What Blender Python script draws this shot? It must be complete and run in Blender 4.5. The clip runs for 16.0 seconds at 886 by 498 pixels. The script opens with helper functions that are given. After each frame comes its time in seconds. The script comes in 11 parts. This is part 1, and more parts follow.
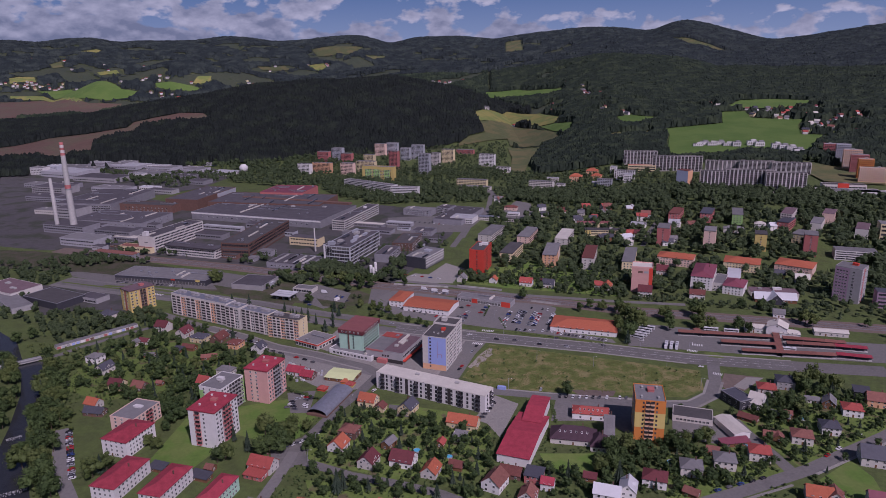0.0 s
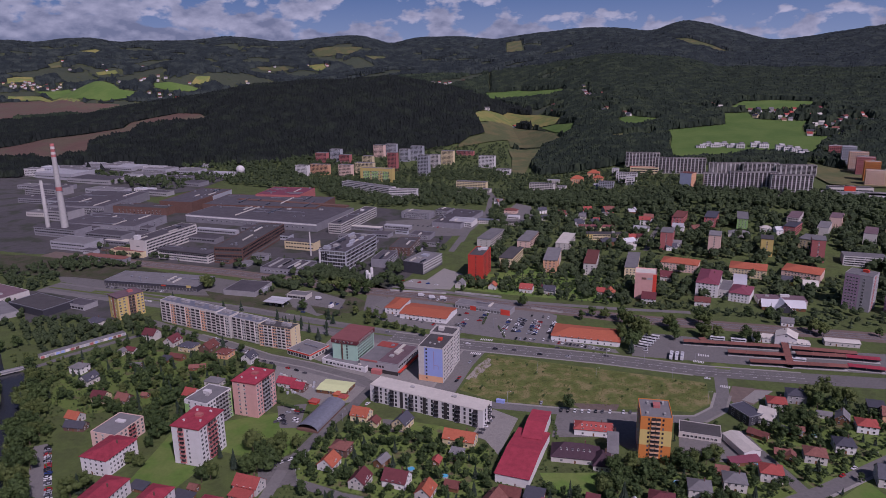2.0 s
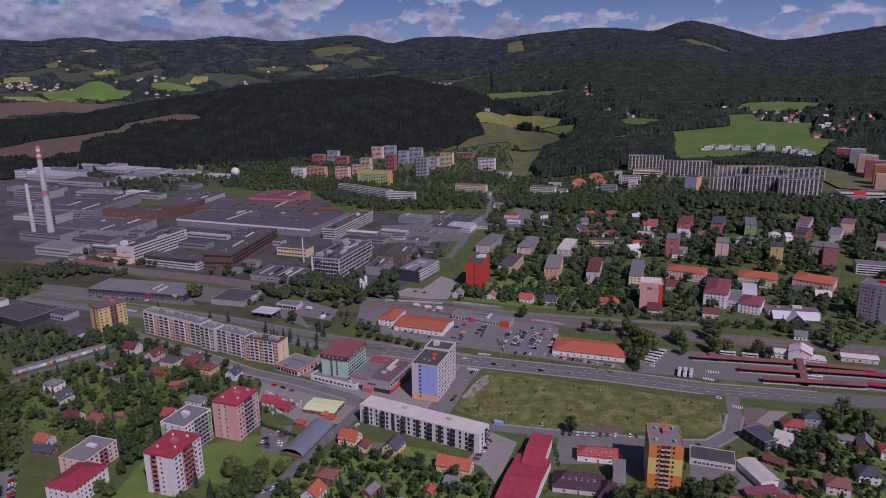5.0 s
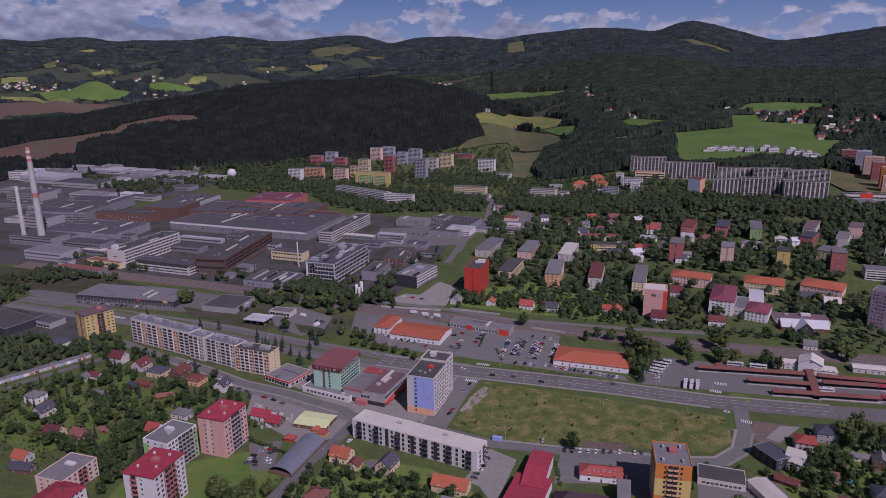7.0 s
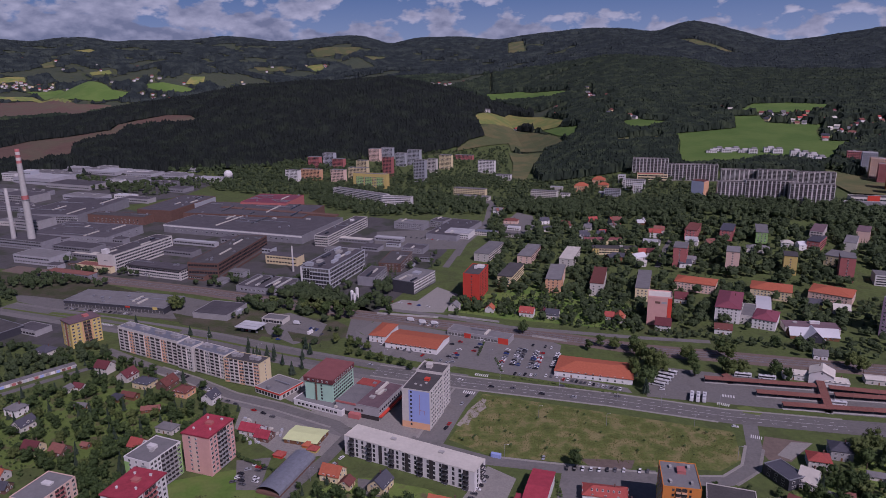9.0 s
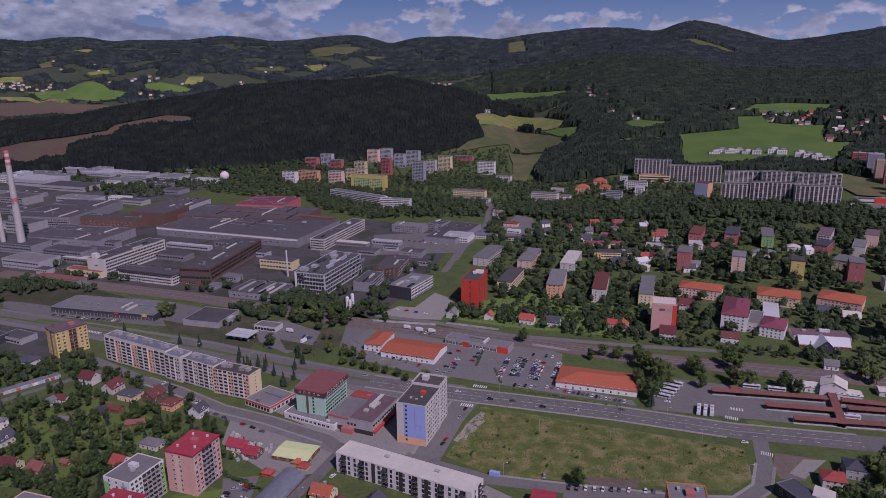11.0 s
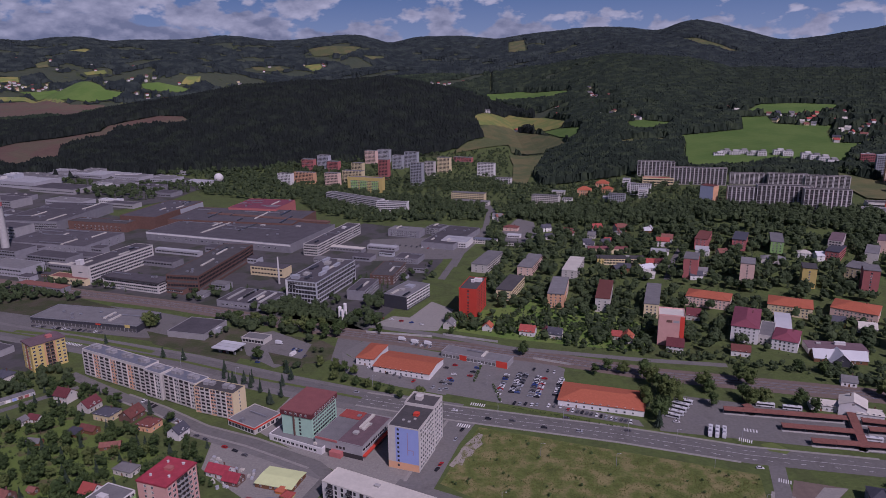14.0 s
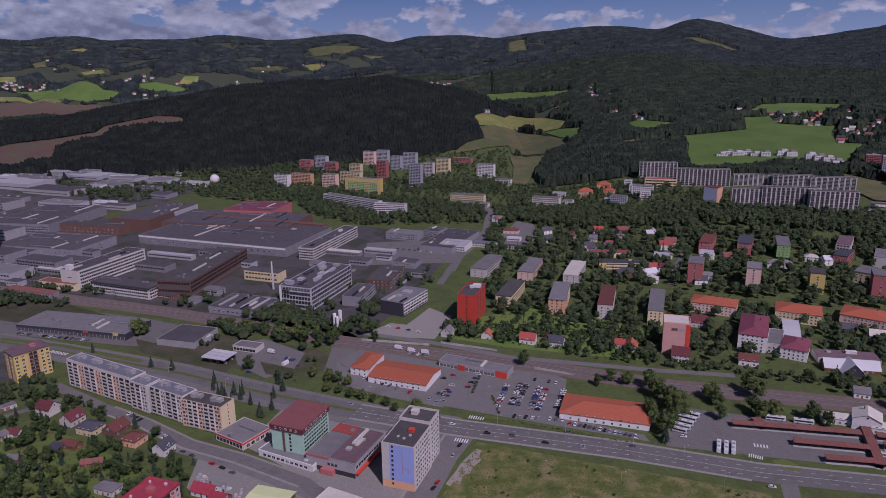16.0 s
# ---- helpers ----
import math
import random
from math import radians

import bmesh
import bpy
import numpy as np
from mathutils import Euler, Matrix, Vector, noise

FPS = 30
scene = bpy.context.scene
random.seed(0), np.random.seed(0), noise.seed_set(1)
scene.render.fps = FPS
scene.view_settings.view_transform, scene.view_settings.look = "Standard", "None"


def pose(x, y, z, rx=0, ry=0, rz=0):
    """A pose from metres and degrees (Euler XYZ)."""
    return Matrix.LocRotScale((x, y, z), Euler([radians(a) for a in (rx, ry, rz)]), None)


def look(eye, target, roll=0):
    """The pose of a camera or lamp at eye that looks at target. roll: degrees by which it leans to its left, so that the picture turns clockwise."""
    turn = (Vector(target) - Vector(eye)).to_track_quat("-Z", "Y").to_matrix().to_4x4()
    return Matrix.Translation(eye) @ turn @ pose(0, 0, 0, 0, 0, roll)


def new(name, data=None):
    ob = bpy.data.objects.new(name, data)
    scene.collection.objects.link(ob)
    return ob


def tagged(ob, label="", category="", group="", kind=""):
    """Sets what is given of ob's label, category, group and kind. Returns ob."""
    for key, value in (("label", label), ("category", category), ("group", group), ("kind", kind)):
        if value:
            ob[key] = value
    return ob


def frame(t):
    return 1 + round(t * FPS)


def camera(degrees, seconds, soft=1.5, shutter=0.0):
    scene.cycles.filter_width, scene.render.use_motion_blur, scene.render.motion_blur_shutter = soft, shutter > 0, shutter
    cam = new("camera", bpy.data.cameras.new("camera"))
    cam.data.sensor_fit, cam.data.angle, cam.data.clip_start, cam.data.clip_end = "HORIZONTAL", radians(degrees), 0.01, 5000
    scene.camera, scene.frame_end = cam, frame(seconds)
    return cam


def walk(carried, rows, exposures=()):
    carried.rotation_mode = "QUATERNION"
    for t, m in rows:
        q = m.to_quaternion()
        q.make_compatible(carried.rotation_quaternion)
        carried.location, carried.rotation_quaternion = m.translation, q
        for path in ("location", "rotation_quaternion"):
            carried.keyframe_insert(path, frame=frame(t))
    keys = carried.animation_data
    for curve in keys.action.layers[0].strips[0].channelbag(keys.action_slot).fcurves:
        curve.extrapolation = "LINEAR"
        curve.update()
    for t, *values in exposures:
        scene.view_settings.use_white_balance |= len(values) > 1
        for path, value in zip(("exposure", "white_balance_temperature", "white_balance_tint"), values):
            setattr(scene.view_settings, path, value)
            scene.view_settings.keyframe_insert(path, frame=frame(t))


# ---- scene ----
# camera: seconds, eye (m), yaw, pitch, roll (degrees)
cam = camera(65.03, 16.0, soft=0.7)
ROWS = [
    (0.0, -11.04, 0.00, 231.92, -0.177, -15.353, -0.862),
    (1.0, -9.57, 10.21, 231.64, -0.152, -15.331, -0.827),
    (2.0, -8.13, 20.37, 231.38, -0.127, -15.311, -0.796),
    (3.0, -6.71, 30.48, 231.12, -0.103, -15.294, -0.768),
    (4.0, -5.31, 40.54, 230.88, -0.081, -15.279, -0.744),
    (5.0, -3.95, 50.55, 230.64, -0.059, -15.267, -0.724),
    (6.0, -2.60, 60.51, 230.42, -0.038, -15.257, -0.708),
    (7.0, -1.29, 70.42, 230.20, -0.019, -15.250, -0.695),
    (8.0, 0.00, 80.29, 230.00, 0.000, -15.246, -0.686),
    (9.0, 1.26, 90.10, 229.81, 0.018, -15.243, -0.680),
    (10.0, 2.50, 99.87, 229.63, 0.034, -15.244, -0.679),
    (11.0, 3.71, 109.59, 229.46, 0.050, -15.247, -0.681),
    (12.0, 4.89, 119.26, 229.30, 0.064, -15.252, -0.686),
    (13.0, 6.05, 128.88, 229.15, 0.077, -15.260, -0.696),
    (14.0, 7.18, 138.45, 229.01, 0.090, -15.270, -0.709),
    (15.0, 8.29, 147.97, 228.88, 0.101, -15.283, -0.726),
    (16.0, 9.37, 157.44, 228.76, 0.112, -15.298, -0.746),
]
walk(cam, [(t, pose(x, y, z, 90 + pitch, 0, yaw) @ pose(0, 0, 0, 0, 0, roll)) for t, x, y, z, yaw, pitch, roll in ROWS],
     [(0.0, 0.09, 5480, 44), (16.0, -0.02, 5430, 44)])

# ---- light ----
SUN_ELEV, SUN_AZ = 46.0, 152.0        # degrees above the ground; clockwise from the way ahead (+y)
world = bpy.data.worlds.new("world")
scene.world = world
world.use_nodes = True
_n = world.node_tree.nodes
_sky = _n.new("ShaderNodeTexSky")
_sky.sky_type, _sky.sun_disc = "NISHITA", False
_sky.sun_elevation, _sky.sun_rotation = radians(SUN_ELEV), radians(SUN_AZ)
_n["Background"].inputs["Strength"].default_value = 0.031
world.node_tree.links.new(_sky.outputs["Color"], _n["Background"].inputs["Color"])
_l = bpy.data.lights.new("sun", "SUN")
_l.energy, _l.angle, _l.color = 3.0, radians(0.5), (1.0, 0.9, 0.77)
sun = new("sun", _l)
_e, _a = radians(SUN_ELEV), radians(SUN_AZ)
_to = Vector((math.sin(_a) * math.cos(_e), math.cos(_a) * math.cos(_e), math.sin(_e)))
sun.matrix_world = look(_to * 1000, (0, 0, 0))
SKY_GLOW = 0.72

# ---- terrain ----
def smooth(a, lo, hi):
    u = np.clip((a - lo) / (hi - lo), 0.0, 1.0)
    return u * u * (3 - 2 * u)


def hump(a, mid, width, high):
    return high * np.exp(-((a - mid) / width) ** 2)


def waves(x, y, size):
    """Soft irregular relief, about -1 to 1."""
    a, b = x / size, y / size
    return (np.sin(a * 1.3 + 2.1 * np.sin(b * 0.7 + 1.0)) + np.sin(b * 1.7 + 1.6 * np.sin(a * 0.9 + 4.0)) + 0.6 * np.sin(a * 2.9 - b * 2.3 + 0.5)
            + 0.4 * np.sin(a * 4.7 + b * 5.3 + 2.0)) / 3.0


# skylines of the hills as seen from the middle of the flight: degrees round from +y, degrees up
RIDGE = [(-37.3, 1.42), (-31.2, 1.59), (-29.3, 1.44), (-27.7, 1.67), (-26.1, 1.75), (-24.3, 1.44), (-22.4, 1.52), (-19.3, 1.51), (-16.4, 1.83), (-14.8, 1.7), (-13.1, 1.4), (-11.3, 1.47), (-7.9, 1.79), (-6.2, 1.81),
         (-4.0, 1.16), (-1.8, 1.6), (0.9, 1.66), (2.3, 1.59), (4.5, 1.35), (6.3, 1.66), (8.0, 1.81), (9.8, 1.99), (11.9, 2.15), (14.0, 2.03), (16.1, 1.78), (16.8, 1.8), (17.8, 2.23), (19.1, 2.47), (20.5, 2.2), (22.1, 1.72), (24.0, 1.17), (25.8, 0.78), (27.3, 1.06), (29.3, 1.42), (31.5, 1.72), (37.0, 2.18)]
DARK_HILL = [(-39.8, -4.92), (-32.2, -4.69), (-27.9, -4.0), (-24.9, -3.25), (-20.9, -2.69), (-16.8, -2.08), (-15.1, -1.78), (-11.5, -1.59), (-8.1, -1.56), (-4.1, -1.27), (-1.8, -1.69), (0.9, -2.3), (3.2, -3.12), (5.4, -4.43), (8.2, -6.0), (11.8, -7.09)]
SMALL_HILL = [(-30.5, -3.0), (-27.5, -1.6), (-26.4, -1.08), (-24.6, -0.72), (-22.6, -0.23), (-21.0, 0.15), (-19.4, 0.25), (-17.8, -0.01), (-16.2, -0.41), (-14.6, -0.81), (-11.6, -1.24), (-8.1, -1.6), (-3.0, -3.0)]
SPUR = [(-15.0, -3.0), (-11.6, -1.33), (-9.0, -1.02), (-6.3, -0.63), (-3.6, -0.31), (0.9, -0.24), (3.6, -0.01), (7.6, 0.12), (10.6, 0.42), (14.1, 0.59), (17.4, 0.37), (20.7, -0.32), (23.5, -1.43), (26.2, -2.63), (28.8, -3.26)]
EAST_SPUR = [(24.0, -3.05), (25.5, -2.35), (26.5, -1.44), (27.8, -0.62), (29.5, -0.14), (31.7, 0.27), (37.1, 1.17)]


def polar(x, y):
    """Distance and bearing from the middle of the flight."""
    x, y = np.asarray(x, float), np.asarray(y, float) - 80
    r = np.hypot(x, y)
    return r, np.where(y < 0, 60 * np.sign(x), np.degrees(np.arctan2(x, np.maximum(y, 1e-6))))


def ridge(az, r, base, line, far, front, back, trees):
    """A ridge at a distance, its crest along a skyline, less the height of its trees."""
    p = np.array(line)
    crest = sum(np.interp(az + k, p[:, 0], p[:, 1]) for k in (-0.35, 0.0, 0.35)) / 3
    rise = np.maximum(230 + far * np.tan(np.radians(crest)) - trees - base, 0)
    return base + rise * smooth(r, far - front, far) * (1 - smooth(r, far, far + back))


def height(x, y):
    """Ground height: a flat valley floor, wooded hills behind, a mountain ridge at the end."""
    r, az = polar(x, y)
    x, y = np.asarray(x, float), np.asarray(y, float)
    z = np.interp(r, (1500, 1750, 2000, 2500, 3000, 3500, 4000, 4700), (0, 8, 25, 46, 62, 90, 125, 150))
    z = z + 26 * smooth(x, 180, 420) * smooth(y, 700, 1000)
    z = z + np.interp(r, (1320, 1500, 1850, 2200, 3000, 4700), (0, 20, 48, 60, 90, 110)) * smooth(az, 6, 15)
    z = z + waves(x, y, 260) * 8 * smooth(r, 1900, 2600)
    lumps = waves(x, y, 190) * 16 + waves(x + 900, y, 75) * 6
    low = z
    z = np.maximum(z, ridge(az, r, low, DARK_HILL, 2250, 620, 620, 15))
    z = np.maximum(z, ridge(az, r, low, SMALL_HILL, 3350, 420, 300, 12))
    z = np.maximum(z, ridge(az, r, low, SPUR, 3300, 1150, 700, 12) + lumps * 0.5 * hump(r, 2700, 400, 1))
    z = np.maximum(z, ridge(az, r, low, EAST_SPUR, 3500, 700, 500, 12))
    far = ridge(az, r, low, RIDGE, 4650, 1350, 2000, 8) + lumps * smooth(r, 3300, 3700) * (1 - smooth(r, 4250, 4600))
    return np.maximum(z, far)


# ---- materials ----
MATS = {}


def surface(name, col, rough=0.85, spread=0.25, size=3.0, bump=0.15, vary=0.12, metal=0.0, second=None, share=0.5):
    """A worn surface: two scales of variation, small relief, and a shift from object to object. second: a second colour in patches."""
    if name in MATS:
        return MATS[name]
    m = bpy.data.materials.new(name)
    m.use_nodes = True
    nt = m.node_tree
    N, L = nt.nodes, nt.links
    bsdf = N["Principled BSDF"]
    bsdf.inputs["Roughness"].default_value, bsdf.inputs["Metallic"].default_value = rough, metal
    bsdf.inputs["Specular IOR Level"].default_value = 0.25
    co = N.new("ShaderNodeTexCoord")
    big, fine = N.new("ShaderNodeTexNoise"), N.new("ShaderNodeTexNoise")
    big.inputs["Scale"].default_value, fine.inputs["Scale"].default_value = 1 / size, 6 / size
    big.inputs["Detail"].default_value, fine.inputs["Detail"].default_value = 5, 4
    info = N.new("ShaderNodeObjectInfo")
    for n in (big, fine):
        L.new(co.outputs["Object"], n.inputs["Vector"])

    def math_(op, a, b):
        n = N.new("ShaderNodeMath")
        n.operation = op
        for k, q in enumerate((a, b)):
            if isinstance(q, (int, float)):
                n.inputs[k].default_value = q
            else:
                L.new(q, n.inputs[k])
        return n.outputs[0]

    s = math_("ADD", math_("MULTIPLY", big.outputs["Fac"], spread * 2), math_("MULTIPLY", fine.outputs["Fac"], spread * 1.2))
    s = math_("ADD", math_("ADD", s, 1 - spread * 1.6), math_("MULTIPLY", math_("SUBTRACT", info.outputs["Random"], 0.5), vary * 2))
    base = N.new("ShaderNodeMix")
    base.data_type = "RGBA"
    base.inputs[6].default_value, base.inputs[7].default_value = (*col, 1), (*(second or col), 1)
    ramp = N.new("ShaderNodeValToRGB")
    ramp.color_ramp.elements[0].position, ramp.color_ramp.elements[1].position = max(0.0, share - 0.07), min(1.0, share + 0.07)
    L.new(big.outputs["Fac"], ramp.inputs["Fac"])
    L.new(ramp.outputs["Color"], base.inputs[0])
    mul = N.new("ShaderNodeVectorMath")
    mul.operation = "SCALE"
    L.new(base.outputs[2], mul.inputs[0])
    L.new(s, mul.inputs["Scale"])
    L.new(mul.outputs[0], bsdf.inputs["Base Color"])
    if bump:
        b = N.new("ShaderNodeBump")
        b.inputs["Strength"].default_value, b.inputs["Distance"].default_value = bump, size * 0.1
        L.new(fine.outputs["Fac"], b.inputs["Height"])
        L.new(b.outputs["Normal"], bsdf.inputs["Normal"])
    MATS[name] = m
    return m


def leafy(name, col, col2, big=0.0):
    """Foliage: colour shifts from clump to clump and from tree to tree."""
    m = bpy.data.materials.new(name)
    m.use_nodes = True
    N, L = m.node_tree.nodes, m.node_tree.links
    bsdf = N["Principled BSDF"]
    bsdf.inputs["Roughness"].default_value, bsdf.inputs["Specular IOR Level"].default_value = 0.7, 0.2
    geo, info, mix = N.new("ShaderNodeNewGeometry"), N.new("ShaderNodeObjectInfo"), N.new("ShaderNodeMix")
    mix.data_type = "RGBA"
    mix.inputs[6].default_value, mix.inputs[7].default_value = (*col, 1), (*col2, 1)
    a = N.new("ShaderNodeMath")
    a.operation = "MULTIPLY_ADD"
    a.inputs[1].default_value = 0.5
    L.new(geo.outputs["Random Per Island"], a.inputs[0])
    b = N.new("ShaderNodeMath")
    b.operation = "MULTIPLY"
    b.inputs[1].default_value = 0.5
    if big:
        co, nz = N.new("ShaderNodeTexCoord"), N.new("ShaderNodeTexNoise")
        nz.inputs["Scale"].default_value = 1 / big
        nz.inputs["Detail"].default_value = 3
        L.new(co.outputs["Object"], nz.inputs["Vector"])
        L.new(nz.outputs["Fac"], b.inputs[0])
    else:
        L.new(info.outputs["Random"], b.inputs[0])
    L.new(b.outputs[0], a.inputs[2])
    L.new(a.outputs[0], mix.inputs[0])
    L.new(mix.outputs[2], bsdf.inputs["Base Color"])
    MATS[name] = m
    return m


def glassy(name, dark, light, share):
    """Window glass before dim rooms; some have pale curtains."""
    m = bpy.data.materials.new(name)
    m.use_nodes = True
    N, L = m.node_tree.nodes, m.node_tree.links
    bsdf = N["Principled BSDF"]
    bsdf.inputs["Roughness"].default_value, bsdf.inputs["Specular IOR Level"].default_value = 0.08, 0.3
    info, ramp = N.new("ShaderNodeObjectInfo"), N.new("ShaderNodeValToRGB")
    ramp.color_ramp.elements[0].color, ramp.color_ramp.elements[1].color = (*dark, 1), (*light, 1)
    ramp.color_ramp.elements[0].position, ramp.color_ramp.elements[1].position = 1 - share, 1.0
    L.new(info.outputs["Random"], ramp.inputs["Fac"])
    L.new(ramp.outputs["Color"], bsdf.inputs["Base Color"])
    MATS[name] = m
    return m


GLASS = glassy("window_glass", (0.03, 0.03, 0.034), (0.16, 0.155, 0.15), 0.3)
WALL = {
    "white": surface("white_render", (0.62, 0.6, 0.58), size=4, spread=0.1),
    "offwhite": surface("offwhite_render", (0.5, 0.47, 0.43), size=4, spread=0.12),
    "pink": surface("pink_render", (0.6, 0.345, 0.3), size=4, spread=0.1),
    "palepink": surface("pale_pink_render", (0.62, 0.44, 0.36), size=4, spread=0.1),
    "orange": surface("orange_render", (0.55, 0.2, 0.045), size=4, spread=0.1),
    "peach": surface("peach_render", (0.62, 0.35, 0.2), size=4, spread=0.1),
    "yellow": surface("yellow_render", (0.5, 0.39, 0.13), size=4, spread=0.1),
    "cream": surface("cream_render", (0.6, 0.5, 0.3), size=4, spread=0.12),
    "red": surface("red_render", (0.52, 0.06, 0.035), size=4, spread=0.1),
    "rose": surface("rose_render", (0.38, 0.13, 0.12), size=4, spread=0.1),
    "mint": surface("mint_render", (0.33, 0.5, 0.39), size=4, spread=0.1),
    "green": surface("green_render", (0.25, 0.42, 0.14), size=4, spread=0.1),
    "blue": surface("blue_mural_paint", (0.29, 0.35, 0.62), size=4, spread=0.06, vary=0.0),
    "slab": surface("pale_lilac_panels", (0.43, 0.39, 0.36), size=4, spread=0.15),
    "lilac": surface("lilac_render", (0.32, 0.22, 0.29), size=4, spread=0.1),
    # pale works halls greyed: shade over them is part of this colour
    "slabgrey": surface("pale_grey_panels", (0.34, 0.335, 0.35), size=5, spread=0.2),
    "paleblue": surface("pale_blue_render", (0.42, 0.47, 0.58), size=4, spread=0.1),
    "grey": surface("grey_concrete", (0.3, 0.29, 0.29), size=5, spread=0.2),
    "dark": surface("dark_cladding", (0.05, 0.05, 0.06), size=3, spread=0.2, rough=0.5),
    "brick": surface("brown_brick", (0.14, 0.08, 0.062), size=2.5, spread=0.25),
    "wood": surface("brown_timber", (0.16, 0.08, 0.04), size=2, spread=0.3),
    # render darkened to hold the cloud shade over the works
    "works": surface("cloud_shaded_works_render", (0.22, 0.215, 0.23), size=5, spread=0.25),
    "steel": surface("pale_steel_sheet", (0.42, 0.43, 0.46), rough=0.45, size=6, spread=0.12, metal=0.2),
}
ROOF = {
    "crimson": surface("crimson_roof_sheet", (0.31, 0.045, 0.062), rough=0.65, size=3, spread=0.4),
    "red": surface("red_roof_tile", (0.33, 0.075, 0.06), size=1.5, spread=0.25),
    "orange": surface("orange_roof_tile", (0.36, 0.105, 0.055), size=1.5, spread=0.25),
    "brown": surface("brown_roof_tile", (0.15, 0.055, 0.045), size=1.5, spread=0.3),
    "maroon": surface("maroon_roof_tile", (0.13, 0.038, 0.042), size=1.5, spread=0.25),
    "rust": surface("rusty_roof_tile", (0.21, 0.09, 0.07), size=1.5, spread=0.35),
    "slate": surface("slate_roof", (0.07, 0.07, 0.085), rough=0.6, size=2, spread=0.25),
    "grey": surface("grey_roof_felt", (0.17, 0.165, 0.165), size=7, spread=0.3),
    "dark": surface("dark_roof_felt", (0.075, 0.07, 0.07), size=7, spread=0.35),
    "pale": surface("pale_roof_membrane", (0.5, 0.47, 0.41), size=8, spread=0.2),
    "white": surface("white_roof_sheet", (0.52, 0.52, 0.53), rough=0.4, size=8, spread=0.1),
    "plum": surface("plum_roof_sheet", (0.2, 0.06, 0.08), rough=0.6, size=4, spread=0.2),
    # weathered felt, made darker for the cloud shade over the works
    "works": surface("weathered_shaded_works_roof", (0.085, 0.078, 0.085), size=9, spread=0.4),
    "redbrown": surface("red_brown_roof_sheet", (0.24, 0.09, 0.085), rough=0.6, size=4, spread=0.2),
    "plumdark": surface("dark_plum_roof_tile", (0.06, 0.035, 0.045), size=2, spread=0.25),
    "mauve": surface("mauve_roof_felt", (0.15, 0.1, 0.11), size=5, spread=0.3),
    "palegrey": surface("pale_grey_roof_felt", (0.33, 0.33, 0.34), size=6, spread=0.25),
    "tin": surface("grey_tin_roof_sheet", (0.2, 0.21, 0.24), rough=0.45, size=2, spread=0.3, metal=0.3),
    "lime": surface("pale_green_awning", (0.55, 0.6, 0.3), size=4, spread=0.1),
}
FRAME = surface("white_window_frame", (0.6, 0.6, 0.58), rough=0.5, size=1, spread=0.05)
CONCRETE = surface("weathered_concrete", (0.36, 0.35, 0.33), size=3, spread=0.25)
TIN = surface("grey_tin", (0.3, 0.3, 0.32), rough=0.4, size=1, spread=0.15, metal=0.5)
# dark frames, fronts and signs; also painted shade of loggias and balconies
DARK_AND_SHADE = surface("dark_parts_and_recess_shade", (0.045, 0.04, 0.04), size=1, spread=0.2)


# ---- mesh helpers ----
def box(bm, x0, x1, y0, y1, z0, z1, mi=0):
    v = [bm.verts.new(p) for p in ((x0, y0, z0), (x1, y0, z0), (x1, y1, z0), (x0, y1, z0), (x0, y0, z1), (x1, y0, z1), (x1, y1, z1), (x0, y1, z1))]
    for q in ((0, 3, 2, 1), (4, 5, 6, 7), (0, 1, 5, 4), (1, 2, 6, 5), (2, 3, 7, 6), (3, 0, 4, 7)):
        bm.faces.new([v[i] for i in q]).material_index = mi


def poly(bm, pts, mi=0):
    f = bm.faces.new([bm.verts.new(p) for p in pts])
    f.material_index = mi
    return f


def mesh(name, bm, *mats):
    me = bpy.data.meshes.new(name)
    bm.to_mesh(me)
    bm.free()
    for m in mats:
        me.materials.append(m)
    return me


def part(name, data, material, parent, label="", at=None):
    """Links a bmesh, or a mesh that is shared, as ONE object under a thing or a part."""
    me = mesh(name, data, material) if isinstance(data, bmesh.types.BMesh) else data
    ob = new(name, me)
    ob.parent = parent
    if at is not None:
        ob.matrix_basis = at
    return tagged(ob, label)


FOOT = []        # footprints: x, y, rot, half width, half length
PAVED = []       # outlines of roads and yards


def root(name, x, y, rot, label, category, group="", half=None, sink=0.0):
    ob = new(name)
    ob.empty_display_size = 1
    ob.matrix_basis = pose(x, y, float(height(x, y)) - sink, 0, 0, rot)
    if half:
        FOOT.append((x, y, radians(rot), half[0], half[1]))
    return tagged(ob, label, category, group)


SIDES = {"F": 0, "R": 90, "B": 180, "L": 270}
PANES = {}


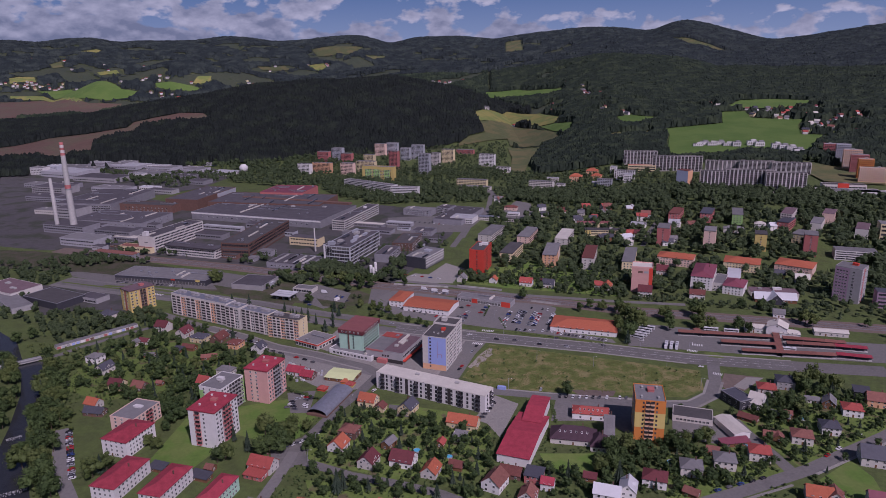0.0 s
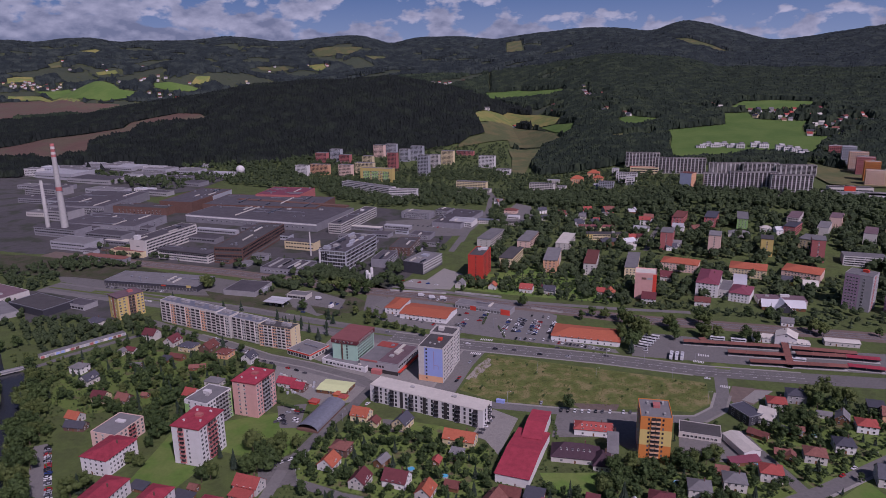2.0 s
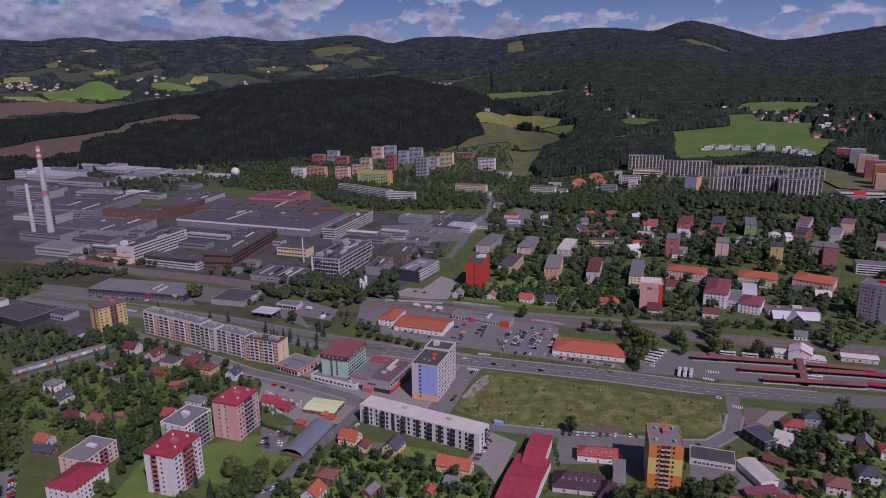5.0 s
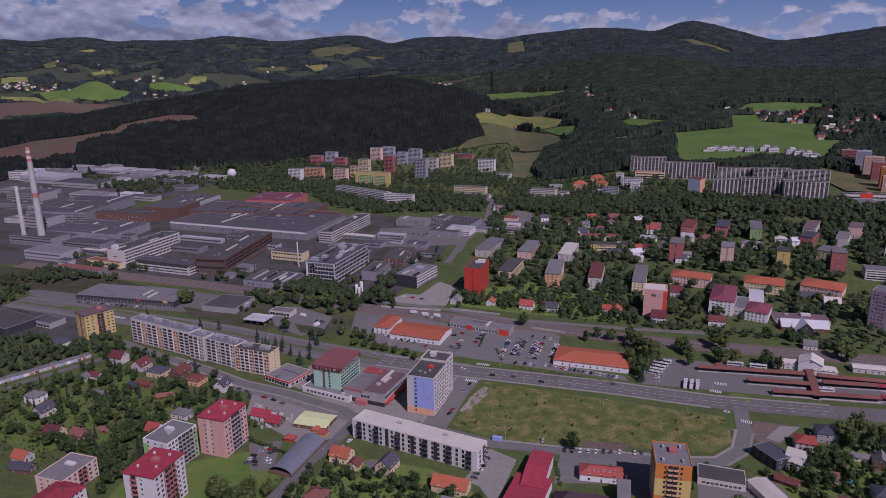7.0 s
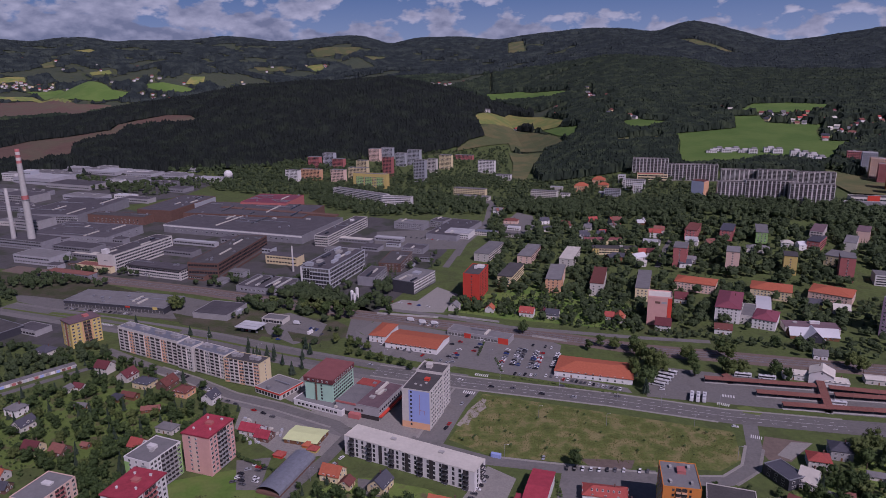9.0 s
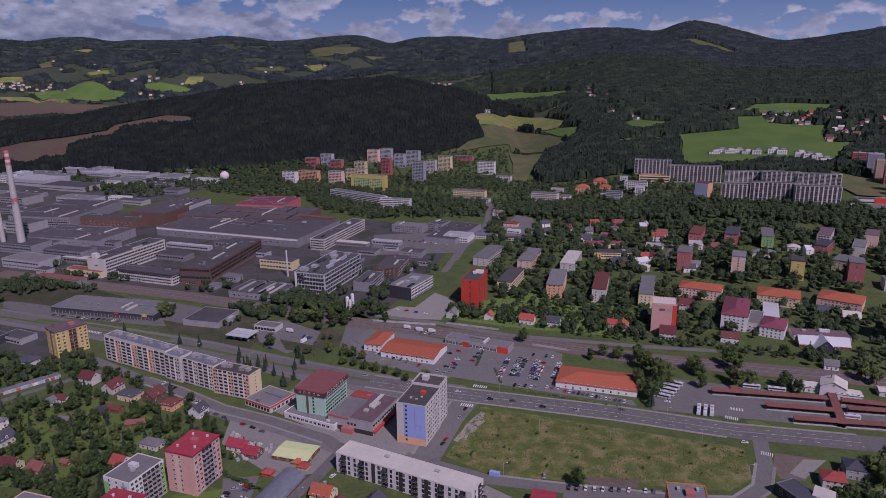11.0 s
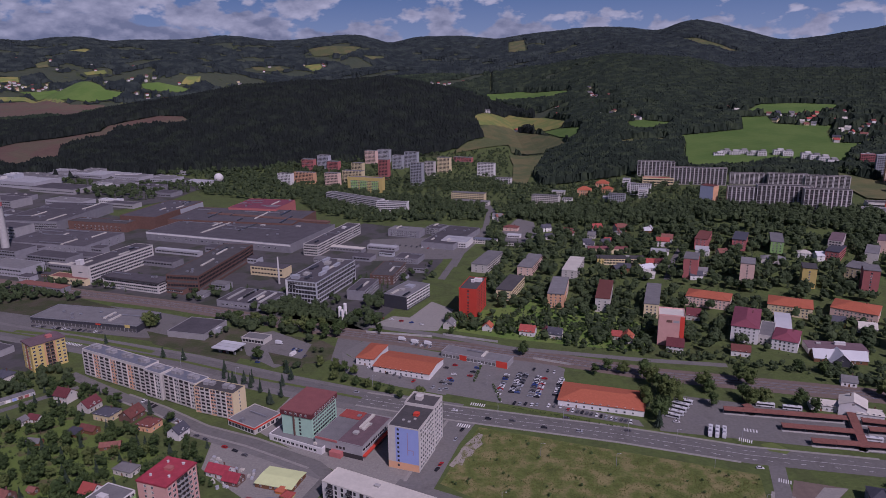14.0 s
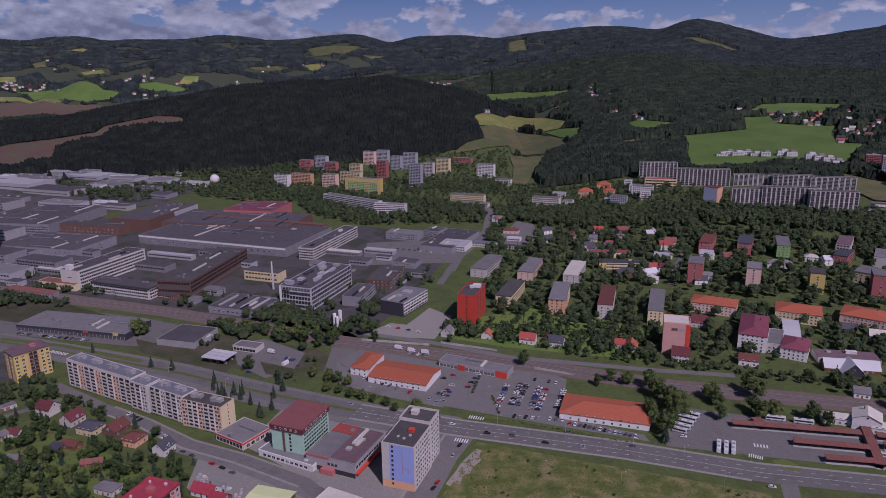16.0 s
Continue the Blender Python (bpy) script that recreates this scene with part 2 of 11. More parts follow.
def window_mesh(w, h, frame_mat=None, bars=1):
    key = (round(w, 2), round(h, 2), frame_mat.name if frame_mat else "", bars)
    if key not in PANES:
        bm = bmesh.new()
        t, y0, y1, y2 = 0.07, -0.13, -0.08, 0.06
        xs = [-w / 2 - t, -w / 2] + ([-t / 2, t / 2] if bars and w > 1.0 else []) + [w / 2, w / 2 + t]
        zs = [-h / 2 - t, -h / 2, h / 2, h / 2 + t]
        V = {}

        def vert(a, c, y):
            if (a, c, y) not in V:
                V[a, c, y] = bm.verts.new((xs[a], y, zs[c]))
            return V[a, c, y]

        def quad(q, mi):
            bm.faces.new([vert(*p) for p in q]).material_index = mi

        n = len(xs) - 1
        for a in range(n):
            for c in range(3):
                cell = [(a, c), (a + 1, c), (a + 1, c + 1), (a, c + 1)]
                if c == 1 and a % 2 == 1:
                    quad([(*p, y1) for p in cell], 0)
                    for k in range(4):
                        p, q = cell[k], cell[(k + 1) % 4]
                        quad([(*p, y0), (*q, y0), (*q, y1), (*p, y1)], 1)
                else:
                    quad([(*p, y0) for p in cell], 1)
        ring = [(a, 0) for a in range(n)] + [(n, c) for c in range(3)] + [(a, 3) for a in range(n, 0, -1)] + [(0, c) for c in range(3, 0, -1)]
        for k in range(len(ring)):
            p, q = ring[k], ring[(k + 1) % len(ring)]
            quad([(*q, y0), (*p, y0), (*p, y2), (*q, y2)], 1)
        PANES[key] = mesh("window", bm, GLASS, frame_mat or FRAME)
    return PANES[key]


def side_at(side, w, l, u, z, out=0.0):
    """Pose on a wall: u across the wall from its middle, z up; the local -y points out."""
    d = l / 2 if side in "FB" else w / 2
    return pose(0, 0, 0, 0, 0, SIDES[side]) @ pose(u, -d - out, z)


def windows(b, w, l, side, rows, cols, z0, step, ww=1.5, wh=1.4, u0=None, u1=None, bars=1, frame_mat=None, skip=()):
    span = w if side in "FB" else l
    u0 = -span / 2 + span * 0.08 if u0 is None else u0
    u1 = span / 2 - span * 0.08 if u1 is None else u1
    me = window_mesh(ww, wh, frame_mat, bars)
    for i in range(rows):
        for j in range(cols):
            if (i, j) in skip:
                continue
            u = u0 + (u1 - u0) * (j + 0.5) / cols
            part("window", me, None, b, at=side_at(side, w, l, u, z0 + i * step))


def ribbons(b, w, l, side, rows, z0, step, hgt=1.5, gap=0.6, bay=3.0, frame_mat=None, pier=0.14):
    """A band of glazing on each floor, divided into bays."""
    span = (w if side in "FB" else l) - gap * 2
    n = max(1, round(span / bay))
    bm = bmesh.new()
    box(bm, -span / 2, span / 2, -0.03, 0.1, -hgt / 2, hgt / 2, 0)
    for k in range(n + 1):
        x = -span / 2 + span * k / n
        box(bm, x - pier, x + pier, -0.12, 0.08, -hgt / 2, hgt / 2, 1)
    box(bm, -span / 2, span / 2, -0.12, 0.08, -hgt / 2 - 0.14, -hgt / 2, 1)
    me = mesh("window_band", bm, GLASS, frame_mat or FRAME)
    for i in range(rows):
        part("window_band", me, None, b, at=side_at(side, w, l, 0, z0 + i * step))


def panel(b, w, l, side, u0, u1, z0, z1, material, name="facade_panel", out=0.06, label=""):
    bm = bmesh.new()
    box(bm, u0, u1, -out, 0.05, z0, z1)
    part(name, bm, material, b, label, at=side_at(side, w, l, 0, 0))


def balconies(b, w, l, side, rows, us, z0, step, bw=3.0, deep=1.1, rail=None, recess=True):
    bm = bmesh.new()
    if recess:
        # near-black plate on the wall paints the shade behind the balcony
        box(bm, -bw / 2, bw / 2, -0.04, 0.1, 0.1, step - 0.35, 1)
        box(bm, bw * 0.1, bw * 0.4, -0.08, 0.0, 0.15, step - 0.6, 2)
    box(bm, -bw / 2, bw / 2, -deep, 0.05, -0.12, 0.04, 3)
    box(bm, -bw / 2, bw / 2, -deep, -deep + 0.08, 0.04, 1.05, 0)
    box(bm, -bw / 2, -bw / 2 + 0.08, -deep + 0.08, 0.0, 0.04, 1.05, 0)
    box(bm, bw / 2 - 0.08, bw / 2, -deep + 0.08, 0.0, 0.04, 1.05, 0)
    me = mesh("balcony", bm, rail or CONCRETE, DARK_AND_SHADE, GLASS, CONCRETE)
    for i in range(rows):
        for u in us:
            part("balcony", me, None, b, at=side_at(side, w, l, u, z0 + i * step))


def block(name, label, x, y, rot, w, l, h, wall="white", roof="dark", category="apartment building", rim=0.5, boxes=(), group="", over=0.0):
    """A flat-roofed building: walls, roof with raised rim, roof huts; windows are added on."""
    b = root(name, x, y, rot, label, category, group, (w / 2, l / 2))
    bm = bmesh.new()
    box(bm, -w / 2, w / 2, -l / 2, l / 2, -1.0, h)
    part("wall", bm, WALL[wall], b)
    bm = bmesh.new()
    W, L = w / 2 + over, l / 2 + over
    box(bm, -W + 0.35, W - 0.35, -L + 0.35, L - 0.35, h + 0.003, h + 0.12)
    part("roof", bm, ROOF[roof], b)
    bm = bmesh.new()
    for x0, x1, y0, y1 in ((-W - 0.05, W + 0.05, -L - 0.05, -L + 0.35), (-W - 0.05, W + 0.05, L - 0.35, L + 0.05), (-W - 0.05, -W + 0.35, -L + 0.35, L - 0.35), (W - 0.35, W + 0.05, -L + 0.35, L - 0.35)):
        box(bm, x0, x1, y0, y1, h - (0.5 if over else 0.15), h + rim)
    part("roof_edge", bm, ROOF[roof] if rim < 0.4 else TIN if wall == "dark" else WALL[wall], b)
    for q in boxes:
        bx, by, bw, bl, bh = q[:5]
        bm = bmesh.new()
        box(bm, bx - bw / 2, bx + bw / 2, by - bl / 2, by + bl / 2, h + 0.12, h + 0.12 + bh)
        box(bm, bx - bw / 2 - 0.15, bx + bw / 2 + 0.15, by - bl / 2 - 0.15, by + bl / 2 + 0.15, h + 0.12 + bh, h + 0.3 + bh)
        part("roof_hut", bm, WALL[q[5]] if len(q) > 5 else CONCRETE, b)
    return b


def roof_mesh(w, l, h, rise, kind, over=0.5, thick=0.22):
    """Gable (ridge along x), hip, arch or lean-to roof over w by l, eaves at h."""
    bm = bmesh.new()
    W, L = w / 2 + over, l / 2 + over
    drop = rise * over / (l / 2)
    e = h - drop
    if kind == "gable":
        prof = [(-L, e), (0, h + rise), (L, e)]
    elif kind == "arch":
        prof = [(L * math.cos(a), h + rise * math.sin(a)) for a in (math.pi - math.pi * k / 10 for k in range(11))]
    elif kind == "lean":
        prof = [(-L, e), (L, h + rise)]
    else:
        prof = None
    if prof:
        lo = [(y, z - thick) for y, z in prof]
        ring = prof + lo[::-1]
        for sx in (-W, W):
            pts = [(sx, y, z) for y, z in ring]
            n = len(prof)
            for k in range(n - 1):
                q = [pts[k], pts[k + 1], pts[2 * n - 2 - k], pts[2 * n - 1 - k]]
                poly(bm, q if sx < 0 else q[::-1])
        n = len(ring)
        for k in range(n):
            (ya, za), (yb, zb) = ring[k], ring[(k + 1) % n]
            poly(bm, [(-W, ya, za), (W, ya, za), (W, yb, zb), (-W, yb, zb)])
    else:
        r = max(0.3, W - L) if W > L else 0.3
        a, b, c, d = (-W, -L, e), (W, -L, e), (W, L, e), (-W, L, e)
        if W >= L:
            p, q = (-r, 0, h + rise), (r, 0, h + rise)
        else:
            r = L - W
            p, q = (0, -r, h + rise), (0, r, h + rise)
        if W >= L:
            for f in ((a, b, q, p), (b, c, q), (c, d, p, q), (d, a, p)):
                poly(bm, f)
        else:
            for f in ((a, b, p), (b, c, q, p), (c, d, q), (d, a, p, q)):
                poly(bm, f)
        low = [(x, y, z - thick) for x, y, z in (a, b, c, d)]
        poly(bm, low[::-1])
        for k in range(4):
            s, t = (a, b, c, d)[k], (a, b, c, d)[(k + 1) % 4]
            poly(bm, [s, (s[0], s[1], s[2] - thick), (t[0], t[1], t[2] - thick), t])
    bmesh.ops.remove_doubles(bm, verts=bm.verts, dist=0.001)
    bmesh.ops.recalc_face_normals(bm, faces=bm.faces)
    return bm


def house(x, y, rot, w, l, h, roof="red", wall="offwhite", kind="gable", rise=3.0, label="", cols=3, cols_side=2, chimney=True, dormer=False, category="house", name="house", over=0.5, trim=0.0):
    """A pitched-roof house: walls with gables, roof, chimney, door, windows."""
    b = root(name, x, y, rot, label, category, "", (w / 2 + 0.4, l / 2 + 0.4))
    bm = bmesh.new()
    box(bm, -w / 2, w / 2, -l / 2, l / 2, -1.0, h - 0.15)
    if kind == "gable":
        g = rise * 0.94
        for s in (-1, 1):
            x0, x1 = sorted((s * w / 2, s * (w / 2 - 0.3)))
            vs = [(-l / 2, h - 0.15), (l / 2, h - 0.15), (0, h - 0.15 + g)]
            poly(bm, [(x0, q, z) for q, z in vs][::-1])
            poly(bm, [(x1, q, z) for q, z in vs])
            for k in range(3):
                (ya, za), (yb, zb) = vs[k], vs[(k + 1) % 3]
                poly(bm, [(x0, ya, za), (x1, ya, za), (x1, yb, zb), (x0, yb, zb)])
    part("wall", bm, WALL[wall], b)
    part("roof", roof_mesh(w, l, h, rise, kind, over), ROOF[roof], b)
    if chimney:
        bm = bmesh.new()
        cx, cy = w * 0.2, l * 0.12
        box(bm, cx - 0.3, cx + 0.3, cy - 0.3, cy + 0.3, h, h + rise + 0.9)
        box(bm, cx - 0.4, cx + 0.4, cy - 0.4, cy + 0.4, h + rise + 0.9, h + rise + 1.05)
        part("chimney", bm, WALL["brick"], b)
    floors = max(1, round(h / 2.9))
    for side, n in (("F", cols), ("R", cols_side if y < 560 else 0), ("L", cols_side if y < 500 else 0)):
        for k in range(floors):
            windows(b, w, l, side, 1, n, 1.6 + 2.8 * k, 2.8, 1.2, 1.35, skip=((0, 1),) if side == "F" and k == 0 else ())
    if kind == "gable" and rise > 2.4:
        for side in "RL":
            windows(b, w, l, side, 1, 1, h + rise * 0.3, 2.8, 1.1, 1.2)
    if "roof windows" in label:
        bm = bmesh.new()
        box(bm, -0.5, 0.5, -0.7, 0.7, -0.1, 0.12, 1)
        box(bm, -0.4, 0.4, -0.6, 0.6, 0.1, 0.14, 0)
        me = mesh("roof_window", bm, GLASS, FRAME)
        for k in range(6):
            part("roof_window", me, None, b, at=pose(w * (-0.3 + 0.12 * k), -l * 0.24, h + rise * 0.52 + 0.15, math.degrees(math.atan2(rise, l / 2))))
    if cols > 1:
        bm = bmesh.new()
        u = -w / 2 + w * 0.08 + w * 0.84 * 1.5 / cols
        box(bm, u - 0.5, u + 0.5, -0.08, 0.05, 0.0, 2.1)
        part("door", bm, WALL["wood"], b, at=side_at("F", w, l, 0, 0))
    if dormer:
        bm = bmesh.new()
        d = l * 0.3
        box(bm, -1.1, 1.1, -l / 2 + 0.6, -l / 2 + 0.6 + d, h, h + 1.5)
        poly(bm, [(-1.1, -l / 2 + 0.6, h + 1.5), (1.1, -l / 2 + 0.6, h + 1.5), (0, -l / 2 + 0.6, h + 2.4)])
        dm = part("dormer", bm, WALL[wall], b)
        bm = bmesh.new()
        y0, y1 = -l / 2 + 0.3, -l / 2 + 0.9 + d
        for s in (-1, 1):
            f = [(s * 1.5, y0, h + 1.25), (0, y0, h + 2.55), (0, y1, h + 2.55), (s * 1.5, y1, h + 1.25)]
            poly(bm, f if s < 0 else f[::-1])
        part("dormer_roof", bm, ROOF[roof], dm)
        part("window", window_mesh(1.1, 0.9), None, dm, at=pose(0, -l / 2 + 0.58, h + 0.85))
    return b


# ---- draped ground patches ----
def inside(px, py, pts):
    px, py = np.asarray(px, float), np.asarray(py, float)
    c = np.zeros(px.shape, bool)
    n = len(pts)
    for i in range(n):
        (xa, ya), (xb, yb) = pts[i], pts[i - 1]
        if ya == yb:
            continue
        c ^= ((ya > py) != (yb > py)) & (px < (xb - xa) * (py - ya) / (yb - ya) + xa)
    return c


def patch(name, pts, z, material, label, category="ground", paved=True, kind="structure", grid=0.0):
    """A flat piece of ground, or, with grid, one that follows the slope."""
    bm = bmesh.new()
    if grid:
        xs, ys = [p[0] for p in pts], [p[1] for p in pts]
        vs = [bm.verts.new((x, y, 0)) for x, y in pts]
        bm.faces.new(vs)
        for axis, lo, hi in ((0, min(xs), max(xs)), (1, min(ys), max(ys))):
            k = lo + grid
            while k < hi:
                co, no = ((k, 0, 0), (1, 0, 0)) if axis == 0 else ((0, k, 0), (0, 1, 0))
                bmesh.ops.bisect_plane(bm, geom=bm.verts[:] + bm.edges[:] + bm.faces[:], plane_co=co, plane_no=no)
                k += grid
        for v in bm.verts:
            v.co.z = float(height(v.co.x, v.co.y)) + z
    else:
        bm.faces.new([bm.verts.new((x, y, z)) for x, y in pts])
        bmesh.ops.triangulate(bm, faces=bm.faces[:])
    bmesh.ops.recalc_face_normals(bm, faces=bm.faces)
    for f in bm.faces:
        if f.normal.z < 0:
            f.normal_flip()
    if paved:
        PAVED.append(pts)
    return tagged(new(name, mesh(name, bm, material)), label, category, kind=kind)


def strip(name, pts, width, z, material, label, category="road", grid=0.0, kind="structure"):
    """A road along a line of points."""
    P = [Vector((*p, 0)) for p in pts]
    lft, rgt = [], []
    for i, p in enumerate(P):
        d = (P[min(i + 1, len(P) - 1)] - P[max(i - 1, 0)]).normalized()
        n = Vector((-d.y, d.x, 0)) * width / 2
        lft.append((p + n).to_tuple()[:2])
        rgt.append((p - n).to_tuple()[:2])
    bm = bmesh.new()
    for i in range(len(P) - 1):
        n = max(1, int((P[i + 1] - P[i]).length / 40)) if grid else 1
        for k in range(n):
            a, b = k / n, (k + 1) / n
            q = []
            for s, u in ((rgt, a), (rgt, b), (lft, b), (lft, a)):
                x, y = (s[i][0] * (1 - u) + s[i + 1][0] * u, s[i][1] * (1 - u) + s[i + 1][1] * u)
                q.append((x, y, z + (float(height(x, y)) if grid else 0)))
            poly(bm, q)
        PAVED.append([rgt[i], rgt[i + 1], lft[i + 1], lft[i]])
    bmesh.ops.recalc_face_normals(bm, faces=bm.faces)
    for f in bm.faces:
        if f.normal.z < 0:
            f.normal_flip()
    return tagged(new(name, mesh(name, bm, material)), label, category, kind=kind)

# ---- ground ----
ASPHALT = surface("asphalt", (0.165, 0.157, 0.147), size=11, spread=0.42, rough=0.9, second=(0.14, 0.134, 0.128), share=0.55)
PAVING = surface("pale_paving", (0.27, 0.255, 0.23), size=7, spread=0.45, second=(0.22, 0.21, 0.19), share=0.52)
# yard colour lowered to carry the cloud shade lying on it
YARD = surface("shaded_factory_concrete", (0.085, 0.08, 0.08), size=30, spread=0.4, second=(0.045, 0.05, 0.035), share=0.54)
BALLAST = surface("railway_ballast", (0.15, 0.115, 0.095), size=4, spread=0.3)
VERGE = surface("verge_grass", (0.1, 0.13, 0.035), size=4, spread=0.3)
LAWN = surface("mown_lawn", (0.105, 0.18, 0.032), size=14, spread=0.35, second=(0.12, 0.165, 0.04))
WEEDS = surface("weedy_grass", (0.1, 0.125, 0.03), size=9, spread=0.8, second=(0.15, 0.135, 0.055), share=0.53, bump=0.45)
DULL = surface("worn_dark_grass", (0.06, 0.07, 0.03), size=14, spread=0.4, second=(0.075, 0.068, 0.045), share=0.5, bump=0.5)
GARDEN = surface("garden_grass", (0.12, 0.175, 0.038), size=8, spread=0.4, second=(0.1, 0.085, 0.045), share=0.6, bump=0.5)
MEADOW = surface("bright_meadow", (0.085, 0.15, 0.03), size=60, spread=0.16, second=(0.1, 0.16, 0.035))
YELLOWFIELD = surface("yellow_field", (0.26, 0.24, 0.07), size=40, spread=0.25, second=(0.15, 0.19, 0.05))
DRYFIELD = surface("olive_field", (0.14, 0.13, 0.055), size=50, spread=0.25, second=(0.085, 0.1, 0.04))
BROWNFIELD = surface("ploughed_field", (0.12, 0.076, 0.057), size=60, spread=0.3, second=(0.1, 0.08, 0.052))
GRASS = surface("valley_grass", (0.085, 0.115, 0.033), size=18, spread=0.5, second=(0.062, 0.08, 0.026), share=0.52, bump=0.5)
CANOPY = surface("wood_floor", (0.04, 0.056, 0.024), size=40, spread=0.55, second=(0.06, 0.07, 0.03), share=0.5, bump=1.0)
HILLFIELD = surface("distant_fields", (0.055, 0.067, 0.04), size=60, spread=0.45, second=(0.042, 0.054, 0.034), share=0.5)
SLAB = surface("broken_concrete", (0.3, 0.27, 0.23), size=4, spread=0.5, second=(0.12, 0.12, 0.05), share=0.56, bump=0.6)
WATER = surface("river_water", (0.03, 0.032, 0.035), rough=0.12, size=6, spread=0.15, bump=0.25)
MARK = surface("white_road_paint", (0.6, 0.6, 0.58), size=2, spread=0.2)

def thicket(x, y):
    """Where the far slopes carry woods rather than open fields."""
    r, az = polar(x, y)
    bare = waves(x, y * 1.6, 120) + 0.7 * waves(x + 700, y, 41)
    return bare < 0.22 + 0.38 * smooth(az, -8, 6) + 0.5 * smooth(az, 9, 14) + 0.3 * smooth(r, 3700, 4300)


_az = np.unique(np.round(np.concatenate([np.linspace(-42, 42, 337), np.linspace(-177, 180, 60)]), 4))
_r = np.concatenate([np.linspace(40, 1500, 60), np.linspace(1512, 4900, 260)])
_A, _R = np.meshgrid(np.radians(_az), _r)
_X, _Y = _R * np.sin(_A), _R * np.cos(_A)
_v = np.concatenate([np.stack([_X, _Y, height(_X, _Y)], -1).reshape(-1, 3), [[0, 0, 0]]])
_na, _nr = len(_az), len(_r)
_f = []
for j in range(_nr - 1):
    for i in range(_na):
        k = (i + 1) % _na
        _f.append((j * _na + k, (j + 1) * _na + k, (j + 1) * _na + i, j * _na + i))
for i in range(_na):
    _f.append(((i + 1) % _na, i, _na * _nr))
_me = bpy.data.meshes.new("ground")
_me.from_pydata(_v.tolist(), [], _f)
_me.polygons.foreach_set("use_smooth", [True] * len(_f))
for q in (GRASS, CANOPY, HILLFIELD):
    _me.materials.append(q)
_c = _v[np.array([q[0] for q in _f])]
_d = np.hypot(_c[:, 0], _c[:, 1])
_me.polygons.foreach_set("material_index", np.where(_d < np.where(_c[:, 0] > 0, 1950, 1750), 0, np.where(thicket(_c[:, 0], _c[:, 1]), 1, 2)).astype(np.int32))
ground = tagged(new("ground", _me), "green valley floor rising to wooded mountains", "ground", kind="structure")

# sky behind the mountains: blue with a bank of cumulus low over the ridge
_m = bpy.data.materials.new("cloudy_sky")
_m.use_nodes = True
_N, _L = _m.node_tree.nodes, _m.node_tree.links
_N.remove(_N["Principled BSDF"])
_co, _sep = _N.new("ShaderNodeTexCoord"), _N.new("ShaderNodeSeparateXYZ")
_L.new(_co.outputs["Object"], _sep.inputs[0])


def _puffs(shift, size, detail):
    """Cloud noise over the backdrop, wider than high."""
    m, n = _N.new("ShaderNodeMapping"), _N.new("ShaderNodeTexNoise")
    m.inputs["Scale"].default_value = (1 / size, 1 / size, 1.9 / size)
    m.inputs["Location"].default_value = (0.0, 0.0, shift * 1.9 / size)
    _L.new(_co.outputs["Object"], m.inputs["Vector"])
    n.inputs["Scale"].default_value, n.inputs["Detail"].default_value, n.inputs["Roughness"].default_value = 1.0, detail, 0.52
    _L.new(m.outputs[0], n.inputs["Vector"])
    return n.outputs["Fac"]


def _mr(src, a, b, c, d):
    q = _N.new("ShaderNodeMapRange")
    q.inputs[1].default_value, q.inputs[2].default_value, q.inputs[3].default_value, q.inputs[4].default_value = a, b, c, d
    _L.new(src, q.inputs[0])
    return q.outputs[0]


def _mm(op, a, b):
    q = _N.new("ShaderNodeMath")
    q.operation = op
    for k, s in enumerate((a, b)):
        if isinstance(s, (int, float)):
            q.inputs[k].default_value = s
        else:
            _L.new(s, q.inputs[k])
    return q.outputs[0]


def _mix(f, a, b):
    q = _N.new("ShaderNodeMix")
    q.data_type = "RGBA"
    _L.new(f, q.inputs[0])
    for k, s in ((6, a), (7, b)):
        if isinstance(s, tuple):
            q.inputs[k].default_value = (*s, 1)
        else:
            _L.new(s, q.inputs[k])
    return q.outputs[2]


_bank = _mm("ADD", _mr(_sep.outputs[2], 360, 640, 0.10, -0.11), _mr(_sep.outputs[0], -2700, 1300, 0.19, -0.045))
_n1, _n2 = _puffs(0.0, 250.0, 9.0), _puffs(-34.0, 250.0, 9.0)
_cover = _mm("ADD", _n1, _bank)
_mask = _mr(_cover, 0.515, 0.575, 0.0, 1.0)
_lit = _mm("ADD", _mm("MULTIPLY", _mm("SUBTRACT", _n1, _n2), 2.6), _mr(_cover, 0.5, 0.72, 0.62, 0.25))
_cloud = _mix(_mr(_mm("ADD", _lit, _mm("MULTIPLY", _mm("SUBTRACT", _puffs(0.0, 70.0, 6.0), 0.5), 0.5)), 0.1, 0.95, 0.0, 1.0), (0.2, 0.235, 0.275), (0.54, 0.56, 0.545))
_blue = _mix(_mr(_sep.outputs[2], 330, 640, 0.0, 1.0), (0.26, 0.35, 0.42), (0.125, 0.215, 0.33))
_em = _N.new("ShaderNodeEmission")
_L.new(_mix(_mask, _blue, _cloud), _em.inputs["Color"])
_em.inputs["Strength"].default_value = SKY_GLOW
_L.new(_em.outputs[0], _N["Material Output"].inputs["Surface"])
bm = bmesh.new()
_ring = [[bm.verts.new((4880 * math.sin(radians(a)), 4880 * math.cos(radians(a)), z)) for a in range(0, 360, 3)] for z in (-40, 900)]
for k in range(120):
    q = (k + 1) % 120
    bm.faces.new((_ring[0][k], _ring[0][q], _ring[1][q], _ring[1][k]))
tagged(new("backdrop", mesh("backdrop", bm, _m)), "blue sky with a bank of cumulus clouds", "sky", kind="structure")

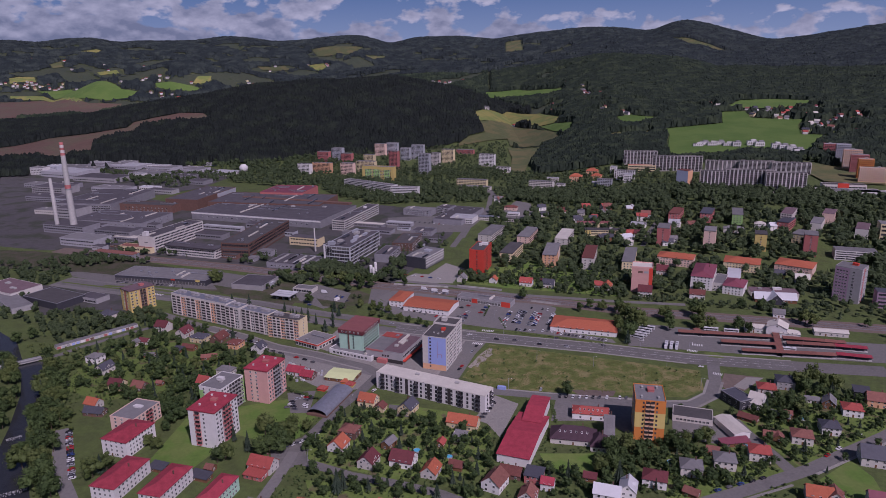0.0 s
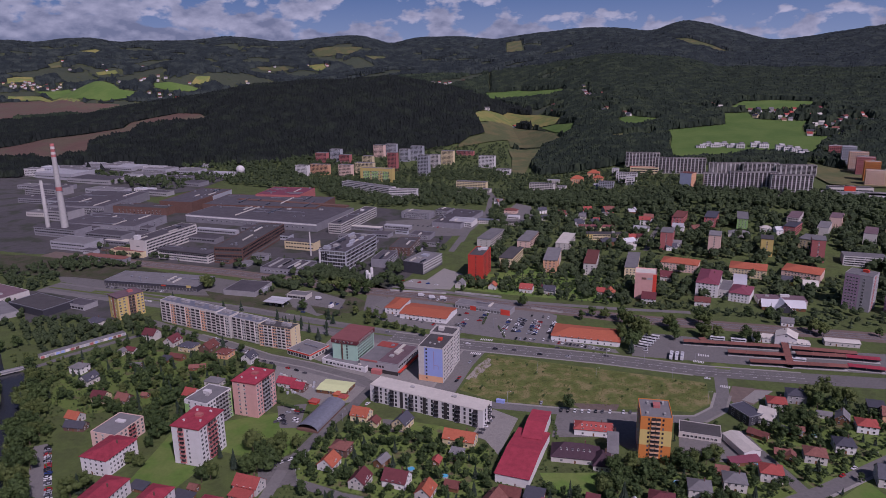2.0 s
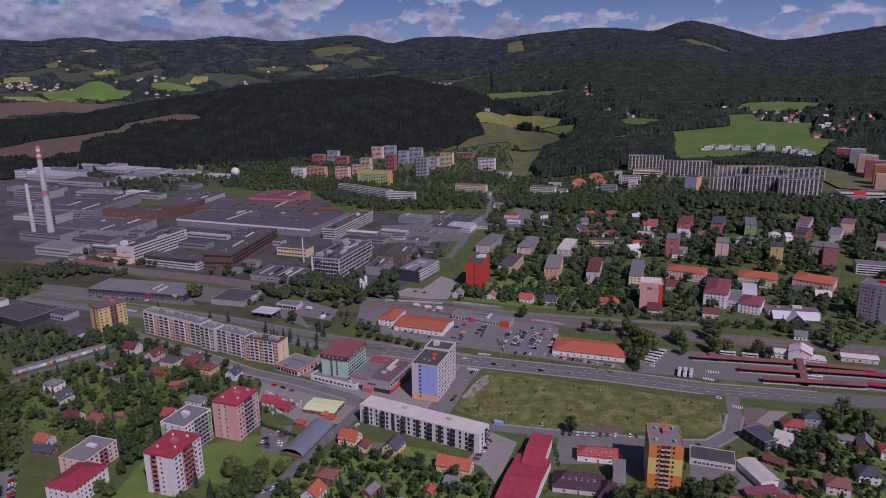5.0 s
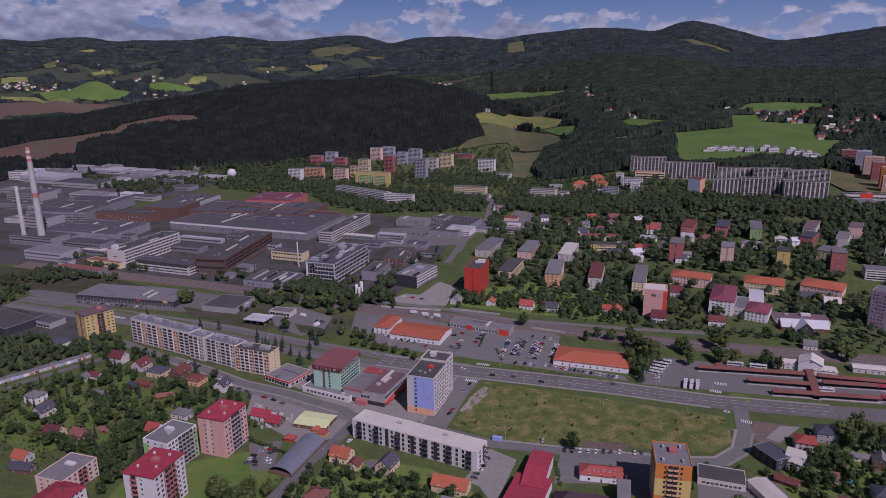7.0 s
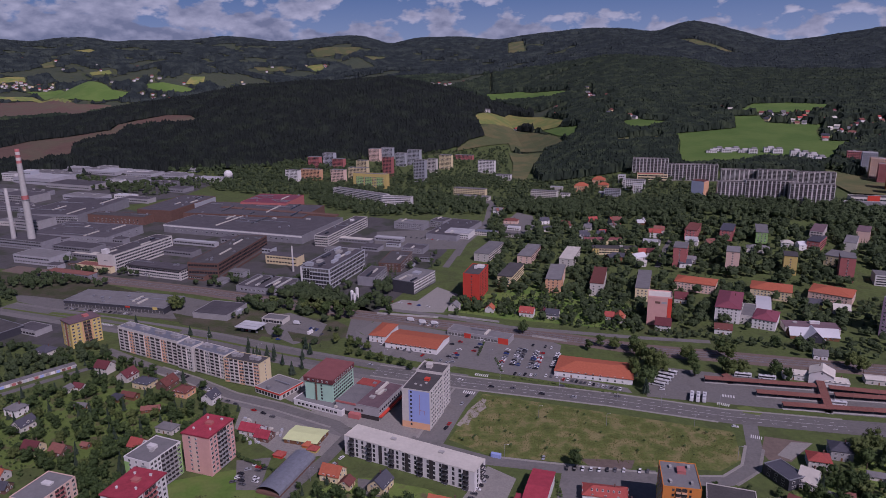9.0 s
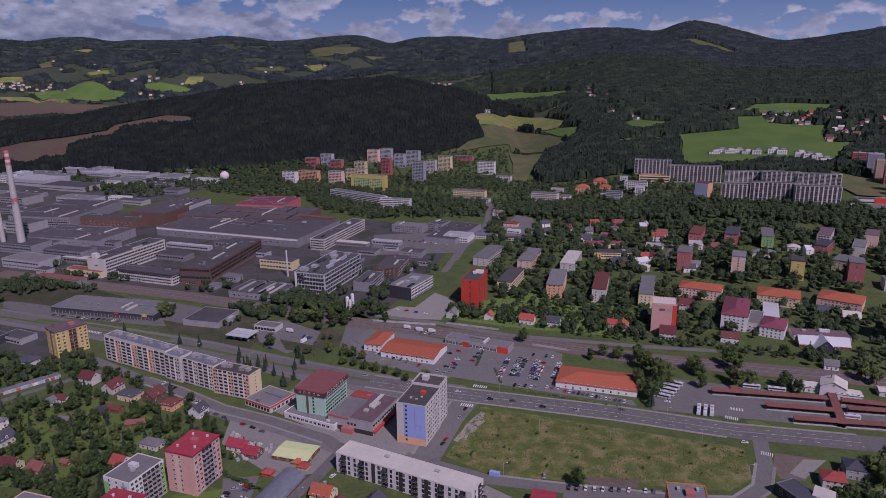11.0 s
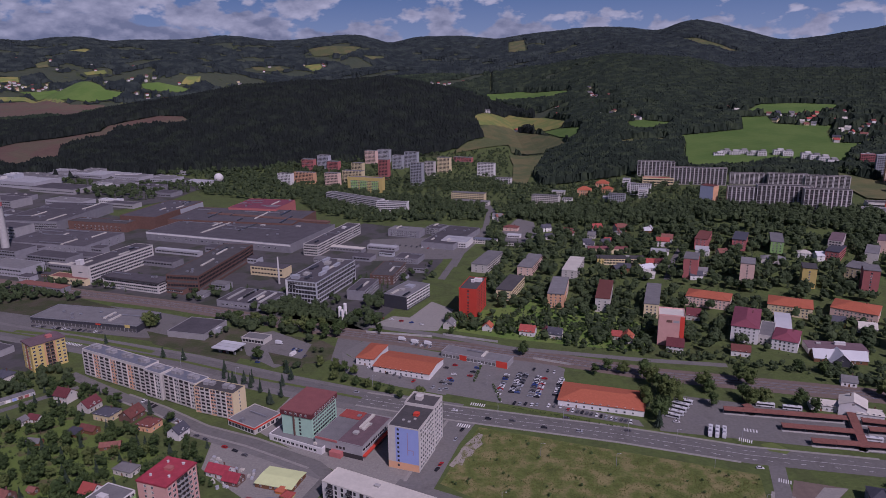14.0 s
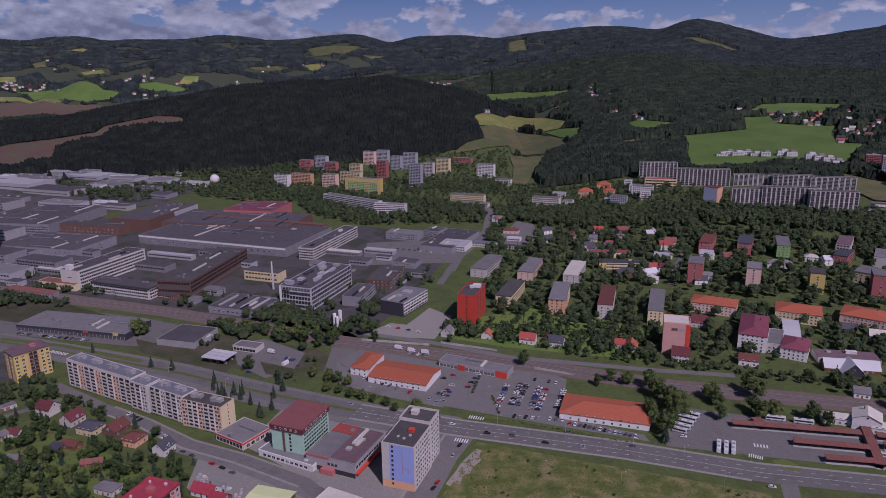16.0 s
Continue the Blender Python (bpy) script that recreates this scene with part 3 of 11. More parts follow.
# ---- kinds of things ----
def columns(b, w, l, n):
    """Vertical loggia bands, each divided by floors, on a long facade."""
    h = b.children[0].bound_box[1][2]
    bw = w / n
    fl = 9
    st = (h - 1.2) / fl
    bm = bmesh.new()
    for s in (-0.27, 0.24):
        u0, u1 = (s - 0.185) * bw, (s + 0.185) * bw
        # dark sheet down the band: loggia shade given as colour
        box(bm, u0, u1, -0.1, 0.05, 1.0, h - 0.3, 1)
        for k in range(fl):
            box(bm, u0, u1, -1.0, -0.85, 1.0 + k * st, 1.0 + k * st + 0.55, 2)
        box(bm, u0 - 0.55, u0, -1.0, 0.02, 1.0, h - 0.3, 0)
        box(bm, u1, u1 + 0.45, -1.0, 0.02, 1.0, h - 0.3, 0)
    box(bm, -0.09 * bw, 0.06 * bw, -0.3, 0.02, 0.5, h + 0.8, 2)
    me = mesh("loggia_band", bm, WALL["white"], DARK_AND_SHADE, WALL["grey"])
    for k in range(n):
        part("loggia_band", me, None, b, at=side_at("F", w, l, -w / 2 + bw * (k + 0.5), 0))


LEAF = [leafy("broad_leaves", (0.024, 0.043, 0.013), (0.07, 0.105, 0.03)), leafy("yellow_green_leaves", (0.045, 0.068, 0.017), (0.1, 0.125, 0.036))]
NEEDLE = leafy("spruce_needles", (0.018, 0.034, 0.02), (0.045, 0.062, 0.04))
WOODS = leafy("wood_leaves", (0.024, 0.038, 0.017), (0.06, 0.085, 0.032), 90.0)
BARK = surface("bark", (0.09, 0.065, 0.045), size=0.6, spread=0.3)
rng = np.random.default_rng(7)


def mesh_np(name, V, T, mat):
    """A triangle mesh from arrays."""
    me = bpy.data.meshes.new(name)
    me.vertices.add(len(V))
    me.vertices.foreach_set("co", np.asarray(V, np.float32).ravel())
    me.loops.add(len(T) * 3)
    me.loops.foreach_set("vertex_index", np.asarray(T, np.int32).ravel())
    me.polygons.add(len(T))
    me.polygons.foreach_set("loop_start", np.arange(0, len(T) * 3, 3, dtype=np.int32))
    me.update(calc_edges=True)
    me.shade_flat()
    me.materials.append(mat)
    return me


def ico():
    bm = bmesh.new()
    bmesh.ops.create_icosphere(bm, subdivisions=1, radius=1)
    V = np.array([v.co[:] for v in bm.verts])
    T = np.array([[v.index for v in f.verts] for f in bm.faces])
    bm.free()
    return V, T


ICO_V, ICO_T = ico()


def leaf_cards(C, N, size):
    """Small bent leaf sprays at points C, facing N."""
    n = len(C)
    a = rng.normal(size=(n, 3))
    N = N + 0.55 * rng.normal(size=(n, 3))
    N /= np.linalg.norm(N, axis=1)[:, None] + 1e-9
    U = np.cross(N, a)
    U /= np.linalg.norm(U, axis=1)[:, None] + 1e-9
    W = np.cross(N, U)
    s = size * rng.uniform(0.6, 1.3, (n, 1))
    P = np.stack([C - U * s, C - W * s * 0.7 + N * s * 0.15, C + U * s, C + W * s * 0.7 + N * s * 0.15], 1).reshape(-1, 3)
    k = np.arange(n)[:, None] * 4
    return P, np.concatenate([k + [0, 1, 2], k + [0, 2, 3]])


def crown(seed, wide, tall, lobes, cards):
    """A broad crown for a tree 1 m high: lobes of foliage with leaf sprays over them."""
    global rng
    rng = np.random.default_rng(seed)
    V, T, n = [], [], 0
    cs, rs = [], []
    for k in range(lobes):
        a, z = rng.uniform(0, 6.28), rng.uniform(0.3, 0.88)
        r = wide * rng.uniform(0.15, 0.72) * math.sqrt(max(0.05, 1 - ((z - 0.55) / 0.5) ** 2))
        cs.append((r * math.cos(a), r * math.sin(a), z * tall))
        rs.append(rng.uniform(0.12, 0.19) * (1.15 if z < 0.7 else 0.85))
    cs[0], rs[0] = (0, 0, 0.58 * tall), 0.26
    for c, r in zip(cs, rs):
        w = ICO_V * rng.uniform(0.7, 1.1, (len(ICO_V), 1)) * r * 0.85 + c
        V.append(w)
        T.append(ICO_T + n)
        n += len(w)
    per = cards // lobes
    for c, r in zip(cs, rs):
        d = rng.normal(size=(per, 3))
        d[:, 2] = np.abs(d[:, 2]) * 0.9 - 0.25
        d /= np.linalg.norm(d, axis=1)[:, None]
        P, Q = leaf_cards(np.array(c) + d * r * rng.uniform(0.85, 1.25, (per, 1)), d, 0.034)
        V.append(P)
        T.append(Q + n)
        n += len(P)
    return np.concatenate(V), np.concatenate(T)


def spruce(seed, wide, tiers=9, spokes=9):
    """A narrow conifer 1 m high: drooping ragged tiers."""
    g = np.random.default_rng(seed)
    V, T, n = [], [], 0
    for k in range(tiers):
        z = 0.1 + 0.86 * k / tiers
        r = wide * (1 - 0.93 * k / tiers) * g.uniform(0.85, 1.15)
        top = min(1.0, z + 0.2)
        P = [(0, 0, top)]
        for s in range(spokes * 2):
            a = 6.283 * s / (spokes * 2) + g.uniform(-0.12, 0.12)
            q = r * (g.uniform(0.8, 1.15) if s % 2 == 0 else g.uniform(0.4, 0.6))
            P.append((q * math.cos(a), q * math.sin(a), z + (g.uniform(-0.02, 0.01) if s % 2 == 0 else 0.035)))
        V.append(np.array(P))
        m = spokes * 2
        T.append(np.array([(0, 1 + s, 1 + (s + 1) % m) for s in range(m)]) + n)
        n += len(P)
    return np.concatenate(V), np.concatenate(T)


def trunk_mesh(top, r, limbs, seed):
    g = random.Random(seed)
    bm = bmesh.new()
    m = bmesh.ops.create_cone(bm, cap_ends=True, segments=7, radius1=r, radius2=r * 0.45, depth=top)
    bmesh.ops.translate(bm, verts=m["verts"], vec=(0, 0, top / 2))
    for k in range(limbs):
        a, up = 6.28 * k / limbs + g.uniform(-0.4, 0.4), g.uniform(0.16, 0.24)
        m = bmesh.ops.create_cone(bm, cap_ends=True, segments=5, radius1=r * 0.5, radius2=r * 0.15, depth=up)
        bmesh.ops.transform(bm, verts=m["verts"], matrix=Matrix.Translation((0, 0, top * g.uniform(0.6, 0.9))) @ Matrix.Rotation(a, 4, "Z") @ Matrix.Rotation(0.75, 4, "Y") @ Matrix.Translation((0, 0, up / 2)))
    return mesh("trunk", bm, BARK)


BROAD = [(trunk_mesh(0.5, 0.022, 4, k), mesh_np("crown", *crown(20 + k, w, 1.0, n, 640), LEAF[k % 3 == 2])) for k, (w, n) in enumerate(((0.42, 15), (0.36, 13), (0.48, 17), (0.33, 12), (0.4, 14), (0.45, 18)))]
CONE = [(trunk_mesh(0.3, 0.014, 0, 9), mesh_np("crown", *spruce(40 + k, w), NEEDLE)) for k, w in enumerate((0.2, 0.24, 0.16))]
TREES, EXTRA = [], []


def tree(x, y, h, kind="L"):
    g = random.Random(int(x * 31 + y * 17))
    tr, cr = g.choice(BROAD if kind == "L" else CONE)
    t = new("tree")
    t.empty_display_size = 0.1
    t.matrix_basis = pose(x, y, float(height(x, y)) - 0.1, 0, 0, g.uniform(0, 360)) @ Matrix.Diagonal((h * g.uniform(0.9, 1.15), h * g.uniform(0.9, 1.15), h, 1))
    if kind == "L":
        tagged(t, "broad-leaved tree with a full green crown in the grass" if h > 10 else "small broad-leaved garden tree in full leaf", "tree")
    else:
        tagged(t, "tall dark green spruce tree in the grass", "tree")
    part("trunk", tr, None, t)
    part("crown", cr, None, t)
    TREES.append((x, y))
    return t


def free(X, Y, gap=1.5):
    """Which places lie on no building, road or yard."""
    ok = np.ones(X.shape, bool)
    for x, y, r, a, b in FOOT:
        dx, dy = X - x, Y - y
        near = (np.abs(dx) < a + b + gap) & (np.abs(dy) < a + b + gap)
        if not near.any():
            continue
        u, v = dx * math.cos(r) + dy * math.sin(r), -dx * math.sin(r) + dy * math.cos(r)
        ok &= ~((np.abs(u) < a + gap) & (np.abs(v) < b + gap))
    for p in PAVED:
        ok &= ~inside(X, Y, p)
    return ok


def scatter(pts, n, seed, gap=1.5):
    g = np.random.default_rng(seed)
    lo, hi = np.min(pts, 0), np.max(pts, 0)
    X, Y = g.uniform(lo[0], hi[0], n * 8), g.uniform(lo[1], hi[1], n * 8)
    ok = inside(X, Y, pts) & free(X, Y, gap)
    return X[ok], Y[ok], g


def grove(pts, space, hs, cone, n):
    X, Y, g = scatter(pts, n * 2, len(TREES) + 3, 2.5)
    got = 0
    for x, y in zip(X, Y):
        if got >= n:
            break
        if all((x - a) ** 2 + (y - b) ** 2 > (space * 0.6) ** 2 for a, b in TREES):
            h, kind = round(g.uniform(*hs), 1), "C" if g.uniform() < cone else "L"
            if len(TREES) < 280:
                tree(round(x, 1), round(y, 1), h, kind)
            else:
                EXTRA.append((x, y, h, kind))
                TREES.append((x, y))
            got += 1


def clump(seed, lobes=3, sprays=9):
    """A light broad-leaved crown for distant trees, 1 m high: lobes with a few leaf sprays."""
    global rng
    rng = np.random.default_rng(seed + 1)
    g = np.random.default_rng(seed)
    V, T, n = [], [], 0
    for k in range(lobes):
        c = np.array([g.uniform(-0.2, 0.2), g.uniform(-0.2, 0.2), g.uniform(0.35, 0.78)]) if k else np.array([0, 0, 0.5])
        w = ICO_V * g.uniform(0.65, 1.15, (len(ICO_V), 1)) * (0.2 if k else 0.32) + c
        keep = ICO_T[[i for i in range(len(ICO_T)) if ICO_V[ICO_T[i], 2].mean() > -0.55]]
        V.append(w)
        T.append(keep + n)
        n += len(w)
        d = g.normal(size=(sprays, 3))
        d[:, 2] = np.abs(d[:, 2])
        d /= np.linalg.norm(d, axis=1)[:, None]
        P, Q = leaf_cards(w.mean(0) + d * (0.22 if k else 0.34) * g.uniform(0.85, 1.15, (sprays, 1)), d, 0.055)
        V.append(P)
        T.append(Q + n)
        n += len(P)
    return np.concatenate(V), np.concatenate(T)


def spike(seed):
    V, T = spruce(seed, 0.22, 4, 4)
    return V, T


CLUMPS, SPIKES = [clump(60 + k) for k in range(4)], [spike(80 + k) for k in range(3)]
BUSHES = [clump(70 + k, 2, 4) for k in range(4)]
TUFTS = []
for k in range(3):
    g_ = np.random.default_rng(90 + k)
    a_ = np.arange(6) * 1.047
    TUFTS.append((np.concatenate([[[0, 0, 1.0]], np.stack([0.3 * np.cos(a_) * g_.uniform(0.7, 1.2, 6), 0.3 * np.sin(a_), 0.45 + 0.15 * g_.uniform(-1, 1, 6)], 1), np.stack([0.34 * np.cos(a_), 0.34 * np.sin(a_), 0 * a_], 1)]),
                 np.array([(0, 1 + i, 1 + (i + 1) % 6) for i in range(6)] + [q for i in range(6) for q in ((1 + i, 7 + i, 7 + (i + 1) % 6), (1 + i, 7 + (i + 1) % 6, 1 + (i + 1) % 6))])))


def joined(name, X, Y, Hh, pick, models, mat, label, category="trees"):
    """Many distant trees as one object."""
    V, T, n = [], [], 0
    Z = height(X, Y)
    g = np.random.default_rng(len(X))
    for k, (mv, mt) in enumerate(models):
        sel = np.nonzero(pick == k)[0]
        if not len(sel):
            continue
        a = g.uniform(0, 6.283, len(sel))
        c, s = np.cos(a)[:, None], np.sin(a)[:, None]
        h = Hh[sel][:, None]
        wide = h * g.uniform(0.85, 1.25, (len(sel), 1))
        P = np.stack([X[sel][:, None] + wide * (mv[None, :, 0] * c - mv[None, :, 1] * s), Y[sel][:, None] + wide * (mv[None, :, 0] * s + mv[None, :, 1] * c), Z[sel][:, None] + h * mv[None, :, 2]], -1)
        V.append(P.reshape(-1, 3))
        T.append((mt[None] + (np.arange(len(sel)) * len(mv))[:, None, None] + n).reshape(-1, 3))
        n += len(sel) * len(mv)
    return tagged(new(name, mesh_np(name, np.concatenate(V), np.concatenate(T), mat)), label, category, kind="stuff")


def wood(pts, n, hs, cone, label):
    X, Y, g = scatter(pts, n, int(abs(pts[0][0]) + n), 2.0)
    X, Y = X[:n], Y[:n]
    if not len(X):
        return
    pick = np.where(g.uniform(size=len(X)) < cone, 4 + g.integers(0, 3, len(X)), g.integers(0, 4, len(X)))
    joined("trees", X, Y, g.uniform(*hs, len(X)), pick, CLUMPS + SPIKES, WOODS, "dark green " + label)


def rest_of_groves():
    """Garden trees past the first three hundred, joined."""
    for kind, models, mat in (("L", [crown(120 + k, w, 1.0, 12, 264) for k, w in enumerate((0.42, 0.36, 0.46, 0.4))], LEAF[0]), ("C", [spruce(140 + k, w) for k, w in enumerate((0.2, 0.24))], NEEDLE)):
        a = np.array([q[:3] for q in EXTRA if q[3] == kind])
        if len(a):
            joined("trees", a[:, 0], a[:, 1], a[:, 2], np.arange(len(a)) % len(models), models, mat, "garden trees in full leaf between the houses" if kind == "L" else "dark spruces between the houses and gardens")


def hedge(pts, n, hs):
    g = np.random.default_rng(n)
    a, b, c, d = [np.array(p) for p in pts]
    u, v = g.uniform(size=(n, 1)), g.uniform(size=(n, 1))
    P = (a * (1 - u) + b * u) * (1 - v) + (d * (1 - u) + c * u) * v
    joined("hedge", P[:, 0], P[:, 1], g.uniform(*hs, n), g.integers(0, 4, n), BUSHES, LEAF[0], "clipped green hedge along the lane", "hedge")


PAINT = [surface("car_paint_" + n, c, rough=0.25, size=2, spread=0.04, vary=0.05, bump=0) for n, c in (("white", (0.6, 0.6, 0.6)), ("silver", (0.3, 0.31, 0.33)), ("black", (0.02, 0.02, 0.025)), ("blue", (0.03, 0.06, 0.2)), ("red", (0.35, 0.02, 0.02)), ("grey", (0.1, 0.1, 0.11)))]
TYRE = surface("tyre_rubber", (0.02, 0.02, 0.02), size=0.5, spread=0.1)


def car_meshes(paint):
    bm = bmesh.new()
    side = [(-2.1, 0.35), (2.1, 0.35), (2.15, 0.75), (1.1, 0.92), (-1.95, 0.95), (-2.15, 0.7)]
    a, b = [bm.verts.new((x, -0.85, z)) for x, z in side], [bm.verts.new((x, 0.85, z)) for x, z in side]
    bm.faces.new(a)
    bm.faces.new(b[::-1])
    for k in range(6):
        bm.faces.new((a[k], b[k], b[(k + 1) % 6], a[(k + 1) % 6]))
    bmesh.ops.recalc_face_normals(bm, faces=bm.faces)
    bmesh.ops.bevel(bm, geom=bm.edges[:], offset=0.07, segments=1, affect="EDGES")
    body = mesh("body", bm, paint)
    bm = bmesh.new()
    lo, hi = [(-1.85, -0.78, 0.93), (1.05, -0.78, 0.93), (1.05, 0.78, 0.93), (-1.85, 0.78, 0.93)], [(-1.4, -0.62, 1.4), (0.35, -0.62, 1.4), (0.35, 0.62, 1.4), (-1.4, 0.62, 1.4)]
    for k in range(4):
        q = (k + 1) % 4
        poly(bm, [lo[k], lo[q], hi[q], hi[k]])
    glass = mesh("glasshouse", bm, GLASS)
    bm = bmesh.new()
    box(bm, -1.42, 0.37, -0.64, 0.64, 1.39, 1.46)
    return body, glass, mesh("roof_panel", bm, paint)


bm = bmesh.new()
bmesh.ops.create_cone(bm, cap_ends=True, segments=10, radius1=0.32, radius2=0.32, depth=0.2, matrix=Matrix.Rotation(radians(90), 4, "X"))
WHEEL = mesh("wheel", bm, TYRE)
CARS = [car_meshes(p) for p in PAINT]
NAMES = ("white", "silver", "black", "blue", "red", "dark grey")


def car(x, y, rot, k=None):
    g = random.Random(int(x * 13 + y * 29))
    k = g.choices(range(6), (6, 5, 5, 2, 1.5, 5))[0] if k is None else k
    c = root("car", x, y, rot, NAMES[k] + " hatchback car parked on the asphalt", "car", "parked cars")
    c.location.z += 0.07
    body, glass, top = CARS[k]
    part("body", body, None, c)
    part("glasshouse", glass, None, c)
    part("roof_panel", top, None, c)
    for sx in (-1.3, 1.3) if y < 350 else ():
        for sy in (-0.8, 0.8):
            part("wheel", WHEEL, None, c, at=pose(sx, sy, 0.32))
    return c


def van(x, y, rot):
    c = root("box_truck", x, y, rot, "white box truck parked on the yard", "truck", "parked trucks")
    c.location.z += 0.06
    bm = bmesh.new()
    box(bm, -3.0, 2.0, -1.15, 1.15, 0.8, 3.2)
    part("cargo_box", bm, PAINT[0], c)
    bm = bmesh.new()
    box(bm, 2.1, 3.6, -1.05, 1.05, 0.5, 2.4)
    bmesh.ops.bevel(bm, geom=bm.edges[:], offset=0.15, segments=1, affect="EDGES")
    part("cab", bm, PAINT[0], c)
    bm = bmesh.new()
    box(bm, 3.4, 3.62, -0.9, 0.9, 1.4, 2.2)
    part("windscreen", bm, GLASS, c)
    for sx in (-2.0, 2.7):
        for sy in (-1.0, 1.0):
            part("wheel", WHEEL, None, c, at=pose(sx, sy, 0.4) @ Matrix.Diagonal((1.3, 1.2, 1.3, 1)))


def container(x, y, rot, mat, label):
    c = root("container", x, y, rot, label, "container")
    bm = bmesh.new()
    box(bm, -3, 3, -1.2, 1.2, 0.0, 2.4)
    part("shell", bm, mat, c)
    for k in range(12):
        bm = bmesh.new()
        box(bm, -2.9 + k * 0.5, -2.7 + k * 0.5, -1.27, -1.19, 0.15, 2.25)
        part("rib", bm, mat, c)


def vents(b, w, l, h, n, seed):
    """Ventilators, skylights and ducts scattered over a works roof."""
    g = random.Random(seed)
    for k in range(n):
        bm = bmesh.new()
        x, y = g.uniform(-w * 0.42, w * 0.42), g.uniform(-l * 0.42, l * 0.42)
        kind = g.random()
        if kind < 0.35:
            box(bm, x - 1.2, x + 1.2, y - 1.2, y + 1.2, h + 0.1, h + g.uniform(1.0, 2.4))
            part("roof_vent", bm, TIN, b)
        elif kind < 0.7:
            a = g.uniform(4, min(w, l) * 0.3 + 4)
            box(bm, x - 1.0, x + 1.0, max(-l * 0.47, y - a), min(l * 0.47, y + a), h + 0.1, h + 1.3)
            part("skylight", bm, GLASS if g.random() < 0.4 else ROOF["pale"], b)
        else:
            a = g.uniform(4, w * 0.2 + 4)
            box(bm, max(-w * 0.47, x - a), min(w * 0.47, x + a), y - 0.5, y + 0.5, h + 0.4, h + 1.2)
            part("duct", bm, TIN, b)


def car_row(x0, y0, x1, y1, n, rot, skip=0.1):
    g = random.Random(int(x0 * 7 + y0))
    for k in range(n):
        if g.random() < skip:
            continue
        u = (k + 0.5) / n
        car(x0 + (x1 - x0) * u + g.uniform(-0.25, 0.25), y0 + (y1 - y0) * u + g.uniform(-0.25, 0.25), rot + g.uniform(-3, 3) + g.choice((0, 180)))


def bus(x, y, rot):
    c = root("bus", x, y, rot, "white coach parked at the bus station", "bus", "parked coaches")
    c.location.z += 0.06
    bm = bmesh.new()
    box(bm, -6, 6, -1.25, 1.25, 0.4, 3.2)
    bmesh.ops.bevel(bm, geom=bm.edges[:], offset=0.18, segments=2, affect="EDGES")
    part("body", bm, PAINT[0], c)
    for s in (-1, 1):
        bm = bmesh.new()
        y0, y1 = sorted((s * 1.24, s * 1.28))
        box(bm, -5.6, 5.2, y0, y1, 1.5, 2.6)
        part("window_band", bm, GLASS, c)
    bm = bmesh.new()
    box(bm, 5.98, 6.03, -1.1, 1.1, 1.3, 2.8)
    part("windscreen", bm, GLASS, c)
    for q in (-2.5, 2.5):
        bm = bmesh.new()
        box(bm, q - 0.8, q + 0.8, -0.7, 0.7, 3.2, 3.36)
        part("roof_unit", bm, TIN, c)
    for sx in (-3.6, 3.9):
        for sy in (-1.15, 1.15):
            part("wheel", WHEEL, None, c, at=pose(sx, sy, 0.5) @ Matrix.Diagonal((1.5, 1.4, 1.5, 1)))
    return c


def ring_wall(bm, r0, r1, z0, z1, seg=24, mi=0, cap=False):
    a = [bm.verts.new((r0 * math.cos(6.2832 * k / seg), r0 * math.sin(6.2832 * k / seg), z0)) for k in range(seg)]
    b = [bm.verts.new((r1 * math.cos(6.2832 * k / seg), r1 * math.sin(6.2832 * k / seg), z1)) for k in range(seg)]
    for k in range(seg):
        f = bm.faces.new((a[k], a[(k + 1) % seg], b[(k + 1) % seg], b[k]))
        f.material_index, f.smooth = mi, True
    if cap:
        bm.faces.new(b).material_index = mi


def stack(x, y, h, r, banded):
    c = root("chimney_stack", x, y, 0, "tall concrete chimney with red and white bands" if banded else "slender grey concrete chimney", "chimney", half=(r, r))
    cut = h * 0.86 if banded else h
    bm = bmesh.new()
    ring_wall(bm, r, r * (0.62 if banded else 0.6), -1, cut, cap=not banded)
    part("shaft", bm, CONCRETE, c)
    if banded:
        for k in range(5):
            bm = bmesh.new()
            z0, z1 = cut + (h - cut) * k / 5, cut + (h - cut) * (k + 1) / 5
            ring_wall(bm, r * (0.62 - 0.02 * k), r * (0.6 - 0.02 * k), z0, z1, cap=k == 4)
            part("painted_band", bm, WALL["rose" if k % 2 == 0 else "offwhite"], c)
        bm = bmesh.new()
        ring_wall(bm, r * 0.84, r * 0.8, h * 0.5, h * 0.54)
        part("painted_band", bm, WALL["rose"], c)
        bm = bmesh.new()
        ring_wall(bm, r * 0.95, r * 0.95, h * 0.495, h * 0.5, cap=True)
        part("gallery", bm, TIN, c)


def ball_tank(x, y, r):
    c = root("gas_tank", x, y, 0, "white spherical gas tank on steel legs", "tank", half=(r, r))
    bm = bmesh.new()
    bmesh.ops.create_icosphere(bm, subdivisions=3, radius=r, matrix=Matrix.Translation((0, 0, r + 3)))
    for f in bm.faces:
        f.smooth = True
    part("tank", bm, WALL["white"], c)
    for k in range(8):
        bm = bmesh.new()
        box(bm, -0.3, 0.3, -0.3, 0.3, -0.5, r + 3)
        part("leg", bm, TIN, c, at=pose(r * 0.9 * math.cos(k * 0.785), r * 0.9 * math.sin(k * 0.785), 0))


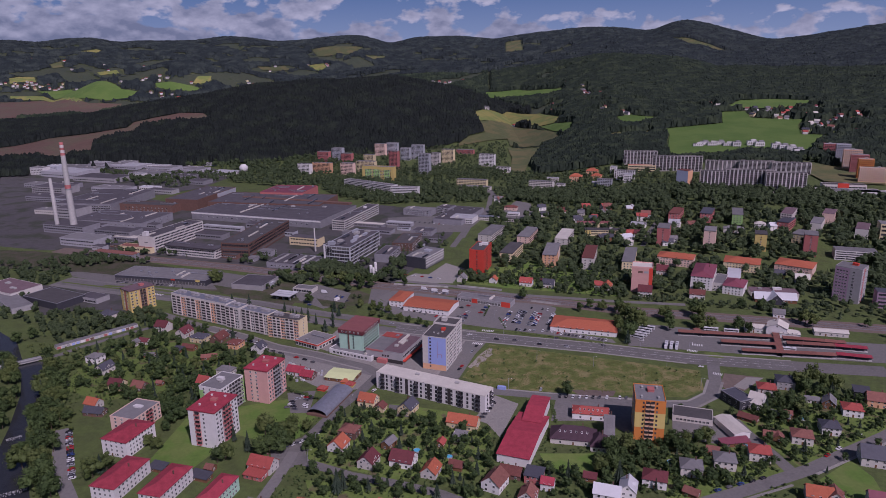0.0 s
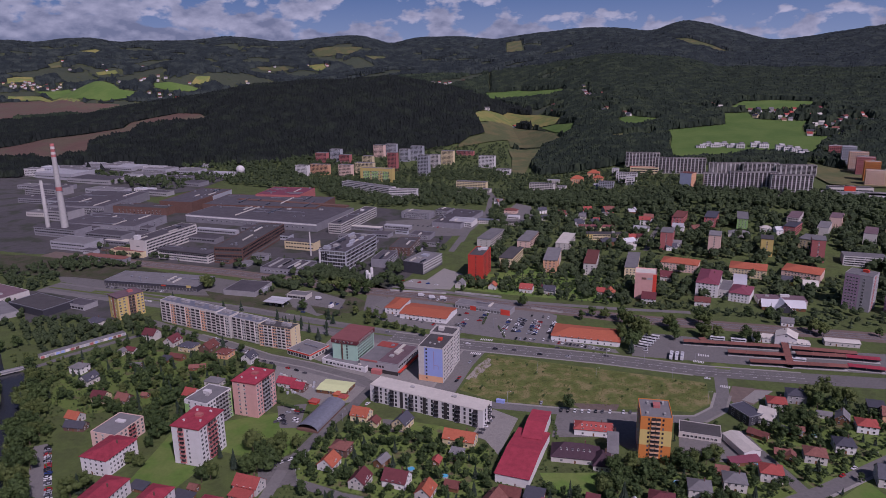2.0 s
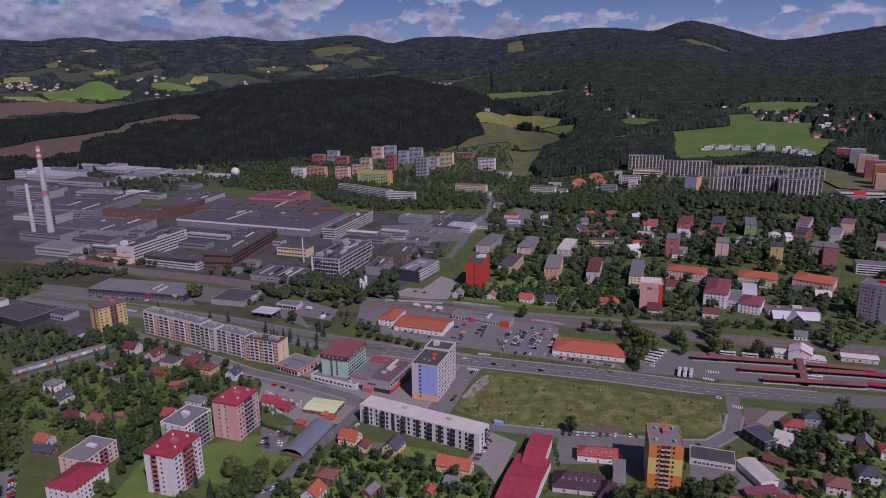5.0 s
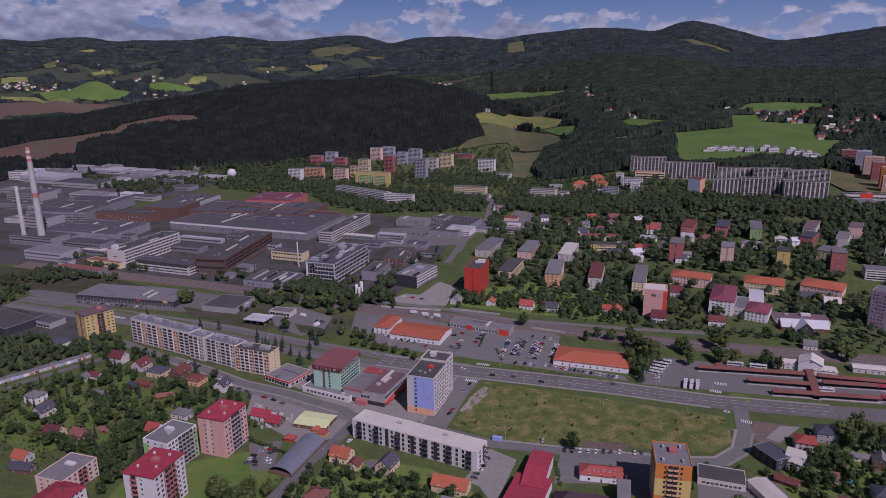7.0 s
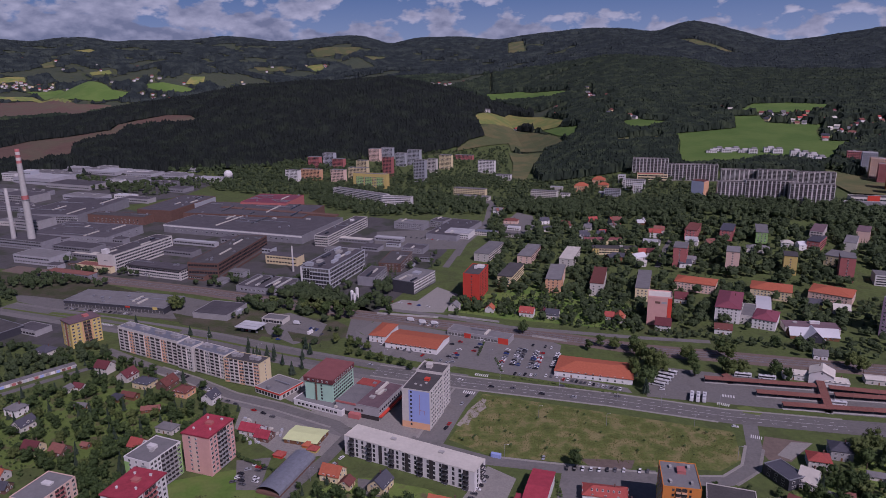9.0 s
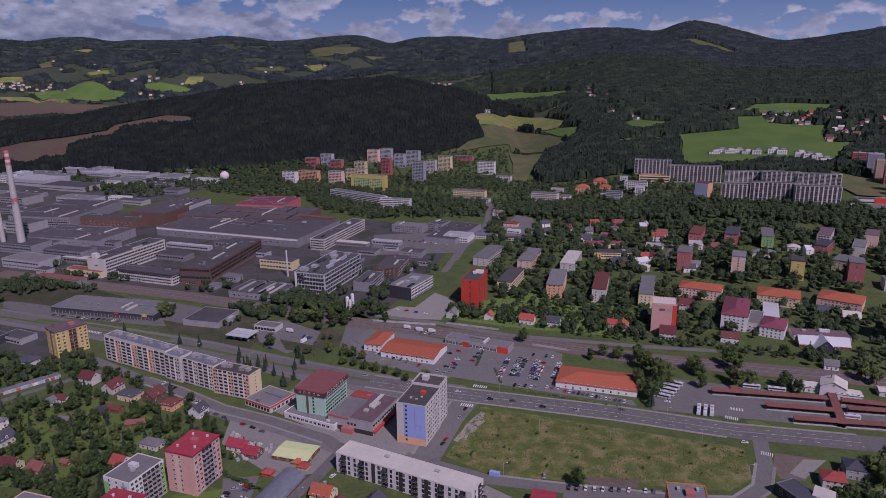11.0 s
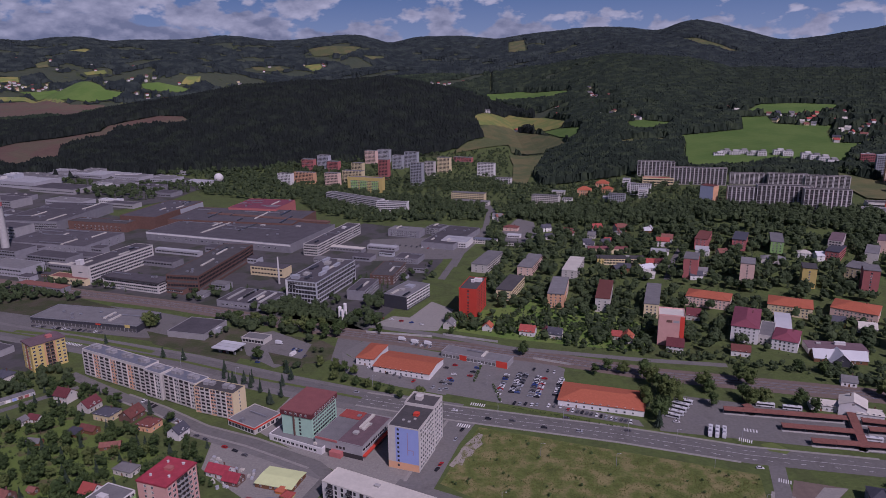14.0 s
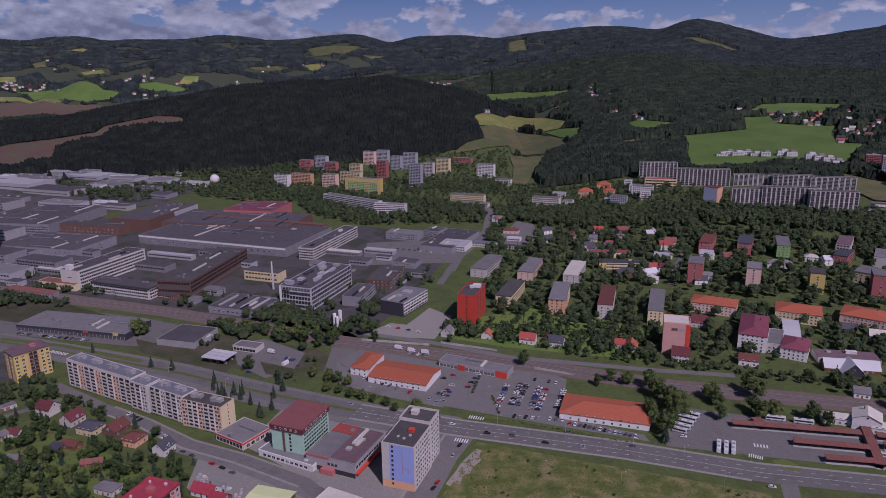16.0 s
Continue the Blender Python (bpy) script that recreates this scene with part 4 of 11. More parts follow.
def silo(x, y, h):
    c = root("silo", x, y, 0, "white cylindrical gas tank standing upright", "silo", half=(2, 2))
    bm = bmesh.new()
    ring_wall(bm, 1.7, 1.7, 1.0, h, 16)
    ring_wall(bm, 1.7, 0.5, h, h + 0.8, 16, cap=True)
    part("tank", bm, WALL["white"], c)
    for k in range(3):
        bm = bmesh.new()
        box(bm, -0.15, 0.15, -0.15, 0.15, -0.3, 1.2)
        part("leg", bm, TIN, c, at=pose(1.3 * math.cos(k * 2.1), 1.3 * math.sin(k * 2.1), 0))


def fuel_canopy(x, y, rot):
    c = root("fuel_canopy", x, y, rot, "white striped canopy of a filling station", "canopy", half=(12, 9))
    for k in range(3):
        bm = bmesh.new()
        box(bm, -11, 11, -8.5 + 5.8 * k, -3.5 + 5.8 * k, 4.8, 5.5)
        part("roof_panel", bm, ROOF["white"], c)
    bm = bmesh.new()
    box(bm, -10.8, 10.8, -8.3, 8.0, 4.6, 4.8)
    part("ceiling_deck", bm, TIN, c)
    for px in (-7, 0, 7):
        for py in (-4, 4):
            bm = bmesh.new()
            box(bm, px - 0.25, px + 0.25, py - 0.25, py + 0.25, -0.2, 4.6)
            part("post", bm, TIN, c)
            bm = bmesh.new()
            box(bm, px + 0.8, px + 2.2, py - 0.35, py + 0.35, -0.1, 1.9)
            part("pump", bm, WALL["grey"], c)


def platform_roof(x0, y0, x1, y1, roof="rust"):
    """A long low bus shelter on posts, with a dark back wall."""
    d = Vector((x1 - x0, y1 - y0, 0))
    L = d.length
    c = root("bus_shelter", (x0 + x1) / 2, (y0 + y1) / 2, math.degrees(math.atan2(d.y, d.x)), "long bus shelter with a rusty red sheet roof" if roof == "rust" else "bus shelter with a bright crimson roof", "bus shelter", "platform shelters", half=(L / 2, 3))
    n = max(2, int(L / 12))
    for k in range(n):
        bm = bmesh.new()
        a, b = -L / 2 + L * k / n + 0.05, -L / 2 + L * (k + 1) / n - 0.05
        for q in ((a, b),):
            poly(bm, [(a, -2.6, 3.3), (b, -2.6, 3.3), (b, 2.6, 3.75), (a, 2.6, 3.75)])
            poly(bm, [(a, -2.6, 3.05), (a, 2.6, 3.5), (b, 2.6, 3.5), (b, -2.6, 3.05)])
            poly(bm, [(a, -2.6, 3.05), (b, -2.6, 3.05), (b, -2.6, 3.3), (a, -2.6, 3.3)])
            poly(bm, [(a, -2.6, 3.3), (a, 2.6, 3.75), (a, 2.6, 3.5), (a, -2.6, 3.05)])
            poly(bm, [(b, -2.6, 3.05), (b, 2.6, 3.5), (b, 2.6, 3.75), (b, -2.6, 3.3)])
            poly(bm, [(a, 2.6, 3.5), (a, 2.6, 3.75), (b, 2.6, 3.75), (b, 2.6, 3.5)])
        part("roof_panel", bm, ROOF[roof], c)
        bm = bmesh.new()
        box(bm, a, a + 0.25, -0.2, 0.2, -0.2, 3.4)
        part("post", bm, TIN, c)
    bm = bmesh.new()
    box(bm, -L / 2, L / 2, 0.9, 1.1, 0.3, 3.2)
    part("back_wall", bm, WALL["dark"], c)
    bm = bmesh.new()
    box(bm, -L / 2, L / 2, -2.4, 2.4, -0.3, 0.18)
    part("platform", bm, CONCRETE, c)


def footbridge(x0, y0, x1, y1):
    d = Vector((x1 - x0, y1 - y0, 0))
    L = d.length
    c = root("bridge", (x0 + x1) / 2, (y0 + y1) / 2, math.degrees(math.atan2(d.y, d.x)), "pale concrete bridge across the river", "bridge", half=(L / 2, 3))
    bm = bmesh.new()
    box(bm, -L / 2, L / 2, -2.5, 2.5, 0.6, 1.5)
    part("deck", bm, CONCRETE, c)
    for s in (-2.5, 2.3):
        bm = bmesh.new()
        box(bm, -L / 2, L / 2, s, s + 0.2, 1.5, 2.5)
        part("parapet", bm, TIN, c)
    bm = bmesh.new()
    box(bm, -1, 1, -2.2, 2.2, -0.5, 0.6)
    part("pier", bm, CONCRETE, c)


def pool(x, y, r):
    c = root("paddling_pool", x, y, 0, "round garden pool with bright blue water", "pool", half=(r, r))
    bm = bmesh.new()
    ring_wall(bm, r, r, -0.1, 1.0, 20)
    ring_wall(bm, r - 0.12, r - 0.12, 1.0, 0.6, 20)
    part("rim", bm, WALL["steel"], c)
    bm = bmesh.new()
    ring_wall(bm, r - 0.06, r - 0.06, 0.5, 0.85, 20, cap=True)
    part("water", bm, surface("pool_water", (0.1, 0.42, 0.6), rough=0.1, size=1, spread=0.1), c)


def street_lamp(x, y):
    c = root("street_lamp", x, y, 0, "grey steel street lamp beside the road", "street lamp", "street lamps")
    bm = bmesh.new()
    ring_wall(bm, 0.13, 0.08, -0.3, 9.0, 8, cap=True)
    part("pole", bm, TIN, c)
    bm = bmesh.new()
    box(bm, -0.06, 2.0, -0.06, 0.06, 8.9, 9.0)
    part("arm", bm, TIN, c)
    bm = bmesh.new()
    box(bm, 1.7, 2.5, -0.18, 0.18, 8.82, 8.96)
    part("lamp_head", bm, FRAME, c)


def goods(x, y, k):
    c = root("pallet_stack", x, y, -20 + 13 * k, "stack of wrapped pale building materials in the yard", "goods", "yard goods")
    g = random.Random(k)
    for i in range(6):
        bm = bmesh.new()
        px, py, h = g.uniform(-4, 4), g.uniform(-3, 3), g.uniform(0.8, 2.0)
        box(bm, px - 0.9, px + 0.9, py - 0.7, py + 0.7, 0.0, h)
        part("pallet", bm, (ROOF["pale"], CONCRETE, WALL["steel"])[i % 3], c)


def fence(x0, y0, x1, y1):
    d = Vector((x1 - x0, y1 - y0, 0))
    L = d.length
    c = root("fence", (x0 + x1) / 2, (y0 + y1) / 2, math.degrees(math.atan2(d.y, d.x)), "grey concrete panel fence beside the railway", "fence")
    n = max(1, int(L / 4))
    for k in range(n):
        bm = bmesh.new()
        a = -L / 2 + L * k / n
        box(bm, a + 0.1, a + L / n - 0.1, -0.06, 0.06, 0.0, 1.9)
        part("panel", bm, CONCRETE, c)
        bm = bmesh.new()
        box(bm, a - 0.1, a + 0.1, -0.1, 0.1, -0.3, 2.1)
        part("post", bm, CONCRETE, c)


def crossing(x0, y0, x1, y1, n):
    """White bars of a pedestrian crossing."""
    d = Vector((x1 - x0, y1 - y0, 0))
    w = d.length / n
    bm = bmesh.new()
    for k in range(n):
        box(bm, -d.length / 2 + w * k, -d.length / 2 + w * (k + 0.5), -2.0, 2.0, 0.0, 0.012)
    ob = new("crossing", mesh("crossing", bm, MARK))
    ob.matrix_basis = pose((x0 + x1) / 2, (y0 + y1) / 2, 0.1, 0, 0, math.degrees(math.atan2(d.y, d.x)))
    tagged(ob, "white zebra crossing painted on asphalt", "road marking", kind="structure")


def along(pts, off):
    P = [Vector((*p, 0)) for p in pts]
    out = []
    for i, p in enumerate(P):
        d = (P[min(i + 1, len(P) - 1)] - P[max(i - 1, 0)]).normalized()
        out.append(p + Vector((-d.y, d.x, 0)) * off)
    return out


def lane_marks(pts, off, solid=False):
    P = along(pts, off)
    bm = bmesh.new()
    for a, b in zip(P, P[1:]):
        L = (b - a).length
        d = (b - a) / L
        n = Vector((-d.y, d.x, 0)) * 0.11
        s = 0.0
        while s < L:
            e = min(L, s + (9.0 if solid else 3.0))
            p, q = a + d * s, a + d * e
            poly(bm, [(*(p - n).to_tuple()[:2], 0.095), (*(q - n).to_tuple()[:2], 0.095), (*(q + n).to_tuple()[:2], 0.095), (*(p + n).to_tuple()[:2], 0.095)])
            s += 9.0
    tagged(new("lane_marking", mesh("lane_marking", bm, MARK)), "white painted lane marking on asphalt", "road marking", kind="structure")


def kerb(pts, off):
    P = along(pts, off)
    bm = bmesh.new()
    for a, b in zip(P, P[1:]):
        d = (b - a).normalized()
        n = Vector((-d.y, d.x, 0)) * 0.9
        for lo, hi, z in ((-1, 1, 0.18),):
            v = [(a - n), (b - n), (b + n), (a + n)]
            poly(bm, [(p.x, p.y, z) for p in v])
            for k in range(4):
                p, q = v[k], v[(k + 1) % 4]
                poly(bm, [(p.x, p.y, 0), (q.x, q.y, 0), (q.x, q.y, z), (p.x, p.y, z)])
    bmesh.ops.recalc_face_normals(bm, faces=bm.faces)
    tagged(new("pavement", mesh("pavement", bm, PAVING)), "pale kerb and pavement along the road", "pavement", kind="structure")


def rails(pts):
    k = 0
    for off in (-4.2, 0.2, 4.6):
        for g in (-0.75, 0.75):
            P = along(pts, off + g)
            bm = bmesh.new()
            for a, b in zip(P, P[1:]):
                d = (b - a).normalized()
                n = Vector((-d.y, d.x, 0)) * 0.08
                v = [(a - n), (b - n), (b + n), (a + n)]
                poly(bm, [(p.x, p.y, 0.32) for p in v])
                poly(bm, [(v[0].x, v[0].y, 0.05), (v[1].x, v[1].y, 0.05), (v[1].x, v[1].y, 0.32), (v[0].x, v[0].y, 0.32)])
            tagged(new("rail", mesh("rail", bm, TIN)), "steel rail on the ballast bed", "rail", kind="structure")


def weir(x0, y0, x1, y1):
    """A low stepped weir with broken white water."""
    d = Vector((x1 - x0, y1 - y0, 0))
    c = root("weir", (x0 + x1) / 2, (y0 + y1) / 2, math.degrees(math.atan2(d.y, d.x)), "low weir with white broken water", "weir")
    g = random.Random(int(x0))
    for k in range(3):
        bm = bmesh.new()
        a = -d.length / 2
        while a < d.length / 2:
            s, w = g.uniform(0.5, 2.4 - 0.4 * k), g.uniform(0.15, 0.5)
            y = -1.6 * k - g.uniform(0.0, 1.0)
            box(bm, a, a + w, y - s, y, 0.0, g.uniform(0.04, 0.12))
            a += w + g.uniform(0.0, 0.5 + 0.8 * k)
        part("foam_step", bm, CONCRETE, c)

# ---- roads, yards and fields ----
strip('road', [(-432.7, 737.0), (-391.3, 720.5), (-269.4, 675.4), (-198.4, 647.6), (-127.2, 613.4), (-51.9, 581.1), (14.6, 558.6), (116.1, 529.4), (187.6, 504.0), (258.5, 488.4), (323.5, 476.1)], 19, 0.06, ASPHALT, 'wide grey asphalt main road with two carriageways', 'road')
strip('road', [(-432.7, 735.0), (-391.3, 718.5), (-269.4, 673.4), (-198.4, 645.6), (-127.2, 611.4), (-51.9, 579.1), (14.6, 556.6)], 31, 0.052, ASPHALT, 'asphalt shoulders and bus lanes of the main road', 'road')
strip('verge', [(-429.8, 732.7), (-389.7, 717.8), (-268.9, 674.2), (-198.0, 646.5), (-126.9, 612.5), (-52.0, 582.0)], 3, 0.1, VERGE, 'mown grass strip between the carriageways', 'verge')
strip('road', [(-63.3, 720.1), (-4.1, 698.3), (59.3, 666.7), (163.6, 639.9), (223.0, 628.5)], 7, 0.06, ASPHALT, 'narrow grey street beside the railway', 'road')
strip('railway', [(-506.5, 870.4), (-458.2, 851.5), (-252.2, 778.4), (-80.5, 703.2), (-3.7, 676.3), (79.4, 649.3), (163.6, 614.4), (303.4, 577.3), (405.1, 550.4)], 23, 0.05, BALLAST, 'brown ballast bed of a railway line', 'railway')
strip('road', [(-53.6, 479.8), (-71.0, 500.0), (-114.3, 525.1), (-150.9, 541.7), (-188.6, 568.1), (-221.9, 587.5), (-279.8, 626.4)], 9, 0.05, ASPHALT, 'grey side street in front of the flats', 'road')
strip('road', [(24.9, 562.6), (7.3, 523.6), (-6.3, 482.3), (-16.9, 450.6)], 17, 0.05, ASPHALT, 'grey street beside the tower block', 'road')
strip('road', [(-60.8, 484.3), (-70.2, 459.5), (-83.2, 434.6), (-93.8, 404.7), (-101.1, 385.9), (-107.6, 374.6)], 8, 0.045, ASPHALT, 'grey residential lane going down to a crossing', 'road')
strip('road', [(-103.4, 379.5), (-106.8, 355.5), (-111.2, 333.0), (-112.9, 310.1)], 7, 0.055, ASPHALT, 'grey residential lane between gardens', 'road')
strip('road', [(-103.6, 372.0), (-86.9, 364.2), (-65.5, 353.2), (-38.9, 344.7), (-13.3, 334.4), (7.8, 320.9)], 7, 0.05, ASPHALT, 'grey residential street with parked cars', 'road')
strip('road', [(346.7, 433.7), (265.5, 386.3), (198.5, 351.1), (158.5, 334.3), (125.7, 321.5)], 9, 0.06, ASPHALT, 'grey residential street past the villas', 'road')
strip('road', [(178.9, 415.6), (180.9, 393.8), (185.3, 370.6), (188.8, 348.0)], 8, 0.05, ASPHALT, 'grey connecting lane between villas', 'road')
strip('road', [(198.6, 494.6), (189.1, 465.6), (177.6, 443.8), (159.9, 431.1), (134.9, 432.0), (93.8, 440.0), (59.3, 447.1), (27.8, 454.3), (-21.2, 480.0)], 9, 0.055, ASPHALT, 'curved grey street round the empty field', 'road')
strip('road', [(-262.2, 411.6), (-249.6, 384.0), (-232.0, 353.5), (-212.0, 326.8)], 8, 0.05, ASPHALT, 'grey lane beside the river trees', 'road')
strip('road', [(-61.8, 486.2), (-109.5, 514.2), (-162.0, 539.9)], 7, 0.04, ASPHALT, 'grey yard lane', 'road')
patch('parking_lot', [(-59.9, 689.4), (1.0, 659.9), (82.7, 642.2), (98.3, 625.4), (84.7, 570.4), (133.1, 546.5), (134.3, 538.4), (43.1, 573.0), (1.7, 589.6), (-26.9, 612.4), (-53.4, 631.4), (-74.6, 662.1)], 0.045, ASPHALT, 'grey asphalt car park of the supermarkets', 'parking')
patch('bus_station', [(148.9, 563.7), (169.3, 580.6), (212.9, 567.3), (281.5, 541.7), (379.9, 521.6), (349.9, 487.3), (259.1, 505.4), (189.8, 522.1), (143.1, 533.1)], 0.05, ASPHALT, 'grey asphalt forecourt of the bus station', 'bus station')
patch('yard', [(140.9, 414.6), (182.3, 414.7), (173.2, 377.3), (154.5, 381.2), (133.1, 390.5)], 0.04, ASPHALT, 'grey asphalt yard beside low workshops', 'yard')
patch('yard', [(69.1, 445.9), (122.1, 442.4), (108.0, 392.7), (91.3, 411.0), (59.8, 412.0)], 0.035, ASPHALT, 'grey asphalt yard between workshops', 'yard')
patch('yard', [(25.8, 449.1), (41.2, 436.0), (24.5, 391.9), (17.5, 409.8), (8.8, 416.0)], 0.035, PAVING, 'pale paved yard beside the white flats', 'yard')
patch('yard', [(-140.2, 532.6), (-63.2, 483.6), (-69.3, 463.3), (-92.5, 457.4), (-112.1, 474.3), (-136.1, 496.3)], 0.03, PAVING, 'pale paved sales yard with stacked goods', 'yard')
patch('yard', [(-123.8, 458.1), (-103.7, 460.8), (-102.7, 428.1), (-115.6, 428.3)], 0.035, ASPHALT, 'grey car park between the towers', 'parking')
patch('yard', [(-119.6, 386.4), (-101.3, 395.9), (-93.0, 369.8), (-105.8, 358.4), (-115.2, 370.5)], 0.04, ASPHALT, 'grey junction with parked cars', 'road')
patch('yard', [(-84.4, 691.3), (-60.3, 692.9), (-72.5, 659.9), (-73.7, 637.7), (-83.6, 645.9)], 0.038, ASPHALT, 'grey forecourt beside the red-roofed market', 'yard')
patch('yard', [(-58.4, 720.0), (-40.5, 743.5), (-25.0, 738.8), (-5.5, 782.0), (15.7, 758.6), (0.6, 705.5), (-33.2, 709.1)], 0.03, PAVING, 'paved forecourt of the dark office', 'yard')
patch('yard', [(-153.9, 659.1), (-125.5, 633.4), (-107.3, 647.5), (-104.6, 679.3), (-144.3, 710.1), (-169.9, 698.7)], 0.035, ASPHALT, 'dark asphalt of the filling station', 'yard')
patch('yard', [(-428.3, 752.3), (-383.9, 730.5), (-262.6, 699.2), (-220.4, 694.3), (-223.0, 741.3), (-273.8, 765.7), (-395.6, 804.0), (-448.1, 782.2)], 0.03, ASPHALT, 'grey car park of the low supermarket', 'parking')
patch('yard', [(-531.5, 871.4), (-465.3, 863.0), (-231.0, 779.2), (-147.2, 742.9), (-110.0, 763.0), (-61.9, 707.5), (-41.7, 760.6), (5.0, 922.5), (19.8, 1053.0), (-108.4, 1124.8), (-156.9, 1032.2), (-431.1, 1142.3), (-605.1, 1271.3), (-568.5, 1471.7), (-891.6, 1560.9), (-1034.9, 1448.1), (-703.9, 930.5)], 0.02, YARD, 'grey factory yards of concrete and asphalt', 'factory yard', paved=False)
patch('yard', [(-86.3, 926.5), (18.2, 933.4), (40.2, 994.9), (4.8, 1038.8), (-90.4, 1028.9)], 0.03, ASPHALT, 'grey car park by the low offices', 'parking')
strip('road', [(17.7, 900.0), (28.6, 956.9), (56.5, 1036.2), (86.0, 1131.8), (83.2, 1208.6), (71.8, 1322.8)], 7, 0.05, ASPHALT, 'dark grey street leading to the hill', 'road', grid=1.0)
patch('field', [(28.2, 540.2), (184.2, 484.0), (176.0, 452.5), (159.1, 441.1), (127.0, 445.6), (72.1, 451.8), (28.2, 459.6), (3.5, 479.0)], 0.05, WEEDS, 'empty building plot overgrown with grass and weeds', 'field')
patch('rail_yard', [(-685.3, 893.8), (-534.7, 865.3), (-374.9, 812.3), (-305.8, 771.1), (-310.5, 731.1), (-422.1, 768.6), (-531.3, 787.9), (-624.5, 807.0)], 0.04, DULL, 'overgrown sidings beside the works', 'railway', paved=False)
patch('yard', [(200.9, 478.4), (226.8, 469.8), (204.0, 449.8), (191.6, 452.0), (191.1, 460.9)], 0.04, BALLAST, 'bare brown parking ground by the junction', 'gravel')
patch('yard', [(214.0, 471.2), (226.8, 469.8), (204.8, 451.5), (198.9, 457.0)], 0.07, PAVING, 'pale paved parking bays by the junction', 'parking')
patch('slab', [(27.7, 533.1), (30.4, 530.7), (28.5, 523.9), (30.1, 520.5), (24.5, 513.0), (22.3, 506.6), (18.6, 504.7), (16.3, 496.4), (12.9, 498.6), (11.0, 494.6), (8.4, 496.7), (14.3, 509.1), (17.5, 517.7)], 0.09, SLAB, 'cracked pale concrete slab on the plot', 'concrete')
patch('lawn', [(-152.6, 438.6), (-117.5, 449.9), (-97.2, 424.8), (-98.9, 402.8), (-111.8, 386.2), (-144.0, 400.7), (-160.2, 362.9), (-189.6, 369.7), (-184.8, 423.9)], 0.02, LAWN, 'mown green lawn round the towers', 'lawn', paved=False)
patch('lawn', [(46.8, 373.0), (83.2, 371.9), (74.5, 350.2), (49.0, 353.8)], 0.03, LAWN, 'mown green lawn of a garden', 'lawn')
patch('lawn', [(199.7, 341.1), (228.2, 360.2), (231.1, 342.9), (226.5, 323.7), (200.0, 324.4)], 0.03, LAWN, 'mown green garden lawn', 'lawn')
patch('lawn', [(-4.9, 745.0), (46.9, 757.5), (97.4, 786.1), (160.2, 753.6), (184.4, 712.2), (167.9, 655.0), (61.0, 685.7), (0.5, 711.7)], 0.02, LAWN, 'sunny gardens with mown grass', 'lawn', paved=False)
patch('river', [(-467.2, 628.7), (-409.0, 586.3), (-379.5, 561.8), (-351.3, 521.2), (-334.5, 520.5), (-303.0, 460.7), (-290.6, 423.6), (-273.7, 391.2), (-245.0, 343.0), (-219.6, 299.7), (-258.6, 300.7), (-295.2, 355.3), (-288.8, 385.2), (-298.2, 412.7), (-318.5, 461.3), (-338.7, 497.7), (-367.6, 521.8), (-398.1, 523.0)], 0.03, WATER, 'dark river with a weir between wooded banks', 'river')
strip('verge', [(34.8, 572.4), (84.9, 554.5), (133.2, 534.6), (175.1, 518.8)], 3.5, 0.05, VERGE, 'mown grass verge beside the main road', 'verge')
strip('verge', [(-84.0, 613.9), (-41.7, 597.3), (5.6, 578.5)], 7, 0.05, VERGE, 'mown grass verge beside the main road', 'verge')
strip('verge', [(-375.9, 717.4), (-313.3, 700.7), (-232.4, 666.7)], 5, 0.075, VERGE, 'mown grass verge beside the main road', 'verge')
patch('yard', [(-479.0, 828.9), (-429.8, 805.2), (-238.4, 741.8), (-164.4, 713.2), (-96.8, 687.1), (-74.6, 662.1), (-88.9, 642.0), (-126.9, 639.2), (-198.4, 672.1), (-269.8, 699.4), (-390.6, 741.4), (-433.1, 759.5)], 0.018, DULL, 'worn grass between the railway and the road', 'grass', paved=False)
patch('yard', [(-458.2, 725.4), (-375.9, 706.9), (-307.8, 654.9), (-310.1, 629.7), (-356.4, 643.5), (-394.3, 626.2)], 0.03, YARD, 'dark car park beside the yellow tower', 'parking')
patch('yard', [(-49.0, 438.3), (-28.9, 433.2), (-31.3, 420.1), (-47.2, 421.5)], 0.05, ASPHALT, 'grey parking bays by the flats', 'parking')
patch('forecourt', [(-115.3, 539.0), (-101.5, 589.4), (-60.5, 582.9), (5.7, 563.8), (2.7, 493.0), (-24.2, 472.3), (-54.8, 490.6)], 0.028, PAVING, 'grey paved ground round the hotel', 'paving')
patch('lawn', [(-97.2, 399.2), (-61.6, 433.9), (-44.4, 439.0), (-9.1, 427.3), (19.6, 399.0), (12.9, 352.0), (-39.1, 348.0), (-93.0, 369.8)], 0.015, GARDEN, 'garden plots with grass and beds', 'garden', paved=False)
patch('lawn', [(-38.7, 341.4), (11.4, 330.7), (10.1, 311.4), (-78.4, 313.7), (-90.9, 349.5)], 0.015, GARDEN, 'garden plots with grass and beds', 'garden', paved=False)
patch('lawn', [(123.8, 372.5), (167.0, 377.5), (184.6, 370.6), (186.7, 347.0), (134.0, 327.2), (108.1, 323.0)], 0.015, GARDEN, 'garden plots with grass and beds', 'garden', paved=False)
patch('lawn', [(177.4, 411.9), (253.3, 449.7), (288.6, 423.5), (268.4, 391.0), (195.9, 352.4)], 0.015, GARDEN, 'garden plots with grass and beds', 'garden', paved=False)
